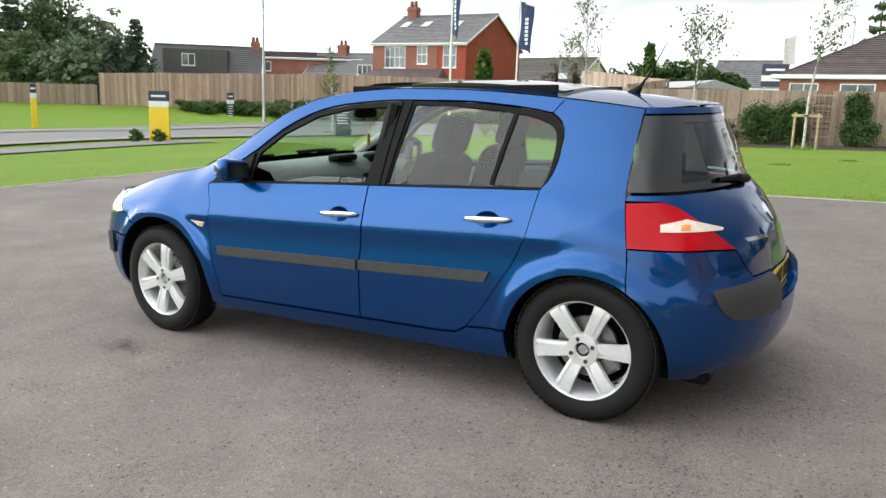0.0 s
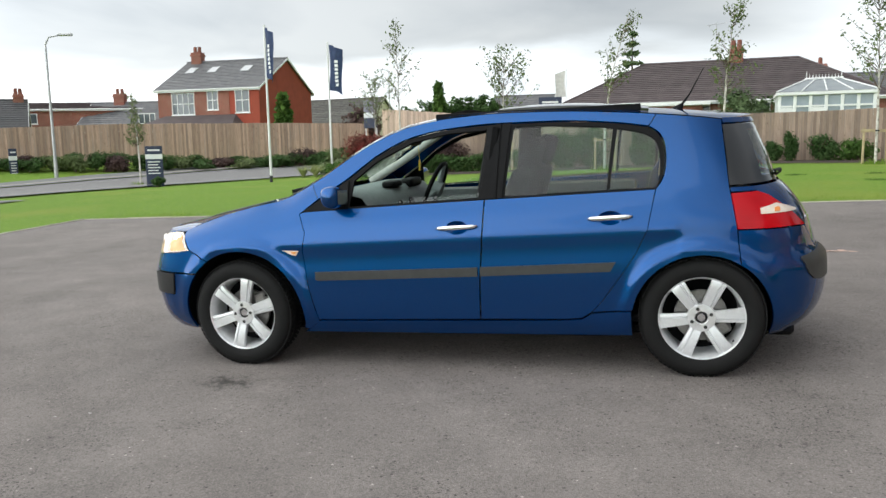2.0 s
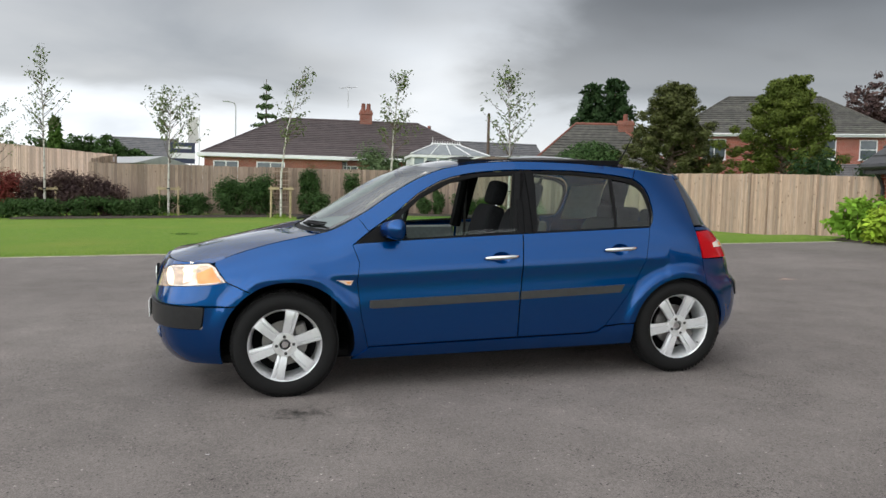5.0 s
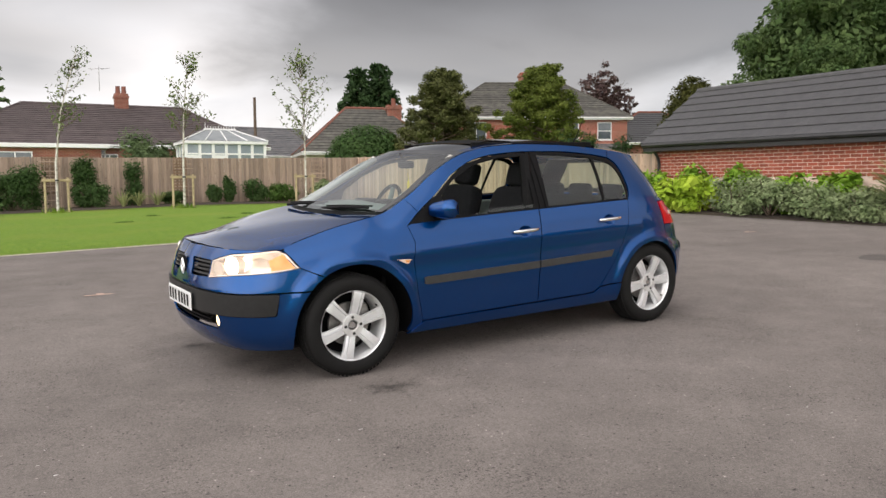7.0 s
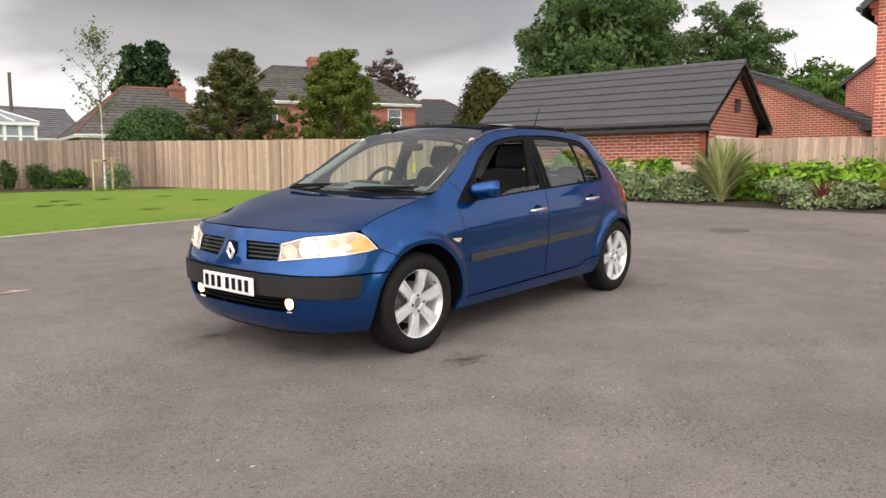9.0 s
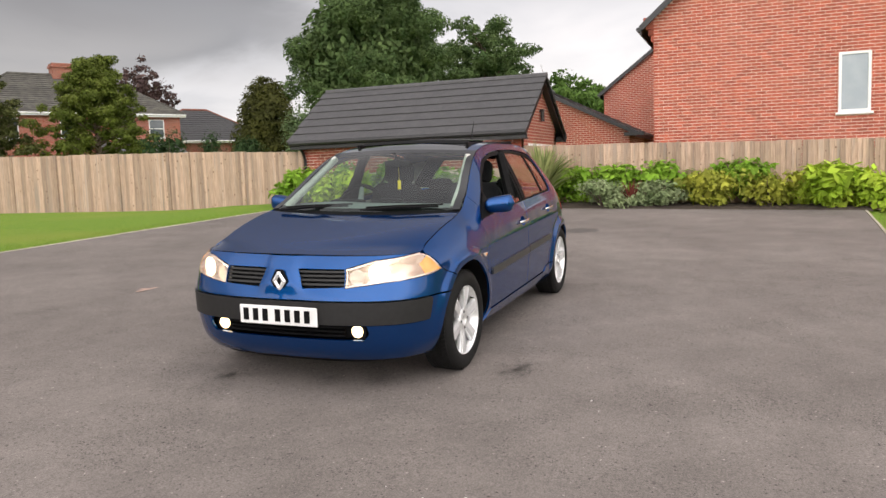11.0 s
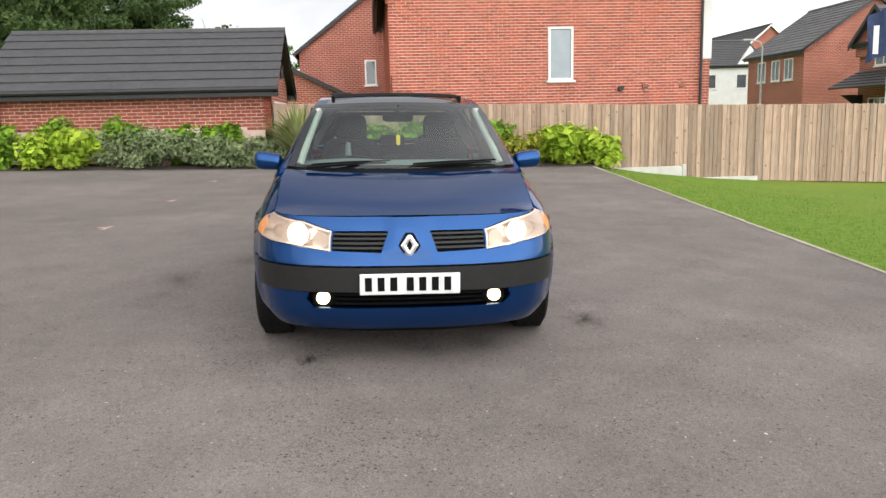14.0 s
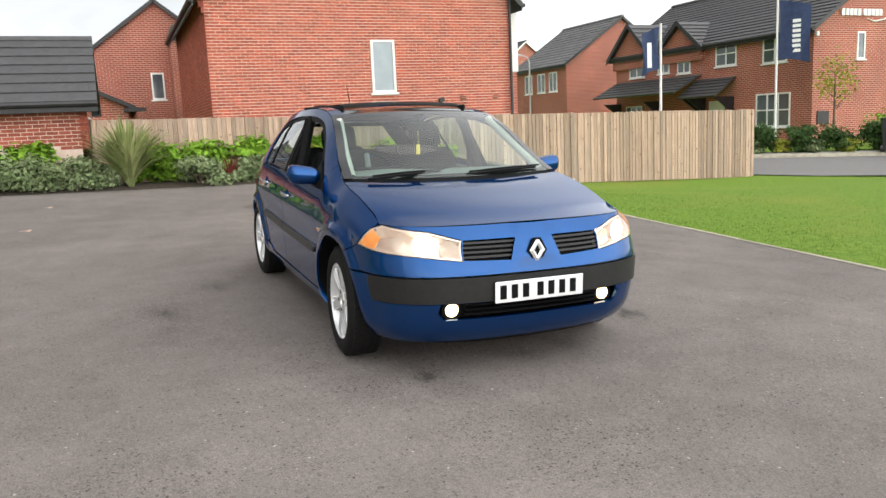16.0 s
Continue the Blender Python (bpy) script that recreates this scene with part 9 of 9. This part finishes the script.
rng = random.Random(31)
for x, y, r, n in STAINS:
    g = Geo()
    for _ in range(n * 9):
        a, q = rng.uniform(0, 6.28), abs(rng.gauss(0, 0.62)) * r
        cx, cy, w = x + math.cos(a) * q * 1.5, y + math.sin(a) * q * 0.8, 0.0025 + 0.010 * rng.random() ** 3
        ring_ = [(cx + w * rng.uniform(0.5, 1.5) * math.cos(t) * 1.4, cy + w * rng.uniform(0.5, 1.4) * math.sin(t)) for t in (6.28 * i / 9 for i in range(9))]
        g.add([(px_, py_, gz(px_, py_) + 0.0165) for px_, py_ in ring_], [tuple(range(9))])
    tagged(part("oil_stain", g, M_OIL), "small dark oil drips on the asphalt", "stain", kind="stuff")

g = Geo()
for i in range(22):  # a damp, darker patch by the bed
    a = 2 * math.pi * i / 22
    px_, py_ = 6.49 + 0.34 * math.cos(a) * rng.uniform(0.8, 1.1), -0.02 + 0.3 * math.sin(a) * rng.uniform(0.8, 1.1)
    g.v.append((px_, py_, gz(px_, py_) + 0.0162))
g.f = [tuple(range(22))]
tagged(part("damp_patch", g, mat("damp_asphalt", (0.085, 0.076, 0.07), (0.1, 0.09, 0.083), rough=0.6, scale=20)), "dark damp patch on the asphalt", "stain")
g = Geo()
for x, y, n in ((5.06, -0.95, 9), (2.4, -2.2, 8), (0.5, -2.9, 5), (-2.6, -1.6, 5)):  # pale flakes lying on the asphalt
    for _ in range(n):
        cx, cy, w = x + rng.gauss(0, 0.5), y + rng.gauss(0, 0.35), rng.uniform(0.003, 0.009)
        g.add([(cx + w * math.cos(t) * 1.6, cy + w * math.sin(t) * rng.uniform(0.4, 1), gz(cx, cy) + 0.017) for t in (0.3, 1.5, 2.9, 4.1, 5.4)], [(0, 1, 2, 3, 4)])
tagged(part("flakes", g, M_CONC), "small pale flakes scattered on the asphalt", "litter", kind="stuff")

# lattice panels on the fence behind the young trees
M_LATTICE = mat("brown_lattice", (0.16, 0.10, 0.065), (0.26, 0.18, 0.12), rough=0.85, scale=20, obrand=0.3)
for x, z0, z1 in ((-0.04, 0.8, 2.1), (4.40, 0.6, 2.15), (9.9, 0.8, 2.2)):
    tr = thing("trellis", "small brown lattice panel fixed to the fence", "trellis", pose(x, 25.13 if x > 0 else 25.3, 0, 0, 0, -1))
    for i in range(5):
        part("slat", Geo().box(-0.24 + 0.11 * i, -0.205 + 0.11 * i, -0.02, -0.005, z0, z1), M_LATTICE, tr)
    for i in range(14):
        z = z0 + (z1 - z0) * (i + 0.5) / 14
        part("slat", Geo().box(-0.25, 0.25, -0.035, -0.021, z - 0.028, z + 0.028), M_LATTICE, tr)

# worn tufts on the north lawn
for x, y in ((3.5, 15.1), (4.5, 14.7), (3.0, 13.2), (3.3, 10.5), (6.3, 15.1), (2.5, 13.4), (5.6, 12.2), (0.2, 14.0), (-2.8, 12.6), (1.4, 16.5)):
    g = Geo()
    for _ in range(60):
        cx, cy, h = x + rng.gauss(0, 0.11), y + rng.gauss(0, 0.07), rng.uniform(0.02, 0.055)
        z = gz(cx, cy)
        g.add([(cx - 0.008, cy, z), (cx + 0.008, cy, z), (cx + rng.uniform(-0.03, 0.03), cy + rng.uniform(-0.03, 0.03), z + h)], [(0, 1, 2)])
    tagged(part("grass_tuft", g, M_LEAF_TREE), "dark tuft of rough grass in the lawn", "grass", kind="stuff")

# longer grass along the lawn edges
rng = random.Random(9)
g = Geo()
for _ in range(16000):
    if rng.random() < 0.6:
        x = rng.uniform(-1.2, 11.2)
        y = kerb_s(x) - 0.06 - abs(rng.gauss(0, 1)) * 1.6
    else:
        x, y = rng.uniform(-9.3, 10.3), 7.88 + abs(rng.gauss(0, 1)) * 0.5
    h, w, a = rng.uniform(0.015, 0.045), rng.uniform(0.002, 0.0045), rng.uniform(0, 3.14)
    z = gz(x, y)
    dx, dy = math.cos(a) * w, math.sin(a) * w
    g.add([(x - dx, y - dy, z), (x + dx, y + dy, z), (x + rng.uniform(-0.02, 0.02), y + rng.uniform(-0.02, 0.02), z + h)], [(0, 1, 2)])
tagged(part("grass_blades", g, M_LEAF_LAWN), "short green grass blades along the lawn edge", "grass", kind="stuff")
